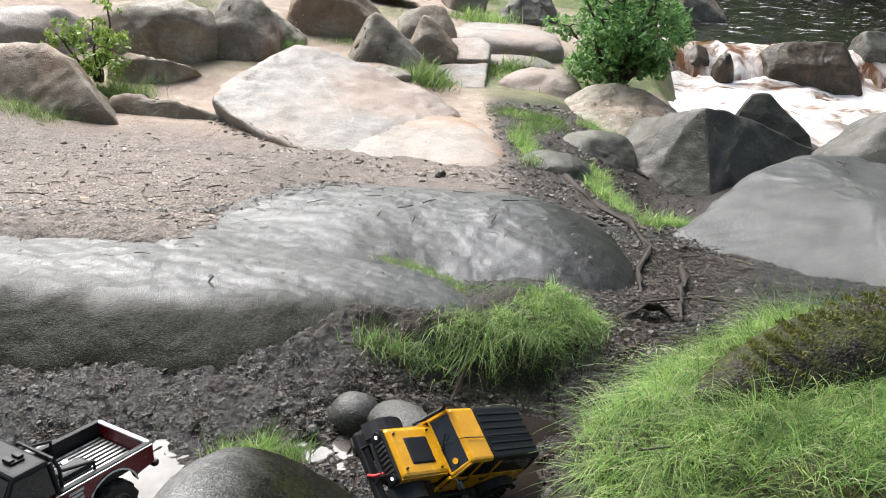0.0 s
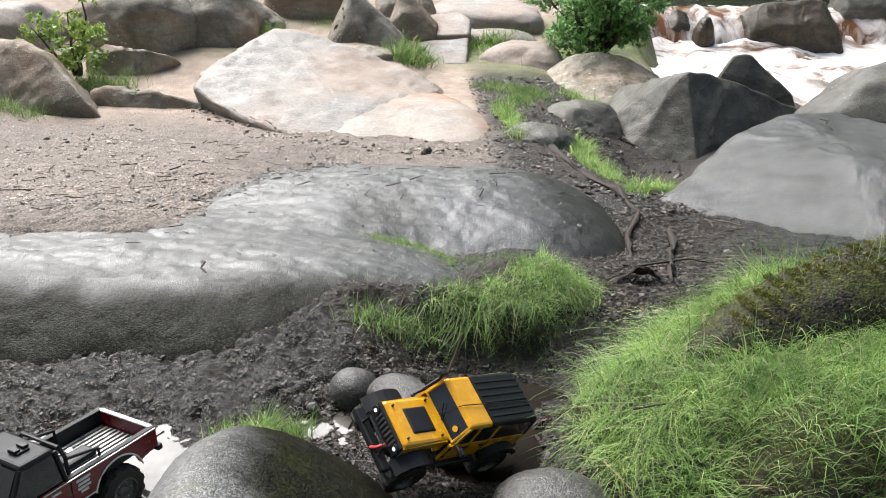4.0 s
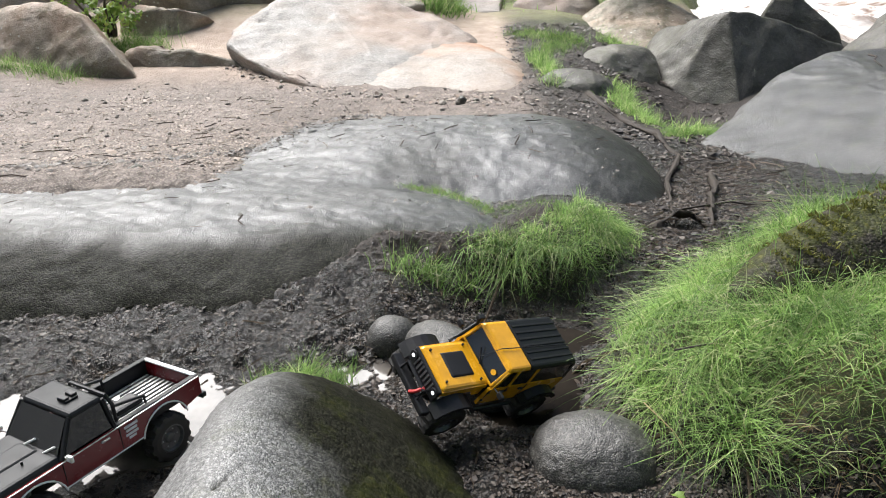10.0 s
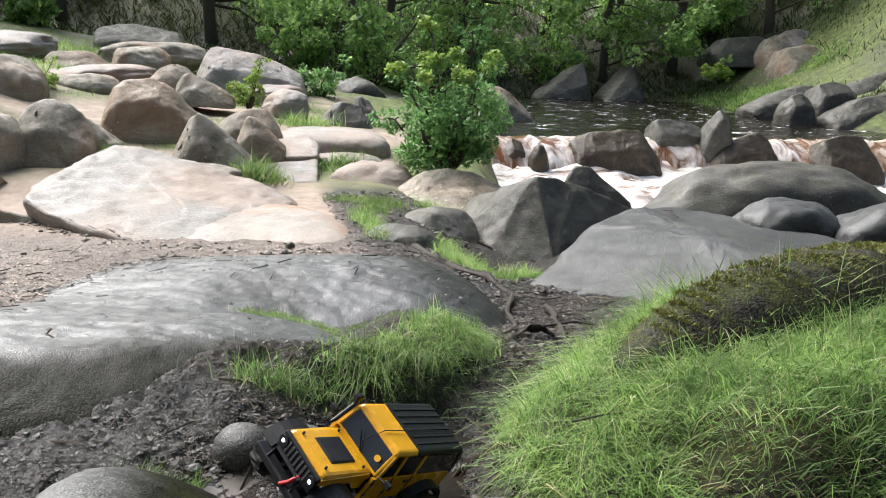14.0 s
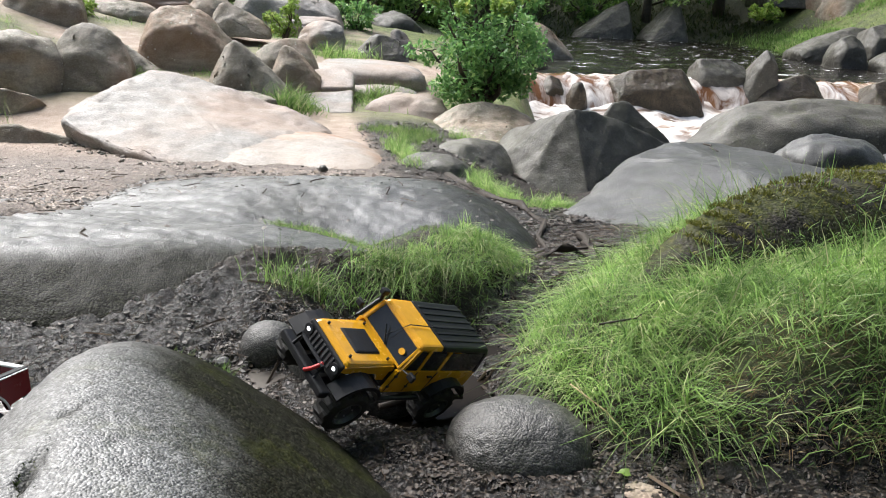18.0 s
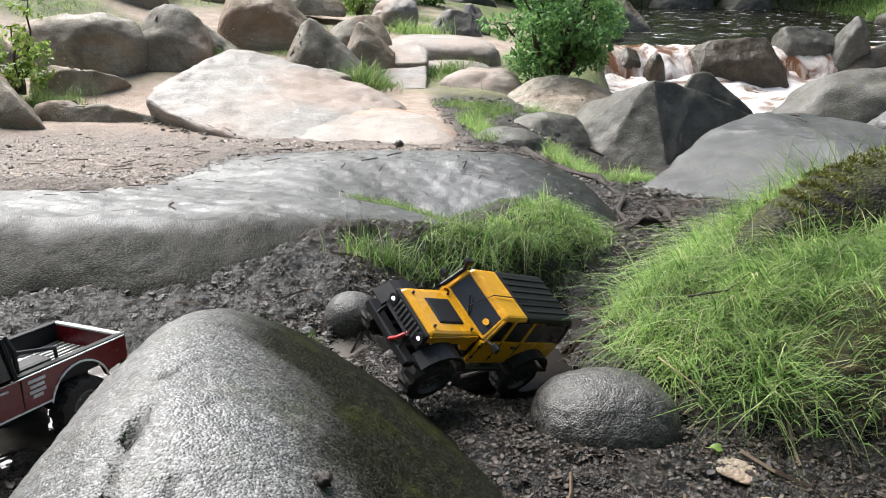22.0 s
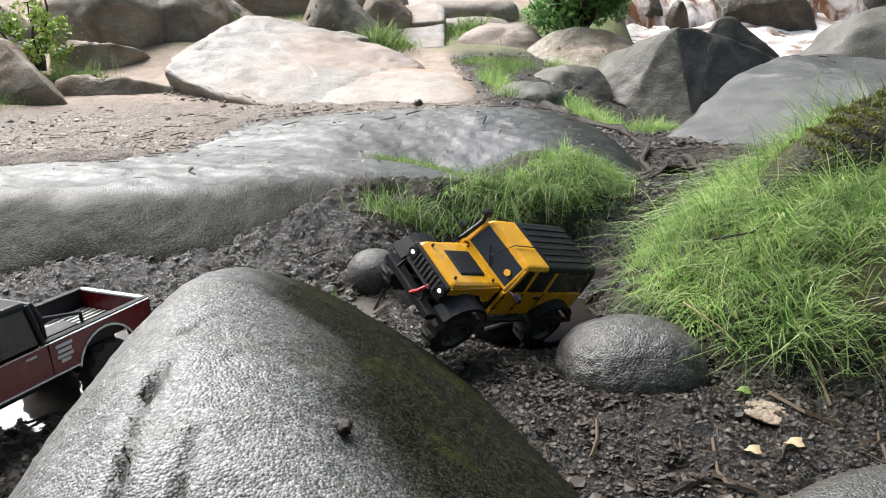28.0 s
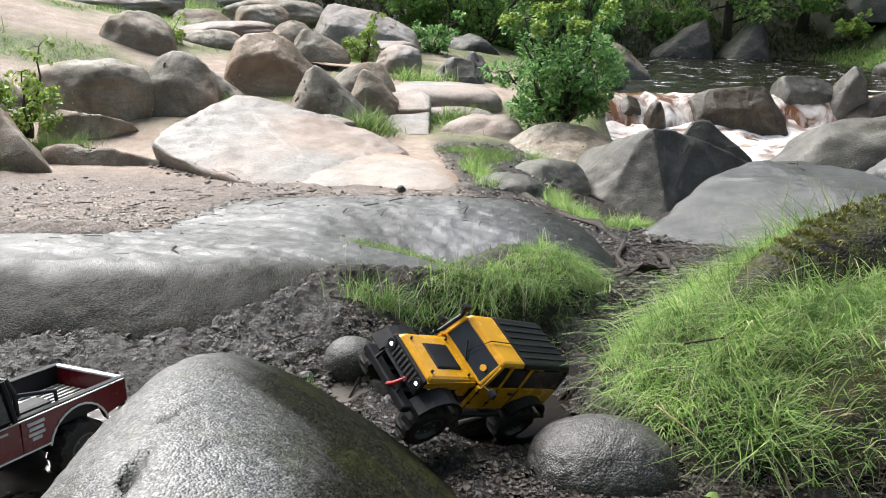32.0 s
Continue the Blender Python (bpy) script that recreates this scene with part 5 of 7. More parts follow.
def boulder_z(xy, ob=None):
    """Height of a boulder's skin under each point."""
    ob = ob or front_boulder
    co = np.zeros(len(ob.data.vertices) * 3)
    ob.data.vertices.foreach_get("co", co)
    m = np.array(ob.matrix_world)
    co = co.reshape(-1, 3) @ m[:3, :3].T + m[:3, 3]
    co = co[(co[:, 2] > 0.1) & (co[:, 0] < xy[:, 0].max() + 0.03) & (co[:, 0] > xy[:, 0].min() - 0.03)]
    return np.array([co[np.argmin((co[:, 0] - x) ** 2 + (co[:, 1] - y) ** 2), 2] for x, y in xy]) + 0.008


xy = sample((-0.55, 0.70, -0.25, 1.30), 1500, lambda x, y: np.maximum(band([(-0.42, 1.0), (-0.434, 0.92), (-0.437, 0.80)], 0.009)(x, y), 0.5 * band([(-0.367, 0.86), (-0.368, 0.79)], 0.007)(x, y)))
blades("crack_moss", "dark green moss in the boulder's crack", xy, boulder_z(xy) - 0.004, 0.006, 0.003, MOSS, (0, 0), 0.9, 0.3, category="moss")


xy = sample((0.75, 1.8, 2.6, 2.75), 13000, lambda x, y: band([(0.85, 1.97), (2.5, 2.62)], 0.12)(x, y) * S(-0.25, 0.2, fractal(x * 6, y * 6, 0, 3, 221)))
blades("boulder_moss", "olive-green moss growing over the boulder's top", xy, boulder_z(xy, mossy_boulder), 0.014, 0.005, MOSS_OLIVE, (0, 0), 0.9, 0.4, category="moss")


# ---- bushes and trees ----
def leaf_mesh(name, centers, radii, n, size, mat, narrow=0.5, flat=0.75):
    """Leaves in clumps: pointed quads at every angle, denser towards the clump's skin."""
    centers, radii = np.array(centers, float), np.array(radii, float)
    w = radii ** 2
    pick = rng.choice(len(centers), n, p=w / w.sum())
    d = rng.normal(size=(n, 3))
    d /= np.linalg.norm(d, axis=1)[:, None]
    r = radii[pick] * rng.uniform(0.25, 1.0, n) ** 0.5
    c = centers[pick] + d * r[:, None] * np.array([1, 1, flat])
    u = rng.normal(size=(n, 3)) + d * 0.6
    u[:, 2] -= 0.35
    u /= np.linalg.norm(u, axis=1)[:, None]
    v = np.cross(u, rng.normal(size=(n, 3)) + np.array([0, 0, 2.0]))
    v /= np.linalg.norm(v, axis=1)[:, None]
    s = (size * rng.uniform(0.6, 1.3, n))[:, None]
    q = np.stack([c - u * s, c + v * s * narrow - u * s * 0.1, c + u * s, c - v * s * narrow - u * s * 0.1], 1)
    faces = (np.arange(n)[:, None] * 4 + np.arange(4)).tolist()
    return mesh_of(name, q.reshape(-1, 3).tolist(), faces, mat)


def limb(bm, path, r0, r1, sides=7):
    """A tapered branch along a path."""
    rings = []
    for i, p in enumerate(path):
        p = Vector(p)
        way = (Vector(path[min(i + 1, len(path) - 1)]) - Vector(path[max(i - 1, 0)])).normalized()
        x = way.orthogonal().normalized()
        y = way.cross(x)
        r = r0 + (r1 - r0) * i / (len(path) - 1)
        rings.append([bm.verts.new(p + (x * math.cos(k / sides * math.tau) + y * math.sin(k / sides * math.tau)) * r) for k in range(sides)])
    for a, b in zip(rings, rings[1:]):
        for k in range(sides):
            bm.faces.new((a[k], a[(k + 1) % sides], b[(k + 1) % sides], b[k]))
    bm.faces.new(rings[0][::-1])
    bm.faces.new(rings[-1])


def wander(a, b, bend, n=6):
    a, b = Vector(a), Vector(b)
    return [tuple(a.lerp(b, i / n) + Vector((random.uniform(-bend, bend), random.uniform(-bend, bend), 0)) * math.sin(i / n * math.pi)) for i in range(n + 1)]


def bush(label, at, height, spread_r, n, leaf, mat, stems=5, tall=True, young=0, category="bush", name="bush", tip_x=0.0, group=""):
    """A small tree or bush: stems with limbs, and clumps of leaves at their ends."""
    ob = tagged(new(name), label, category, group)
    ob.location = at
    centers, radii = [], []
    bm = bmesh.new()
    for i in range(stems):
        a = i / stems * math.tau + random.uniform(-0.4, 0.4)
        lead = 0.15 if (tall and i == 0) else random.uniform(0.35, 1.0)
        top = (spread_r * lead * math.cos(a) + (tip_x if i == 0 else 0), spread_r * lead * math.sin(a), height * (0.95 if i == 0 else random.uniform(0.5, 0.95) * (1.15 - 0.5 * lead)))
        path = wander((random.uniform(-0.04, 0.04), random.uniform(-0.04, 0.04), 0), top, 0.05 * height)
        limb(bm, path, 0.022 * height, 0.006 * height)
        for k, f in enumerate((0.45, 0.65, 0.85, 1.0)):
            p = Vector(path[int(f * (len(path) - 1))])
            for j in range(3):
                q = p + Vector((random.uniform(-1, 1), random.uniform(-1, 1), random.uniform(-0.5, 0.5))) * spread_r * 0.42 * (1.15 - 0.4 * f)
                centers.append(q)
                radii.append(spread_r * random.uniform(0.11, 0.25) * (1.1 - 0.45 * f if i == 0 else 1))
                if j < 2:
                    limb(bm, [tuple(p), tuple(p.lerp(q, 0.5) + Vector((0, 0, 0.02))), tuple(q)], 0.006 * height, 0.002 * height, 5)
    part("trunk", bm, BARK, ob, "thin grey-brown stems", True)
    crown = new("crown", leaf_mesh("crown", centers, radii, n, leaf, mat))
    crown.parent = ob
    if young:
        tips = [c + Vector((0, 0, r * 0.7)) for c, r in zip(centers, radii) if c.z > height * 0.62]
        if tips:
            y = new("young_growth", leaf_mesh("young_growth", tips, [spread_r * 0.13] * len(tips), young, leaf, LEAF_YOUNG))
            y.parent = ob
            tagged(y, "yellow-green young shoots")
    return ob


bush("bushy green rowan sapling among the rocks by the stream", (2.25, 9.95, -0.45), 1.8, 0.84, 9500, 0.038, LEAF, 14, True, 1800, tip_x=-0.35)
bush("bright green sapling behind the brown boulder", (-3.15, 7.75, -0.25), 0.85, 0.36, 1500, 0.03, LEAF_YOUNG, 5, False)
bush("small green sapling between far boulders", (-3.1, 12.9, 0.3), 0.5, 0.42, 900, 0.035, LEAF_YOUNG, 5, False)
bush("small bright sapling beside a pale boulder", (-0.15, 13.3, 0.1), 0.8, 0.38, 1200, 0.035, LEAF_YOUNG, 5, False)
bush("green shrub at the pool's edge", (1.3, 17.5, 0.0), 0.9, 0.6, 1400, 0.05, LEAF, 5, False)
bush("leafy shrub by the upper stream", (6.4, 24.0, -0.2), 2.6, 1.1, 2600, 0.07, LEAF, 6, True)
bush("fern-like green plant on the far bank", (14.6, 24.2, 0.5), 0.7, 0.5, 900, 0.07, LEAF_YOUNG, 6, False)


def tree(label, at, height, crown_r, n, leaf, lean=0.0, low=0.22):
    """A woodland tree: a tapered trunk with limbs and a crown of many leaf clumps."""
    ob = tagged(new("tree"), label, "tree", "woodland trees")
    ob.location = at
    bm = bmesh.new()
    path = wander((0, 0, -0.3), (lean * height, 0, height), 0.05 * height, 8)
    limb(bm, path, 0.028 * height, 0.006 * height, 9)
    centers, radii = [], []
    for i in range(26):
        f = random.uniform(low, 1.0)
        p = Vector(path[0]).lerp(Vector(path[-1]), f)
        a = random.uniform(0, math.tau)
        reach = crown_r * random.uniform(0.4, 1.0) * (1.15 - 0.6 * f)
        q = p + Vector((math.cos(a) * reach, math.sin(a) * reach, random.uniform(-0.25, 0.3) * crown_r))
        limb(bm, [tuple(p), tuple(p.lerp(q, 0.5) + Vector((0, 0, 0.08 * reach))), tuple(q)], 0.008 * height * (1.2 - f), 0.002 * height, 5)
        for j in range(3):
            centers.append(q + Vector((random.uniform(-1, 1), random.uniform(-1, 1), random.uniform(-0.7, 0.5))) * crown_r * 0.22)
            radii.append(crown_r * random.uniform(0.14, 0.26))
    part("trunk", bm, BARK, ob, "", True)
    crown = new("crown", leaf_mesh("crown", centers, radii, n, leaf, LEAF_FAR, 0.6, 0.7))
    crown.parent = ob
    return ob


oak = tree("slender woodland tree with a leafy green crown", (-1.2, 27.5, 0.6), 8.0, 2.6, 5200, 0.10)
birch = tree("leaning woodland tree with drooping leaves", (2.6, 26.0, 0.0), 7.0, 2.8, 5200, 0.10, 0.08, 0.12)
for src_tree, x, y, turn, size in [
    (oak, -5.5, 27.0, 40, 0.9), (oak, -9.0, 29, 90, 1.1), (birch, -3.2, 30.0, 120, 1.0), (birch, 4.6, 29.0, 250, 1.0),
    (birch, 6.9, 28.0, 20, 0.8),
    (oak, 8.6, 31.0, 300, 1.1), (oak, 11.6, 32.5, 70, 1.15), (birch, 14.6, 31.5, 160, 1.0), (oak, 18.0, 33.0, 10, 1.2), (birch, 12.6, 28.6, 40, 0.9), (oak, 3.0, 33.5, 330, 1.2), (oak, 26, 28, 250, 1.1), (oak, 15.2, 28.2, 200, 1.0), (birch, 18.2, 27.0, 80, 1.0), (oak, 21.8, 23.5, 30, 1.0), (birch, 24.5, 25.5, 140, 1.1),
    # unseen trees behind the camera, added to block light from the rear sky
    (oak, -4.5, -5.5, 15, 1.4), (oak, 0.6, -8.5, 110, 1.5), (oak, -7.5, -7.0, 310, 1.5), (birch, 8.0, -7.0, 30, 1.6),
    (oak, -16, 27.5, 30, 1.2), (birch, -11, 30.5, 200, 1.1),
]:
    z = float(ground_z(x, y)) - 0.1
    copy_thing(src_tree, pose(x, y, z, 0, 0, turn) @ Matrix.Diagonal((size, size, size, 1)))
for i, (x, y, s) in enumerate([(-6, 25.5, 0.7), (1.4, 24.6, 0.9), (3.4, 24.2, 1.4), (5.0, 26.6, 1.2), (10.5, 28.5, 1.0), (17, 29, 1.2), (-10, 26.5, 1.2), (-8, 29.5, 1.2), (2.2, 29.5, 1.2), (7.5, 30.5, 1.3)]):
    bush("dark green undergrowth at the wood's edge", (x, y, float(ground_z(x, y)) - 0.1), 1.9 * s, 1.3 * s, 2200, 0.09, LEAF_FAR, 6, False, group="undergrowth bushes")


# ---- the two model trucks ----
def paint(name, color, rough=0.25, coat=0.6):
    m = plain_material(name, color, rough, 0.0, 0.12, 30)
    b = m.node_tree.nodes["Principled BSDF"]
    b.inputs["Coat Weight"].default_value = coat
    b.inputs["Coat Roughness"].default_value = 0.08
    b.inputs["Specular IOR Level"].default_value = 0.3
    return m


RED = paint("red polycarbonate", (0.13, 0.007, 0.011))
BLACK_PAINT = paint("black painted shell", (0.012, 0.013, 0.014), 0.42, 0.0)
BLACK_PAINT.node_tree.nodes["Principled BSDF"].inputs["Specular IOR Level"].default_value = 0.18
YELLOW = paint("yellow painted shell", (0.62, 0.30, 0.01))
WHITE = paint("white plastic trim", (0.72, 0.72, 0.70), 0.35, 0.2)
BLACK_PLASTIC = plain_material("black plastic", (0.012, 0.012, 0.013), 0.45, scale=80, spec=0.3)
RUBBER = plain_material("muddy black rubber", (0.018, 0.016, 0.014), 0.75, scale=50, scatter=0.5, bump=0.001)
CHROME = plain_material("silver plastic", (0.42, 0.42, 0.41), 0.3, 0.6, 0.15)
RIM = plain_material("grey wheel rim", (0.10, 0.10, 0.10), 0.4, 0.5, 0.3)
STRAP = plain_material("red tow strap", (0.42, 0.02, 0.02), 0.6)
DECAL = plain_material("pale sticker", (0.55, 0.56, 0.56), 0.4)


def window_material():
    m, nt, b = material("tinted clear window")
    b.inputs["Base Color"].default_value = (0.03, 0.033, 0.035, 1)
    b.inputs["Roughness"].default_value = 0.05
    b.inputs["Transmission Weight"].default_value = 0.4
    b.inputs["IOR"].default_value = 1.5
    return m


WINDOW = window_material()


def lamp_material():
    m, nt, b = material("lit white lamp")
    b.inputs["Base Color"].default_value = (0.9, 0.92, 0.95, 1)
    b.inputs["Emission Color"].default_value = (0.9, 0.95, 1.0, 1)
    b.inputs["Emission Strength"].default_value = 1.6
    return m


LAMP = lamp_material()


def tail_material():
    m, nt, b = material("red lens")
    b.inputs["Base Color"].default_value = (0.5, 0.01, 0.01, 1)
    b.inputs["Roughness"].default_value = 0.2
    return m


TAIL = tail_material()


def box(bm, lo, hi, bevel=0.0, taper=None):
    """A box from corner to corner; taper shrinks its top (x front, x back, y)."""
    r = bmesh.ops.create_cube(bm, size=1.0)
    vs = r["verts"]
    for v in vs:
        top = v.co.z > 0
        front = v.co.x > 0
        v.co = Vector((lo[i] + (v.co[i] + 0.5) * (hi[i] - lo[i]) for i in range(3)))
        if taper and top:
            v.co.x += -taper[0] if front else taper[1]
            v.co.y += -taper[2] if v.co.y > (lo[1] + hi[1]) / 2 else taper[2]
    if bevel:
        es = list({e for v in vs for e in v.link_edges})
        bmesh.ops.bevel(bm, geom=es, offset=bevel, segments=2, affect="EDGES", profile=0.5)


def tube(bm, path, r, sides=8):
    limb(bm, path, r, r, sides)


def slab_xz(bm, outline, y0, y1, lean=0.0, z0=0.0):
    """A plate with an outline in x and z, from y0 to y1; lean draws it inwards as it rises above z0."""
    rows = []
    for y in (y0, y1):
        rows.append([bm.verts.new((x, y - math.copysign(max(0, z - z0) * lean, y), z)) for x, z in outline])
    n = len(outline)
    bm.faces.new(rows[0])
    bm.faces.new(rows[1][::-1])
    for i in range(n):
        bm.faces.new((rows[0][i], rows[1][i], rows[1][(i + 1) % n], rows[0][(i + 1) % n]))
    bmesh.ops.recalc_face_normals(bm, faces=bm.faces)


def arch(cx, cz, r, a0=180, a1=0, n=9):
    return [(cx + r * math.cos(radians(a0 + (a1 - a0) * i / (n - 1))), cz + r * math.sin(radians(a0 + (a1 - a0) * i / (n - 1)))) for i in range(n)]


def quad(bm, *corners, thick=0.002):
    """A thin pane through four or more corners."""
    f = bm.faces.new([bm.verts.new(c) for c in corners])
    f.normal_update()
    r = bmesh.ops.extrude_face_region(bm, geom=[f])
    n = f.normal * thick
    for v in r["geom"]:
        if isinstance(v, bmesh.types.BMVert):
            v.co += n
    bmesh.ops.recalc_face_normals(bm, faces=bm.faces)


def wheel(parent, x, y, z, radius, width, name="wheel"):
    w = bmesh.new()
    # tyre: a lathe of its section, with tread blocks
    section = [(-0.5, 0.60), (-0.5, 0.82), (-0.42, 0.94), (-0.2, 0.97), (0.2, 0.97), (0.42, 0.94), (0.5, 0.82), (0.5, 0.60)]
    n = 72
    rings = []
    for i in range(n):
        a = i / n * math.tau
        row = []
        for k, (s, r) in enumerate(section):
            if 2 <= k <= 5:
                r += 0.075 * ((i + (3 if k > 3 else 0)) % 6 < 3)
            row.append(w.verts.new((radius * r * math.cos(a), width * s, radius * r * math.sin(a))))
        rings.append(row)
    for i in range(n):
        for k in range(len(section) - 1):
            w.faces.new((rings[i][k], rings[i][k + 1], rings[(i + 1) % n][k + 1], rings[(i + 1) % n][k]))
    bmesh.ops.recalc_face_normals(w, faces=w.faces)
    tyre = part(name, w, RUBBER, parent, "black knobbly tyre, caked with mud")
    tyre.location = (x, y, z)
    side = 1 if y > 0 else -1
    d = bmesh.new()
    prof = [(0.48, 0.62), (0.50, 0.55), (0.30, 0.50), (0.24, 0.26), (0.34, 0.20), (0.36, 0.0)]
    rings = []
    for s, r in prof:
        rings.append([d.verts.new((radius * max(r, 0.004) * math.cos(k / 20 * math.tau), side * width * s, radius * max(r, 0.004) * math.sin(k / 20 * math.tau))) for k in range(20)])
    for a, b in zip(rings, rings[1:]):
        for k in range(20):
            d.faces.new((a[k], a[(k + 1) % 20], b[(k + 1) % 20], b[k]))
    d.faces.new(rings[-1])
    bmesh.ops.recalc_face_normals(d, faces=d.faces)
    part("rim", d, RIM, tyre, "grey rim")
    h = bmesh.new()
    for k in range(6):
        a = k / 6 * math.tau
        bmesh.ops.create_icosphere(h, subdivisions=1, radius=radius * 0.045, matrix=Matrix.Translation((radius * 0.38 * math.cos(a), side * width * 0.27, radius * 0.38 * math.sin(a))))
    part("wheel_nuts", h, CHROME, tyre)
    return tyre


def running_gear(ob, wheelbase, track, radius, width):
    for x in (wheelbase / 2, -wheelbase / 2):
        for y in (track / 2, -track / 2):
            wheel(ob, x, y, radius, radius, width)
        bm = bmesh.new()
        tube(bm, [(x, -track / 2, radius), (x, track / 2, radius)], 0.011)
        bmesh.ops.create_uvsphere(bm, u_segments=12, v_segments=8, radius=0.021, matrix=Matrix.Translation((x, 0.015, radius)))
        part("axle", bm, BLACK_PLASTIC, ob)
        for y in (0.05, -0.05):
            bm = bmesh.new()
            tube(bm, [(x, y, radius), (x * 0.9, y * 0.9, radius + 0.075)], 0.008)
            part("shock_absorber", bm, CHROME, ob)
    for y in (0.03, -0.03):
        bm = bmesh.new()
        box(bm, (-wheelbase * 0.72, y - 0.005, 0.078), (wheelbase * 0.72, y + 0.005, 0.095))
        part("chassis_rail", bm, BLACK_PLASTIC, ob)
    bm = bmesh.new()
    box(bm, (-0.06, -0.035, 0.055), (0.06, 0.035, 0.085), 0.004)
    part("gearbox", bm, BLACK_PLASTIC, ob)
    bm = bmesh.new()
    tube(bm, [(-wheelbase / 2, 0.0, radius), (wheelbase / 2, 0.0, radius)], 0.006)
    part("drive_shaft", bm, CHROME, ob)


def pickup(label):
    ob = tagged(new("model_pickup_truck"), label, "model truck")
    running_gear(ob, 0.335, 0.185, 0.058, 0.042)
    fr, rr, r = 0.1675, -0.1675, 0.066
    low, belt = 0.098, 0.162
    outline = [(-0.285, 0.115), (-0.285, belt), (0.272, belt - 0.004), (0.278, 0.15), (0.276, 0.112), (fr + r + 0.004, low + 0.004)] + arch(fr, 0.08, r, 15, 165) + [(fr - r - 0.004, low)] + [(rr + r + 0.004, low)] + arch(rr, 0.08, r, 15, 165) + [(rr - r - 0.004, low + 0.008)]
    for s in (1, -1):
        bm = bmesh.new()
        slab_xz(bm, outline, s * 0.1, s * 0.092, 0.05, 0.12)
        side = part("side_panel", bm, RED, ob, "dark red painted side panel")
        for cx in (fr, rr):
            bm = bmesh.new()
            tube(bm, [(x, s * 0.101, z) for x, z in arch(cx, 0.08, r + 0.002, 168, 12, 13)], 0.0022, 6)
            part("arch_trim", bm, WHITE, side, "thin white arch trim")
        bm = bmesh.new()
        tube(bm, [(fr - r, s * 0.1005, low + 0.001), (rr + r, s * 0.1005, low + 0.001)], 0.0018, 6)
        part("sill_trim", bm, WHITE, side, "thin white sill trim")
        bm = bmesh.new()
        tube(bm, [(-0.283, s * 0.0985, belt), (0.27, s * 0.0985, belt - 0.004)], 0.0015, 6)
        part("belt_trim", bm, CHROME, side)
        for i, (w, dz) in enumerate(((0.036, 0.0), (0.030, -0.010), (0.034, -0.020), (0.02, -0.029))):
            bm = bmesh.new()
            box(bm, (-0.075 - w / 2, s * 0.0995 - 0.0012, 0.146 + dz), (-0.075 + w / 2, s * 0.0995 + 0.0012, 0.152 + dz))
            part("sticker", bm, DECAL, side, "worn pale sticker bar")
        bm = bmesh.new()
        box(bm, (-0.018, s * 0.1 - 0.003, 0.148), (0.004, s * 0.1 + 0.003, 0.152), 0.001)
        part("door_handle", bm, CHROME, side)
        for x in (-0.045, 0.098):
            bm = bmesh.new()
            box(bm, (x - 0.0008, s * 0.1 - 0.0008, low + 0.006), (x + 0.0008, s * 0.1 + 0.0008, belt - 0.004))
            part("door_gap", bm, BLACK_PLASTIC, side)
        bm = bmesh.new()
        tube(bm, [(0.088, s * 0.098, belt + 0.006), (0.094, s * 0.115, belt + 0.011)], 0.002)
        box(bm, (0.088, s * 0.121 - 0.009, belt + 0.004), (0.096, s * 0.121 + 0.009, belt + 0.02), 0.003)
        part("wing_mirror", bm, WHITE, ob, "white wing mirror")
        bm = bmesh.new()
        quad(bm, (0.083, s * 0.091, belt + 0.003), (-0.036, s * 0.091, belt + 0.003), (-0.028, s * 0.078, 0.232), (0.046, s * 0.078, 0.232), thick=0.0015)
        part("side_window", bm, WINDOW, ob, "dark side window")
        for a, b in (((0.094, belt), (0.050, 0.236)), ((-0.040, belt), (-0.032, 0.236))):
            bm = bmesh.new()
            tube(bm, [(a[0], s * 0.093, a[1]), (b[0], s * 0.079, b[1])], 0.0055, 6)
            part("pillar", bm, BLACK_PAINT, ob)
    bm = bmesh.new()
    box(bm, (0.088, -0.094, belt - 0.012), (0.274, 0.094, belt + 0.010), 0.007, (0.004, 0, 0.008))
    box(bm, (0.10, -0.035, belt + 0.006), (0.268, 0.035, belt + 0.014), 0.004, (0.006, 0.006, 0.008))
    hood = part("bonnet", bm, BLACK_PAINT, ob, "glossy black bonnet")
    for x, y in ((0.15, 0.045), (0.15, -0.045), (0.24, 0.045), (0.24, -0.045)):
        bm = bmesh.new()
        tube(bm, [(x, y, belt + 0.009), (x, y, belt + 0.018)], 0.0028)
        part("body_post", bm, BLACK_PLASTIC, hood)
    bm = bmesh.new()
    box(bm, (-0.034, -0.084, 0.230), (0.052, 0.084, 0.244), 0.006, (0.006, 0.004, 0.006))
    roof = part("cab_roof", bm, BLACK_PAINT, ob, "glossy black cab roof")
    bm = bmesh.new()
    box(bm, (-0.006, 0.008, 0.243), (0.024, 0.040, 0.249), 0.001)
    box(bm, (-0.008, 0.012, 0.248), (0.006, 0.036, 0.256), 0.002)
    box(bm, (0.012, 0.012, 0.248), (0.026, 0.036, 0.254), 0.002)
    part("roof_hatch", bm, BLACK_PLASTIC, roof, "black roof hatch")
    bm = bmesh.new()
    quad(bm, (0.098, 0.086, belt + 0.006), (0.098, -0.086, belt + 0.006), (0.053, -0.074, 0.234), (0.053, 0.074, 0.234))
    screen = part("windscreen", bm, WINDOW, ob, "shiny windscreen")
    for y in (0.045, -0.02):
        bm = bmesh.new()
        tube(bm, [(0.103, y, belt + 0.008), (0.092, y + 0.03, belt + 0.026)], 0.0025, 6)
        part("wiper", bm, WHITE, screen)
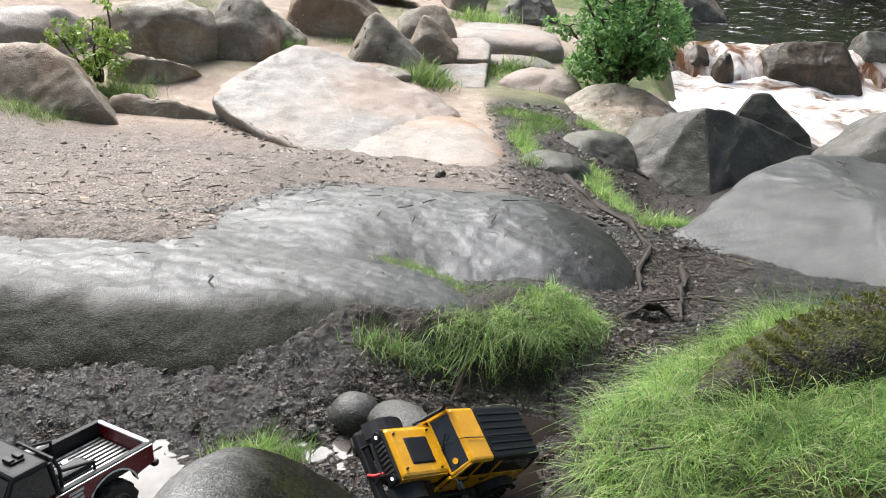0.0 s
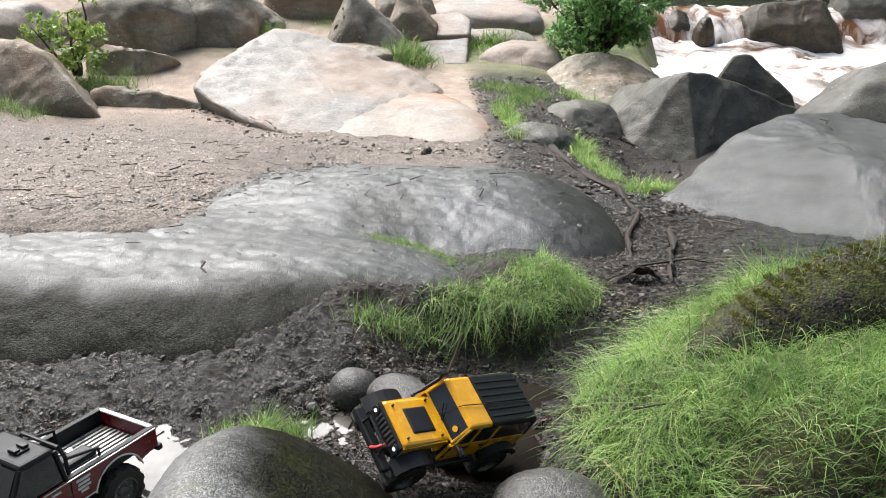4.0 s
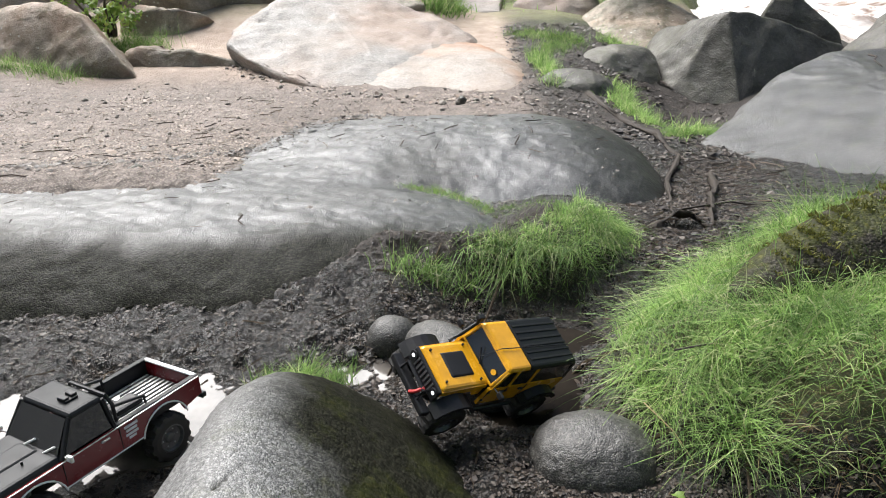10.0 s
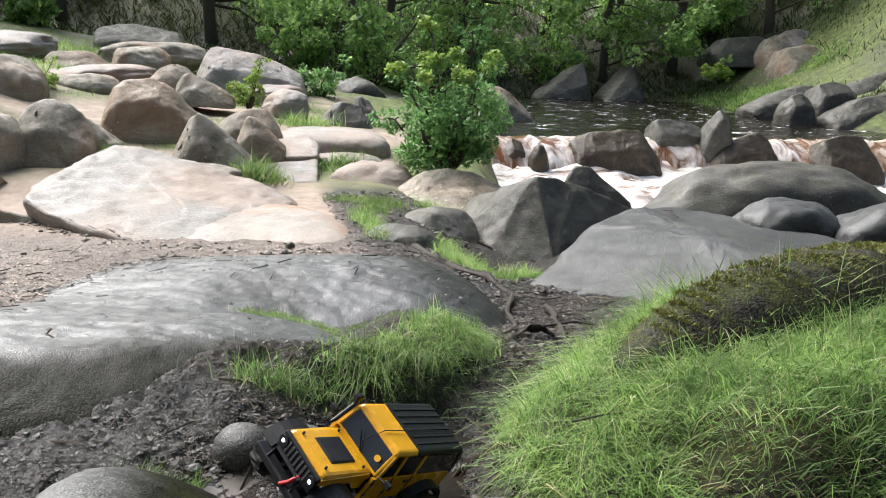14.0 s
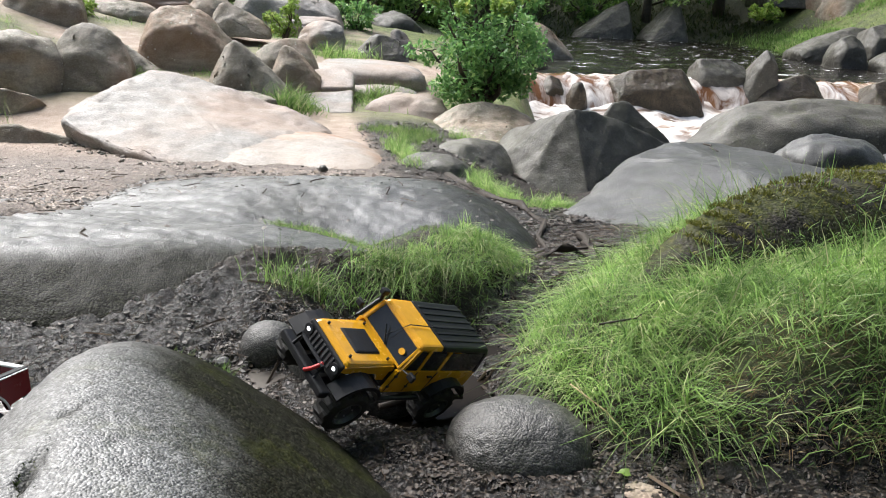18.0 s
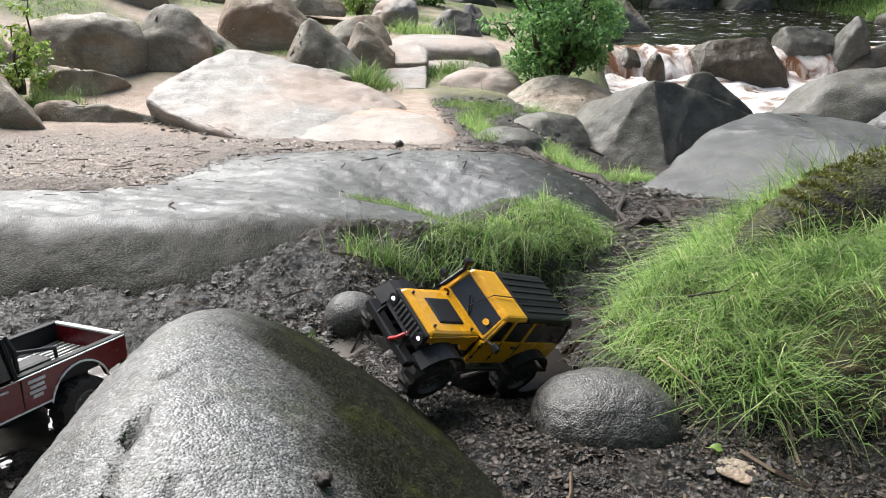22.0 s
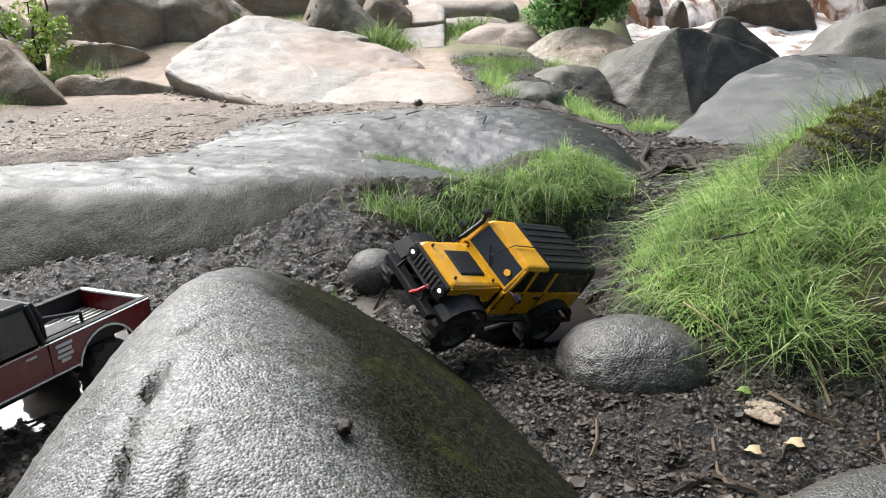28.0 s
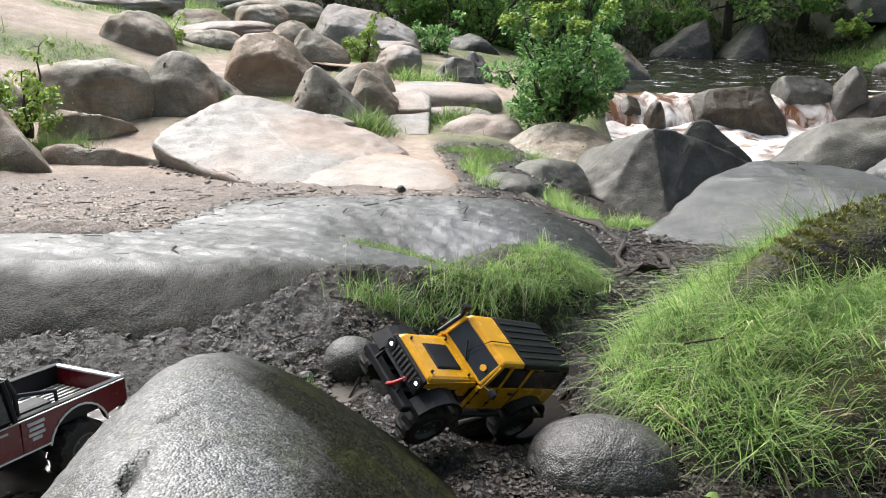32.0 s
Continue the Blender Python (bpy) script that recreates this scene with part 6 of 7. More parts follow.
    bm = bmesh.new()
    quad(bm, (-0.04, 0.084, belt + 0.004), (-0.04, -0.084, belt + 0.004), (-0.034, -0.074, 0.233), (-0.034, 0.074, 0.233))
    part("rear_window", bm, WINDOW, ob, "dark rear window")
    bm = bmesh.new()
    box(bm, (-0.03, -0.07, 0.10), (0.085, 0.07, 0.165), 0.01)
    part("interior", bm, BLACK_PLASTIC, ob)
    # load bed
    bm = bmesh.new()
    box(bm, (-0.278, -0.088, 0.118), (-0.046, 0.088, 0.124))
    bed = part("load_bed", bm, BLACK_PLASTIC, ob, "ribbed black load bed")
    for i in range(11):
        y = -0.075 + i * 0.015
        bm = bmesh.new()
        box(bm, (-0.272, y - 0.0035, 0.124), (-0.05, y + 0.0035, 0.1275), 0.001)
        part("rib", bm, CHROME, bed, "worn grey rib")
    for lo, hi in (((-0.278, 0.084, 0.12), (-0.046, 0.091, 0.160)), ((-0.278, -0.091, 0.12), (-0.046, -0.084, 0.160)), ((-0.052, -0.09, 0.12), (-0.045, 0.09, 0.160))):
        bm = bmesh.new()
        box(bm, lo, hi)
        part("bed_wall", bm, BLACK_PLASTIC, bed)
    bm = bmesh.new()
    box(bm, (-0.287, -0.09, 0.115), (-0.277, 0.09, 0.161), 0.002)
    gate = part("tailgate", bm, RED, ob, "dark red tailgate")
    for s in (1, -1):
        bm = bmesh.new()
        box(bm, (-0.289, s * 0.08 - 0.007, 0.124), (-0.285, s * 0.08 + 0.007, 0.145), 0.001)
        part("tail_light", bm, TAIL, gate, "red tail light")
    for lo, hi in (((-0.288, 0.082, 0.160), (-0.044, 0.097, 0.1655)), ((-0.288, -0.097, 0.160), (-0.044, -0.082, 0.1655)), ((-0.288, -0.09, 0.160), (-0.276, 0.09, 0.1655))):
        bm = bmesh.new()
        box(bm, lo, hi, 0.002)
        part("bed_rail", bm, WHITE if lo[1] == -0.09 else BLACK_PAINT, bed, "bed rail with a pale edge")
    bm = bmesh.new()
    for s in (1, -1):
        tube(bm, [(-0.06, s * 0.075, 0.125), (-0.058, s * 0.074, 0.205), (-0.056, s * 0.06, 0.226)], 0.0045)
        tube(bm, [(-0.058, s * 0.074, 0.200), (-0.14, s * 0.075, 0.182), (-0.145, s * 0.075, 0.125)], 0.0042)
    tube(bm, [(-0.056, 0.06, 0.226), (-0.056, -0.06, 0.226)], 0.0045)
    part("roll_bar", bm, BLACK_PLASTIC, ob, "black tubular roll bar")
    bm = bmesh.new()
    box(bm, (-0.18, -0.03, 0.125), (-0.10, 0.02, 0.142), 0.008)
    part("cargo_roll", bm, BLACK_PLASTIC, bed)
    # front
    bm = bmesh.new()
    box(bm, (0.272, -0.093, 0.118), (0.282, 0.093, 0.158), 0.004)
    front = part("front_grille", bm, WHITE, ob, "white grille surround")
    for i in range(4):
        bm = bmesh.new()
        box(bm, (0.281, -0.06, 0.124 + i * 0.008), (0.2845, 0.06, 0.129 + i * 0.008), 0.001)
        part("grille_bar", bm, BLACK_PLASTIC, front)
    for s in (1, -1):
        bm = bmesh.new()
        bmesh.ops.create_uvsphere(bm, u_segments=14, v_segments=8, radius=0.012, matrix=Matrix.Translation((0.279, s * 0.076, 0.138)))
        part("headlight", bm, CHROME, front, "round headlight")
    bm = bmesh.new()
    box(bm, (0.278, -0.1, 0.1), (0.294, 0.1, 0.117), 0.005)
    part("front_bumper", bm, WHITE, ob, "white front bumper")
    bm = bmesh.new()
    box(bm, (-0.302, -0.098, 0.095), (-0.286, 0.098, 0.111), 0.004)
    part("rear_bumper", bm, BLACK_PLASTIC, ob, "black rear bumper")
    return ob


def wagon(label):
    ob = tagged(new("model_off_roader"), label, "model truck")
    running_gear(ob, 0.31, 0.17, 0.060, 0.046)
    fx, bx, low, belt = 0.155, -0.155, 0.10, 0.172
    side_line = [(-0.235, 0.105), (-0.235, belt), (0.062, belt), (0.062, low), (bx + 0.075, low), (bx + 0.06, 0.128), (bx + 0.035, 0.142), (bx - 0.035, 0.142), (bx - 0.06, 0.128)]
    for s in (1, -1):
        bm = bmesh.new()
        slab_xz(bm, side_line, s * 0.082, s * 0.074, 0.02, 0.12)
        side = part("body_side", bm, YELLOW, ob, "yellow door and rear quarter panel")
        for x in (-0.082, -0.008, 0.056):
            bm = bmesh.new()
            box(bm, (x - 0.0009, s * 0.082 - 0.0008, low + 0.004), (x + 0.0009, s * 0.082 + 0.0008, belt))
            part("door_gap", bm, BLACK_PLASTIC, side)
        for x in (-0.072, 0.0):
            bm = bmesh.new()
            box(bm, (x, s * 0.083 - 0.003, 0.154), (x + 0.016, s * 0.083 + 0.003, 0.159), 0.001)
            part("door_handle", bm, BLACK_PLASTIC, side)
        for x in (-0.006, 0.058):
            for z in (0.122, 0.158):
                bm = bmesh.new()
                box(bm, (x - 0.005, s * 0.083 - 0.002, z - 0.003), (x + 0.003, s * 0.083 + 0.002, z + 0.003), 0.001)
                part("hinge", bm, BLACK_PLASTIC, side)
        bm = bmesh.new()
        slab_xz(bm, [(0.062, 0.125), (0.062, belt), (0.21, belt - 0.008), (0.212, 0.15), (0.2, 0.146), (0.1, 0.146), (0.085, 0.125)], s * 0.066, s * 0.06, 0.0)
        part("front_wing", bm, YELLOW, ob, "yellow front wing")
        for cx, r, a0, a1 in ((fx, 0.074, 158, 25), (bx, 0.074, 155, 25)):
            bm = bmesh.new()
            pts = arch(cx, 0.078, r, a0, a1, 9)
            lower = arch(cx, 0.074, r - 0.006, a1, a0, 9)
            slab_xz(bm, pts + lower, s * 0.066, s * 0.106, 0.0)
            part("wheel_arch", bm, BLACK_PLASTIC, ob, "wide black wheel arch flare")
        for x0, x1, x2, x3 in ((0.040, -0.004, -0.004, 0.026), (-0.012, -0.078, -0.078, -0.012), (-0.088, -0.228, -0.222, -0.088)):
            bm = bmesh.new()
            quad(bm, (x0, s * 0.080, belt + 0.004), (x1, s * 0.080, belt + 0.004), (x2, s * 0.0735, 0.232), (x3, s * 0.0735, 0.232), thick=0.0014)
            part("side_window", bm, WINDOW, ob, "dark side window")
        for a, b, mat in (((0.048, belt), (0.030, 0.238), YELLOW), ((-0.008, belt), (-0.008, 0.238), YELLOW), ((-0.083, belt), (-0.083, 0.238), YELLOW), ((-0.232, belt), (-0.228, 0.238), BLACK_PLASTIC)):
            bm = bmesh.new()
            slab_xz(bm, [(a[0] - 0.005, a[1]), (a[0] + 0.005, a[1]), (b[0] + 0.005, b[1]), (b[0] - 0.005, b[1])], s * 0.081, s * 0.0745, 0.09, belt)
            part("pillar", bm, mat, ob)
        bm = bmesh.new()
        tube(bm, [(0.075, s * 0.088, 0.086), (-0.075, s * 0.088, 0.086)], 0.006)
        part("rock_slider", bm, BLACK_PLASTIC, ob, "black tubular side step")
        bm = bmesh.new()
        tube(bm, [(0.05, s * 0.082, belt + 0.008), (0.052, s * 0.10, belt + 0.014)], 0.0022)
        box(bm, (0.047, s * 0.108 - 0.010, belt + 0.006), (0.056, s * 0.108 + 0.010, belt + 0.024), 0.003)
        part("wing_mirror", bm, BLACK_PLASTIC, ob, "black wing mirror")
        bm = bmesh.new()
        box(bm, (-0.243, s * 0.07 - 0.007, 0.135), (-0.236, s * 0.07 + 0.007, 0.158), 0.002)
        part("tail_light", bm, TAIL, ob, "small red tail light")
    bm = bmesh.new()
    box(bm, (0.046, -0.068, 0.15), (0.213, 0.068, belt + 0.004), 0.008, (0.01, 0, 0.006))
    hood = part("bonnet", bm, YELLOW, ob, "yellow bonnet")
    bm = bmesh.new()
    box(bm, (0.085, -0.036, belt + 0.003), (0.165, 0.036, belt + 0.008), 0.002, (0.008, 0.004, 0.004))
    part("bonnet_vent", bm, BLACK_PLASTIC, hood, "black louvred bonnet panel")
    for x, y in ((0.19, 0.045), (0.19, -0.045), (0.075, 0.05), (0.075, -0.05)):
        bm = bmesh.new()
        tube(bm, [(x, y, belt), (x, y, belt + 0.010)], 0.003)
        part("body_post", bm, BLACK_PLASTIC, hood)
    bm = bmesh.new()
    quad(bm, (0.050, 0.068, belt + 0.006), (0.050, -0.068, belt + 0.006), (0.032, -0.064, 0.236), (0.032, 0.064, 0.236))
    screen = part("windscreen", bm, WINDOW, ob, "shiny windscreen")
    for a, b in (((0.052, -0.072, belt + 0.003), (0.052, 0.072, belt + 0.003)), ((0.032, -0.068, 0.238), (0.032, 0.068, 0.238)), ((0.052, -0.072, belt + 0.003), (0.032, -0.068, 0.238)), ((0.052, 0.072, belt + 0.003), (0.032, 0.068, 0.238))):
        bm = bmesh.new()
        tube(bm, [a, b], 0.004, 6)
        part("screen_frame", bm, YELLOW, screen, "yellow windscreen frame")
    bm = bmesh.new()
    tube(bm, [(0.055, 0.01, belt + 0.008), (0.052, -0.02, 0.215)], 0.002, 6)
    part("wiper", bm, BLACK_PLASTIC, screen)
    bm = bmesh.new()
    bmesh.ops.create_cone(bm, segments=14, radius1=0.008, radius2=0.008, depth=0.002, cap_ends=True, matrix=pose(0.050, 0.05, 0.206, 0, 62, 0))
    part("sticker", bm, YELLOW, screen, "small yellow round sticker")
    bm = bmesh.new()
    box(bm, (-0.05, -0.076, 0.236), (0.034, 0.076, 0.250), 0.006, (0.006, 0, 0.006))
    roof = part("front_roof", bm, YELLOW, ob, "yellow front roof panel")
    bm = bmesh.new()
    box(bm, (-0.236, -0.077, 0.236), (-0.05, 0.077, 0.251), 0.006, (0, 0.006, 0.006))
    top = part("hard_top", bm, BLACK_PAINT, ob, "black hard top")
    for i in range(6):
        y = -0.05 + i * 0.02
        bm = bmesh.new()
        box(bm, (-0.228, y - 0.003, 0.2505), (-0.056, y + 0.003, 0.2535), 0.001)
        part("roof_rib", bm, BLACK_PLASTIC, top)
    bm = bmesh.new()
    tube(bm, [(0.06, 0.0, belt + 0.03), (0.03, 0.012, 0.254), (-0.09, 0.018, 0.257), (-0.23, 0.022, 0.255)], 0.0014, 6)
    part("antenna_wire", bm, BLACK_PLASTIC, ob)
    bm = bmesh.new()
    quad(bm, (-0.237, 0.062, belt + 0.006), (-0.237, -0.062, belt + 0.006), (-0.232, -0.06, 0.232), (-0.232, 0.06, 0.232))
    part("rear_window", bm, WINDOW, ob, "dark rear window")
    bm = bmesh.new()
    box(bm, (-0.238, -0.08, 0.1), (-0.23, 0.08, belt + 0.003), 0.002)
    part("tailgate", bm, YELLOW, ob, "yellow tailgate")
    bm = bmesh.new()
    box(bm, (-0.22, -0.068, 0.1), (0.055, 0.068, 0.168), 0.006)
    part("interior", bm, BLACK_PLASTIC, ob)
    bm = bmesh.new()
    tube(bm, [(0.10, -0.072, 0.165), (0.068, -0.079, 0.18), (0.042, -0.079, 0.235), (0.046, -0.079, 0.258)], 0.005)
    box(bm, (0.036, -0.086, 0.252), (0.058, -0.072, 0.268), 0.003)
    part("snorkel", bm, BLACK_PLASTIC, ob, "black snorkel")
    # front
    bm = bmesh.new()
    box(bm, (0.208, -0.066, 0.118), (0.217, 0.066, belt - 0.004), 0.004)
    front = part("front_grille", bm, BLACK_PLASTIC, ob, "black slotted grille")
    for i in range(7):
        y = -0.036 + i * 0.012
        bm = bmesh.new()
        box(bm, (0.2165, y - 0.003, 0.128), (0.219, y + 0.003, 0.160), 0.001)
        part("grille_slot", bm, RIM, front)
    for s in (1, -1):
        bm = bmesh.new()
        bmesh.ops.create_cone(bm, segments=18, radius1=0.0135, radius2=0.0125, depth=0.006, cap_ends=True, matrix=pose(0.218, s * 0.053, 0.146, 0, 90, 0))
        light = part("headlight", bm, BLACK_PLASTIC, front, "round headlight")
        bm = bmesh.new()
        bmesh.ops.create_icosphere(bm, subdivisions=2, radius=0.005, matrix=Matrix.Translation((0.2195, s * 0.053, 0.146)))
        part("lens", bm, LAMP, light, "lit white lens")
        bm = bmesh.new()
        bmesh.ops.create_icosphere(bm, subdivisions=2, radius=0.004, matrix=Matrix.Translation((0.243, s * 0.06, 0.104)))
        part("fog_lamp", bm, LAMP, ob, "lit white fog lamp")
    bm = bmesh.new()
    box(bm, (0.222, -0.085, 0.088), (0.248, 0.085, 0.108), 0.004)
    bumper = part("front_bumper", bm, BLACK_PLASTIC, ob, "black winch bumper")
    bm = bmesh.new()
    tube(bm, [(0.243, -0.045, 0.106), (0.238, -0.042, 0.138), (0.238, 0.042, 0.138), (0.243, 0.045, 0.106)], 0.0045)
    part("bull_bar", bm, BLACK_PLASTIC, bumper)
    bm = bmesh.new()
    tube(bm, [(0.25, 0.02, 0.1), (0.247, 0.03, 0.118), (0.236, 0.036, 0.142)], 0.0045)
    part("tow_strap", bm, STRAP, bumper, "red tow strap")
    bm = bmesh.new()
    box(bm, (-0.262, -0.08, 0.088), (-0.238, 0.08, 0.106), 0.004)
    part("rear_bumper", bm, BLACK_PLASTIC, ob, "black rear bumper")
    return ob


red_truck = pickup("muddy dark red and black model pickup parked in the puddle")
red_truck.matrix_world = pose(-0.918, 1.511, 0.009, 3.5, -4.1, 240) @ Matrix.Diagonal((1.09, 1.09, 1.09, 1))
yellow_truck = wagon("yellow and black model off-roader tilted in the muddy hollow")
yellow_truck.matrix_world = pose(0.022, 1.799, 0.058, -30.6, -19.4, -140.0) @ Matrix.Diagonal((1.025, 1.06, 0.92, 1))

# ---- litter, twigs, pebbles, roots ----
def litter_material(name, *tones, rough=0.6, spec=0.25):
    m, nt, b = material(name)
    pick = nt.nodes.new("ShaderNodeNewGeometry").outputs["Random Per Island"]
    put(nt, ramp_node(nt, pick, *[(i / (len(tones) - 1), t) for i, t in enumerate(tones)]), b.inputs["Base Color"])
    b.inputs["Roughness"].default_value = rough
    b.inputs["Specular IOR Level"].default_value = spec
    return m


LITTER_DRY = litter_material("dry leaf litter", (0.07, 0.05, 0.038), (0.20, 0.15, 0.115), (0.34, 0.27, 0.215), (0.42, 0.36, 0.31), (0.11, 0.085, 0.066))
LITTER_WET = litter_material("wet leaf litter", (0.006, 0.005, 0.004), (0.022, 0.016, 0.012), (0.06, 0.046, 0.035), (0.085, 0.07, 0.057), (0.016, 0.013, 0.010), rough=0.45, spec=0.22)
PEBBLE = litter_material("pebbles", (0.05, 0.044, 0.036), (0.16, 0.14, 0.12), (0.30, 0.27, 0.23), (0.08, 0.07, 0.06))
FIBRES = litter_material("wet plant fibres", (0.012, 0.009, 0.006), (0.035, 0.025, 0.018), (0.085, 0.062, 0.045), (0.11, 0.088, 0.07), (0.02, 0.015, 0.011), rough=0.4, spec=0.3)
TWIGS = litter_material("twigs", (0.018, 0.013, 0.009), (0.05, 0.034, 0.022), (0.11, 0.078, 0.05), (0.022, 0.018, 0.014))


def flakes(name, label, xy, zfn, size, mat, category="leaf litter"):
    """Bits of leaf and bark lying at all angles: bent five-sided flakes."""
    n = len(xy)
    z = zfn(xy[:, 0], xy[:, 1])
    a = rng.uniform(0, math.tau, n)
    tx, ty = rng.normal(0, 0.22, n), rng.normal(0, 0.22, n)
    s = size * rng.lognormal(0, 0.42, n)
    asp = rng.uniform(0.3, 0.9, n)
    out = np.zeros((n, 5, 3))
    for k, (u, v, c) in enumerate(((-1, -0.3, 0), (-0.2, -1, 0.15), (1, -0.2, 0.05), (0.4, 0.9, 0.2), (-0.6, 0.7, -0.05))):
        px, py = u * s * np.cos(a) - v * s * asp * np.sin(a), u * s * np.sin(a) + v * s * asp * np.cos(a)
        out[:, k] = np.column_stack([xy[:, 0] + px, xy[:, 1] + py, z + 0.25 * s + px * tx + py * ty + c * s])
    ob = new(name, mesh_of(name, out.reshape(-1, 3).tolist(), (np.arange(n)[:, None] * 5 + np.arange(5)).tolist(), mat, False))
    return tagged(ob, label, category, kind="stuff")


def sticks(name, label, xy, zfn, length, mat):
    """Thin bent twigs lying on a surface."""
    n = len(xy)
    a = rng.uniform(0, math.tau, n)
    L = length * rng.lognormal(0, 0.45, n)
    W = np.clip(L * 0.035, 0.001, 0.004)
    out = np.zeros((n, 9, 3))
    for k, t in enumerate((-0.5, 0.05, 0.5)):
        bend = rng.normal(0, 0.06, n) * L
        px = xy[:, 0] + t * L * np.cos(a) - bend * np.sin(a)
        py = xy[:, 1] + t * L * np.sin(a) + bend * np.cos(a)
        pz = zfn(px, py) + W * 0.6 + rng.uniform(0, 0.03, n) * L
        for j, (u, v) in enumerate(((-1, 0), (1, 0), (0, 1.2))):
            out[:, 3 * k + j] = np.column_stack([px - u * W * np.sin(a), py + u * W * np.cos(a), pz + v * W])
    f = []
    for k in (0, 3):
        f += [[k, k + 1, k + 4, k + 3], [k + 1, k + 2, k + 5, k + 4], [k + 2, k, k + 3, k + 5]]
    faces = ((np.arange(n) * 9)[:, None, None] + np.array(f)).reshape(-1, 4).tolist()
    ob = new(name, mesh_of(name, out.reshape(-1, 3).tolist(), faces, mat, False))
    return tagged(ob, label, "twigs", kind="stuff")


def pebbles(name, label, xy, zfn, size, mat):
    d, tris = ball(2)
    n, m = len(xy), len(d)
    s = size * rng.lognormal(0, 0.5, n)
    sc = rng.uniform(0.6, 1.2, (n, 3)) * np.array([1, 1, 0.7])
    jig = 1 + 0.15 * rng.normal(size=(n, m))
    z = zfn(xy[:, 0], xy[:, 1])
    v = d[None] * sc[:, None] * jig[:, :, None] * s[:, None, None] + np.column_stack([xy, z + 0.15 * s])[:, None]
    faces = ((np.arange(n) * m)[:, None, None] + np.array(tris)[None]).reshape(-1, 3).tolist()
    ob = new(name, mesh_of(name, v.reshape(-1, 3).tolist(), faces, mat))
    return tagged(ob, label, "pebbles", kind="stuff")


def path_density(x, y):
    return S(3.3, 3.7, y) * (1 - S(5.6, 6.6, y)) * (1 - S(0.3, 0.8, x)) * (0.35 + 0.65 * S(-0.2, 0.3, fractal(x * 2.2, y * 2.2, 0, 3, 111)))


def mud_density(x, y):
    clear = 1 - S(0.3, 0.6, mound(x, y))
    return clear * (0.35 + 0.65 * S(-0.2, 0.3, fractal(x * 3, y * 3, 0, 3, 121)))


xy = sample((-3.4, 3.3, 0.8, 6.6), 30000, path_density)
flakes("leaf_litter", "pale brown leaf and bark litter on the path", xy, ground_z, 0.0048, LITTER_DRY)
xy = sample((-3.4, 3.4, 0.6, 6.4), 450, path_density)
sticks("twig_litter", "dark twigs scattered over the path", xy, ground_z, 0.05, TWIGS)
xy = sample((-3.2, 3.4, 0.6, 6.4), 900, path_density)
pebbles("pebble_scatter", "small grey pebbles on the path", xy, ground_z, 0.006, PEBBLE)
edge_line = [(-1.95, 7.05), (-1.55, 6.6), (-1.1, 6.15), (-0.55, 5.9), (0.1, 5.7), (0.5, 5.75)]
xy = sample((-2.2, 5.4, 0.8, 7.4), 80, band(edge_line, 0.09))
pebbles("pebble_scatter", "broken stones along the pale slab's foot", xy, ground_z, 0.014, PEBBLE)
xy = sample((-2.2, 5.4, 0.8, 7.4), 500, band(edge_line, 0.13))
flakes("leaf_litter", "dark and pale litter along the pale slab's foot", xy, ground_z, 0.011, LITTER_DRY)
slab_edge = [(-3.3, 3.55), (-1.9, 3.72), (-1.5, 3.85), (-1.0, 4.2), (-0.6, 4.7), (-0.2, 5.05), (0.4, 5.15)]
xy = sample((-3.4, 3.2, 0.8, 5.6), 1500, band(slab_edge, 0.07))
flakes("leaf_litter", "dark leaf litter washed along the slab's upper edge", xy, slab_z, 0.010, LITTER_WET)
xy = sample((-1.7, 0.9, 1.1, 2.75), 42000, mud_density)
flakes("leaf_litter", "dark wet litter trodden into the mud", xy, ground_z, 0.0038, LITTER_WET)
xy = sample((-0.1, 0.85, 1.6, 1.8), 22000, mud_density)
flakes("leaf_litter", "brown litter in the mud by the grass", xy, ground_z, 0.0036, LITTER_WET)
xy = sample((0.7, 2.6, 2.2, 4.7), 5000, lambda x, y: band([(0.85, 2.7), (1.15, 3.5), (1.5, 4.3)], 0.3)(x, y))
flakes("leaf_litter", "brown litter in the gully", xy, ground_z, 0.0062, LITTER_WET)
xy = sample((-1.7, 0.9, 1.3, 2.9), 24000, mud_density)
sticks("leaf_fibres", "dark brown shreds of stalk and leaf in the mud", xy, ground_z, 0.013, FIBRES)
xy = sample((0.6, 2.5, 2.2, 4.7), 9000, lambda x, y: band([(0.85, 2.7), (1.15, 3.5), (1.5, 4.3)], 0.3)(x, y))
sticks("leaf_fibres", "brown shreds of stalk and leaf in the gully", xy, ground_z, 0.018, FIBRES)
xy = sample((-1.7, 0.9, 1.3, 2.7), 650, mud_density)
sticks("twig_litter", "dark wet twigs in the mud", xy, ground_z, 0.034, TWIGS)
xy = sample((-1.6, 1.0, 1.2, 2.5), 70, mud_density)
sticks("twig_litter", "longer dark sticks lying in the mud", xy, ground_z, 0.085, TWIGS)
xy = sample((0.55, 4.5, 2.3, 8.6), 7000, lambda x, y: 0.3 + 0.7 * S(-0.1, 0.3, fractal(x * 3, y * 3, 0, 3, 171)))
flakes("leaf_litter", "brown litter and earth between the gully rocks", xy, ground_z, 0.013, LITTER_WET)
xy = sample((0.6, 2.6, 2.2, 4.7), 170, lambda x, y: band([(0.85, 2.7), (1.15, 3.5), (1.6, 4.2)], 0.3)(x, y))
sticks("twig_litter", "wet twigs in the gully", xy, ground_z, 0.05, TWIGS)
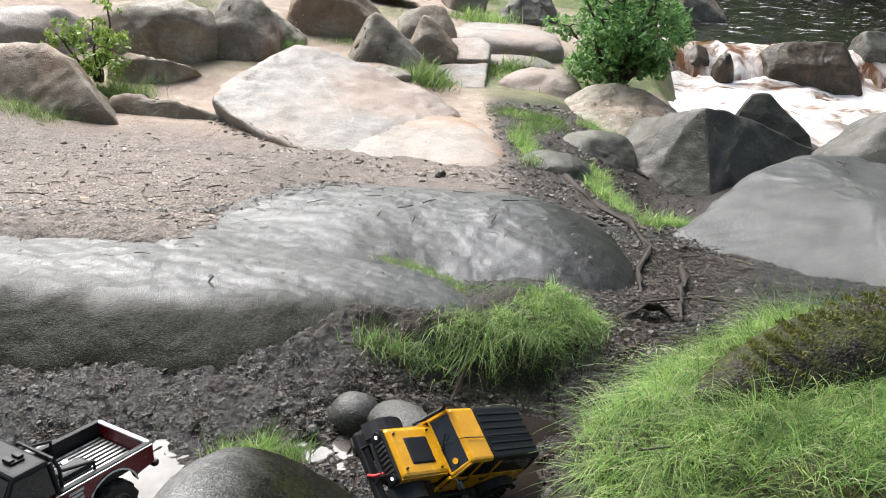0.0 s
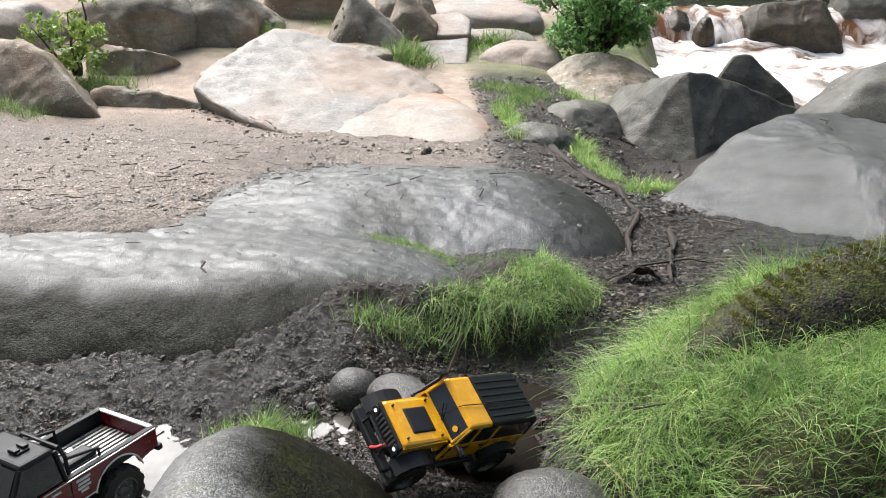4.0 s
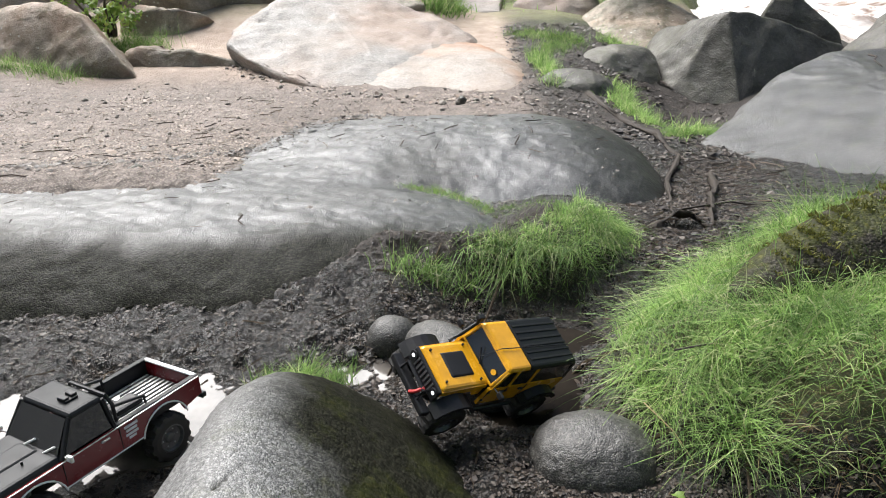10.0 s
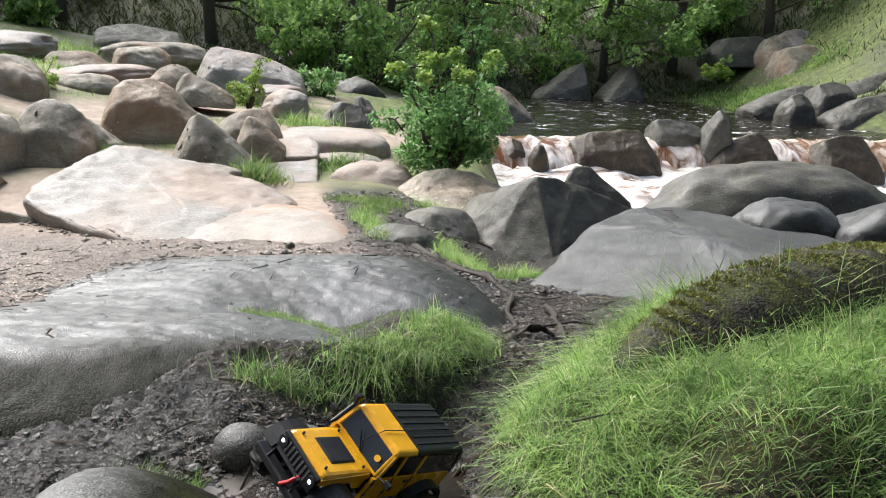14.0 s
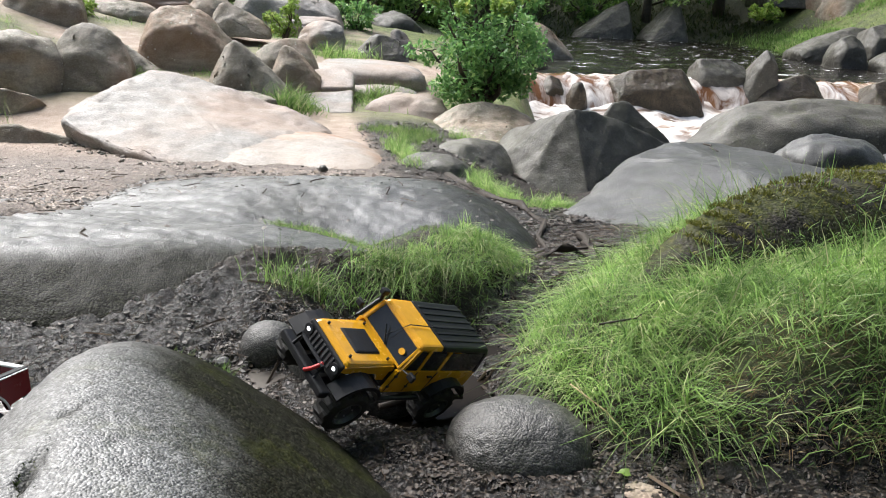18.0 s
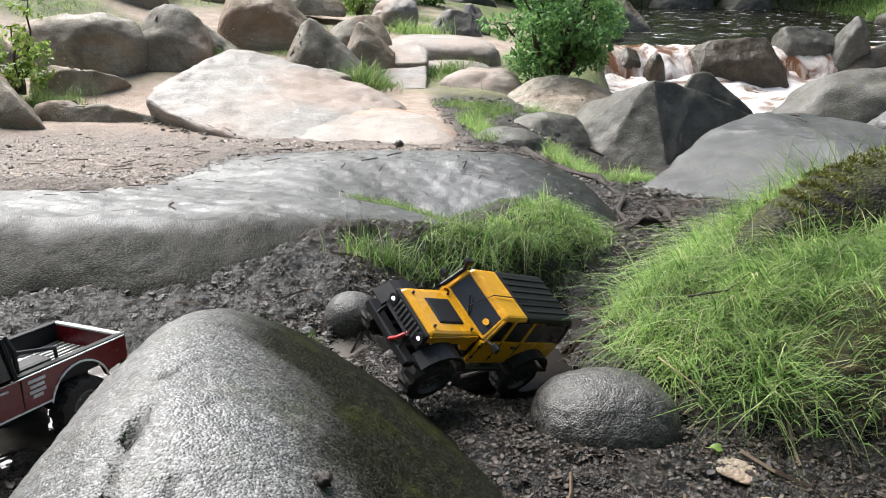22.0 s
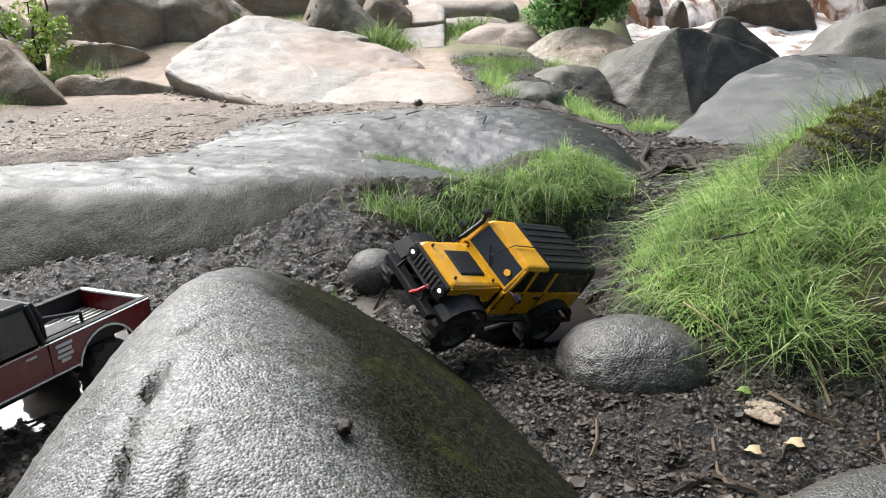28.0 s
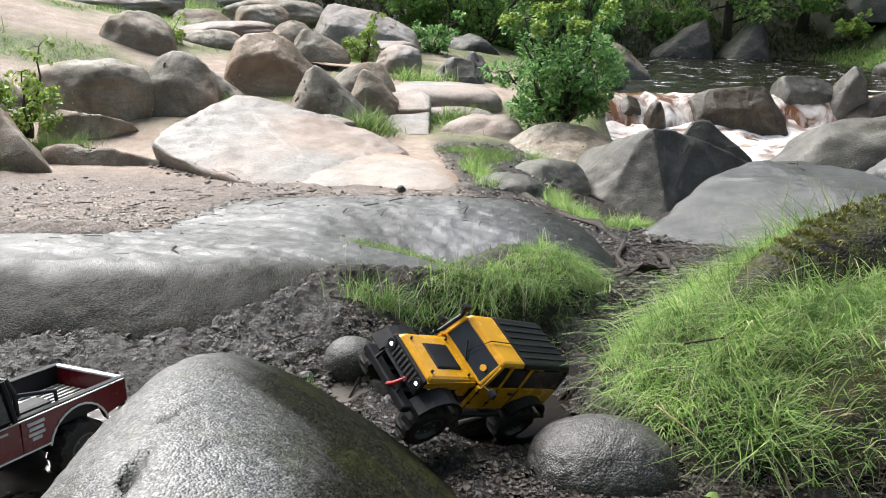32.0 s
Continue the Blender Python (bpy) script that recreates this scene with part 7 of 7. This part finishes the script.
xy = sample((-2.2, 2.6, 0.9, 4.5), 150, lambda x, y: 0.15 + S(3.6, 4.2, y))
sticks("twig_litter", "short dark twigs lying on the slab", xy, slab_z, 0.05, TWIGS)
xy = sample((-2.2, 2.5, 0.9, 4.5), 850, lambda x, y: 0.3 + S(3.4, 4.2, y))
flakes("leaf_litter", "small dark bits of bark on the slab", xy, slab_z, 0.0065, LITTER_WET)

def on_ground(*pts):
    return [(x, y, float(ground_z(x, y)) + dz) for x, y, dz in pts]


for label, pts, r0, r1 in [
    ("dark tree root lying along the gully", on_ground((1.45, 4.2, -0.01), (1.40, 3.98, 0.03), (1.36, 3.8, 0.02), (1.27, 3.6, 0.035), (1.22, 3.4, 0.02), (1.14, 3.2, 0.025), (1.09, 3.02, -0.01)), 0.022, 0.014),
    ("root arching over a dark hole in the mud", on_ground((0.83, 2.95, -0.02), (0.87, 3.04, 0.035), (0.95, 3.10, 0.05), (1.03, 3.09, 0.03), (1.08, 3.02, -0.02)), 0.020, 0.014),
    ("thick bark-covered root rim along the slab's edge", on_ground((1.04, 6.1, -0.02), (1.14, 5.6, 0.0), (1.19, 5.3, -0.005), (1.33, 4.92, 0.01), (1.35, 4.65, 0.0), (1.42, 4.42, -0.03)), 0.026, 0.016),
    ("thin root beside the worn slab", on_ground((1.36, 4.5, 0.01), (1.25, 4.2, 0.02), (1.16, 3.98, 0.02), (1.10, 3.7, 0.02), (1.06, 3.5, -0.01)), 0.016, 0.010),
    ("dark stick lying in the wet gully", [(1.02, 3.3, -0.1), (1.3, 3.42, -0.12), (1.6, 3.5, -0.2)], 0.006, 0.004),
    ("dark curled twig lying on the flat slab", [(3.05, 5.85, -0.085), (3.06, 5.75, -0.075), (3.0, 5.66, -0.075), (2.98, 5.5, -0.075)], 0.008, 0.005),
    ("broken stick on the muddy water", [(0.08, 1.83, -0.01), (0.19, 1.86, 0.0), (0.30, 1.88, -0.02)], 0.009, 0.007),
    ("dead stick lying in the grass", [(0.58, 1.72, 0.24), (0.68, 1.74, 0.245), (0.76, 1.79, 0.27)], 0.0026, 0.002),
    ("pale dry stalk beside the round stone", [(0.50, 1.66, 0.12), (0.56, 1.58, 0.09), (0.60, 1.50, 0.05)], 0.0018, 0.0012),
]:
    bm = bmesh.new()
    limb(bm, pts, r0, r1, 7)
    bmesh.ops.subdivide_edges(bm, edges=bm.edges, cuts=2)
    for v in bm.verts:
        v.co += noise.noise_vector(v.co * 30) * r0 * (1.2 if "root" in label else 0.35)
    ob = new("root" if "root" in label else "stick", from_bm("root", bm, STRAW if "pale" in label else ROOT if "root" in label else TWIG, True))
    tagged(ob, label, "root" if "root" in label else "stick")
for label, at, r, mat in [
    ("small brown pine cone on the boulder", (-0.206, 0.893, float(boulder_z(np.array([[-0.206, 0.893]]))[0])), 0.012, TWIG),
    ("dark stone at the slab's edge", (-1.50, 3.62, 0.02), 0.035, ROCK_DARK),
    ("dark pebble on the path's edge", (0.09, 5.25, -0.17), 0.035, ROCK_DARK),
    ("pale flat stone in the mud", (0.55, 1.34, 0.04), 0.045, ROCK_TAN),
    ("dark clod beside the puddle", (-0.30, 2.03, 0.03), 0.02, ROCK_STONE),
    ("mossy clod beside the puddle", (-0.80, 1.72, 0.02), 0.04, ROCK_MOSS),
]:
    rock(label, at, (r, r * 0.85, r * (0.13 if "flat" in label else 0.7)), mat, random.uniform(0, 90), sub=3, lump=0.55 if "cone" in label else 0.25, freq=4.0 if "cone" in label else 1.3, facets=4, name="pine_cone" if "cone" in label else "stone", category="pine cone" if "cone" in label else "stone")
for label, x, y, r, mat in [("yellow-green fallen leaf on the mud", 0.53, 1.40, 0.018, LEAF_YOUNG), ("pale curled leaf on the mud", 0.98, 1.22, 0.035, STRAW), ("crumpled straw-coloured leaf trodden into the mud", 0.47, 1.22, 0.018, STRAW), ("yellowed leaf beside the low stone", 0.55, 1.23, 0.02, STRAW)]:
    z = float(ground_z(x, y)) + 0.012
    bm = bmesh.new()
    rim = [bm.verts.new((x + r * math.cos(a) * (1.0 if k % 2 else 0.75), y + 0.7 * r * math.sin(a) * (1.0 if k % 2 else 0.8), z + 0.25 * r * math.sin(2 * a))) for k, a in enumerate(i / 12 * math.tau for i in range(12))]
    mid = bm.verts.new((x, y, z - 0.1 * r))
    for k in range(12):
        bm.faces.new((mid, rim[k], rim[(k + 1) % 12]))
    tagged(new("leaf", from_bm("leaf", bm, mat, True)), label, "leaf")
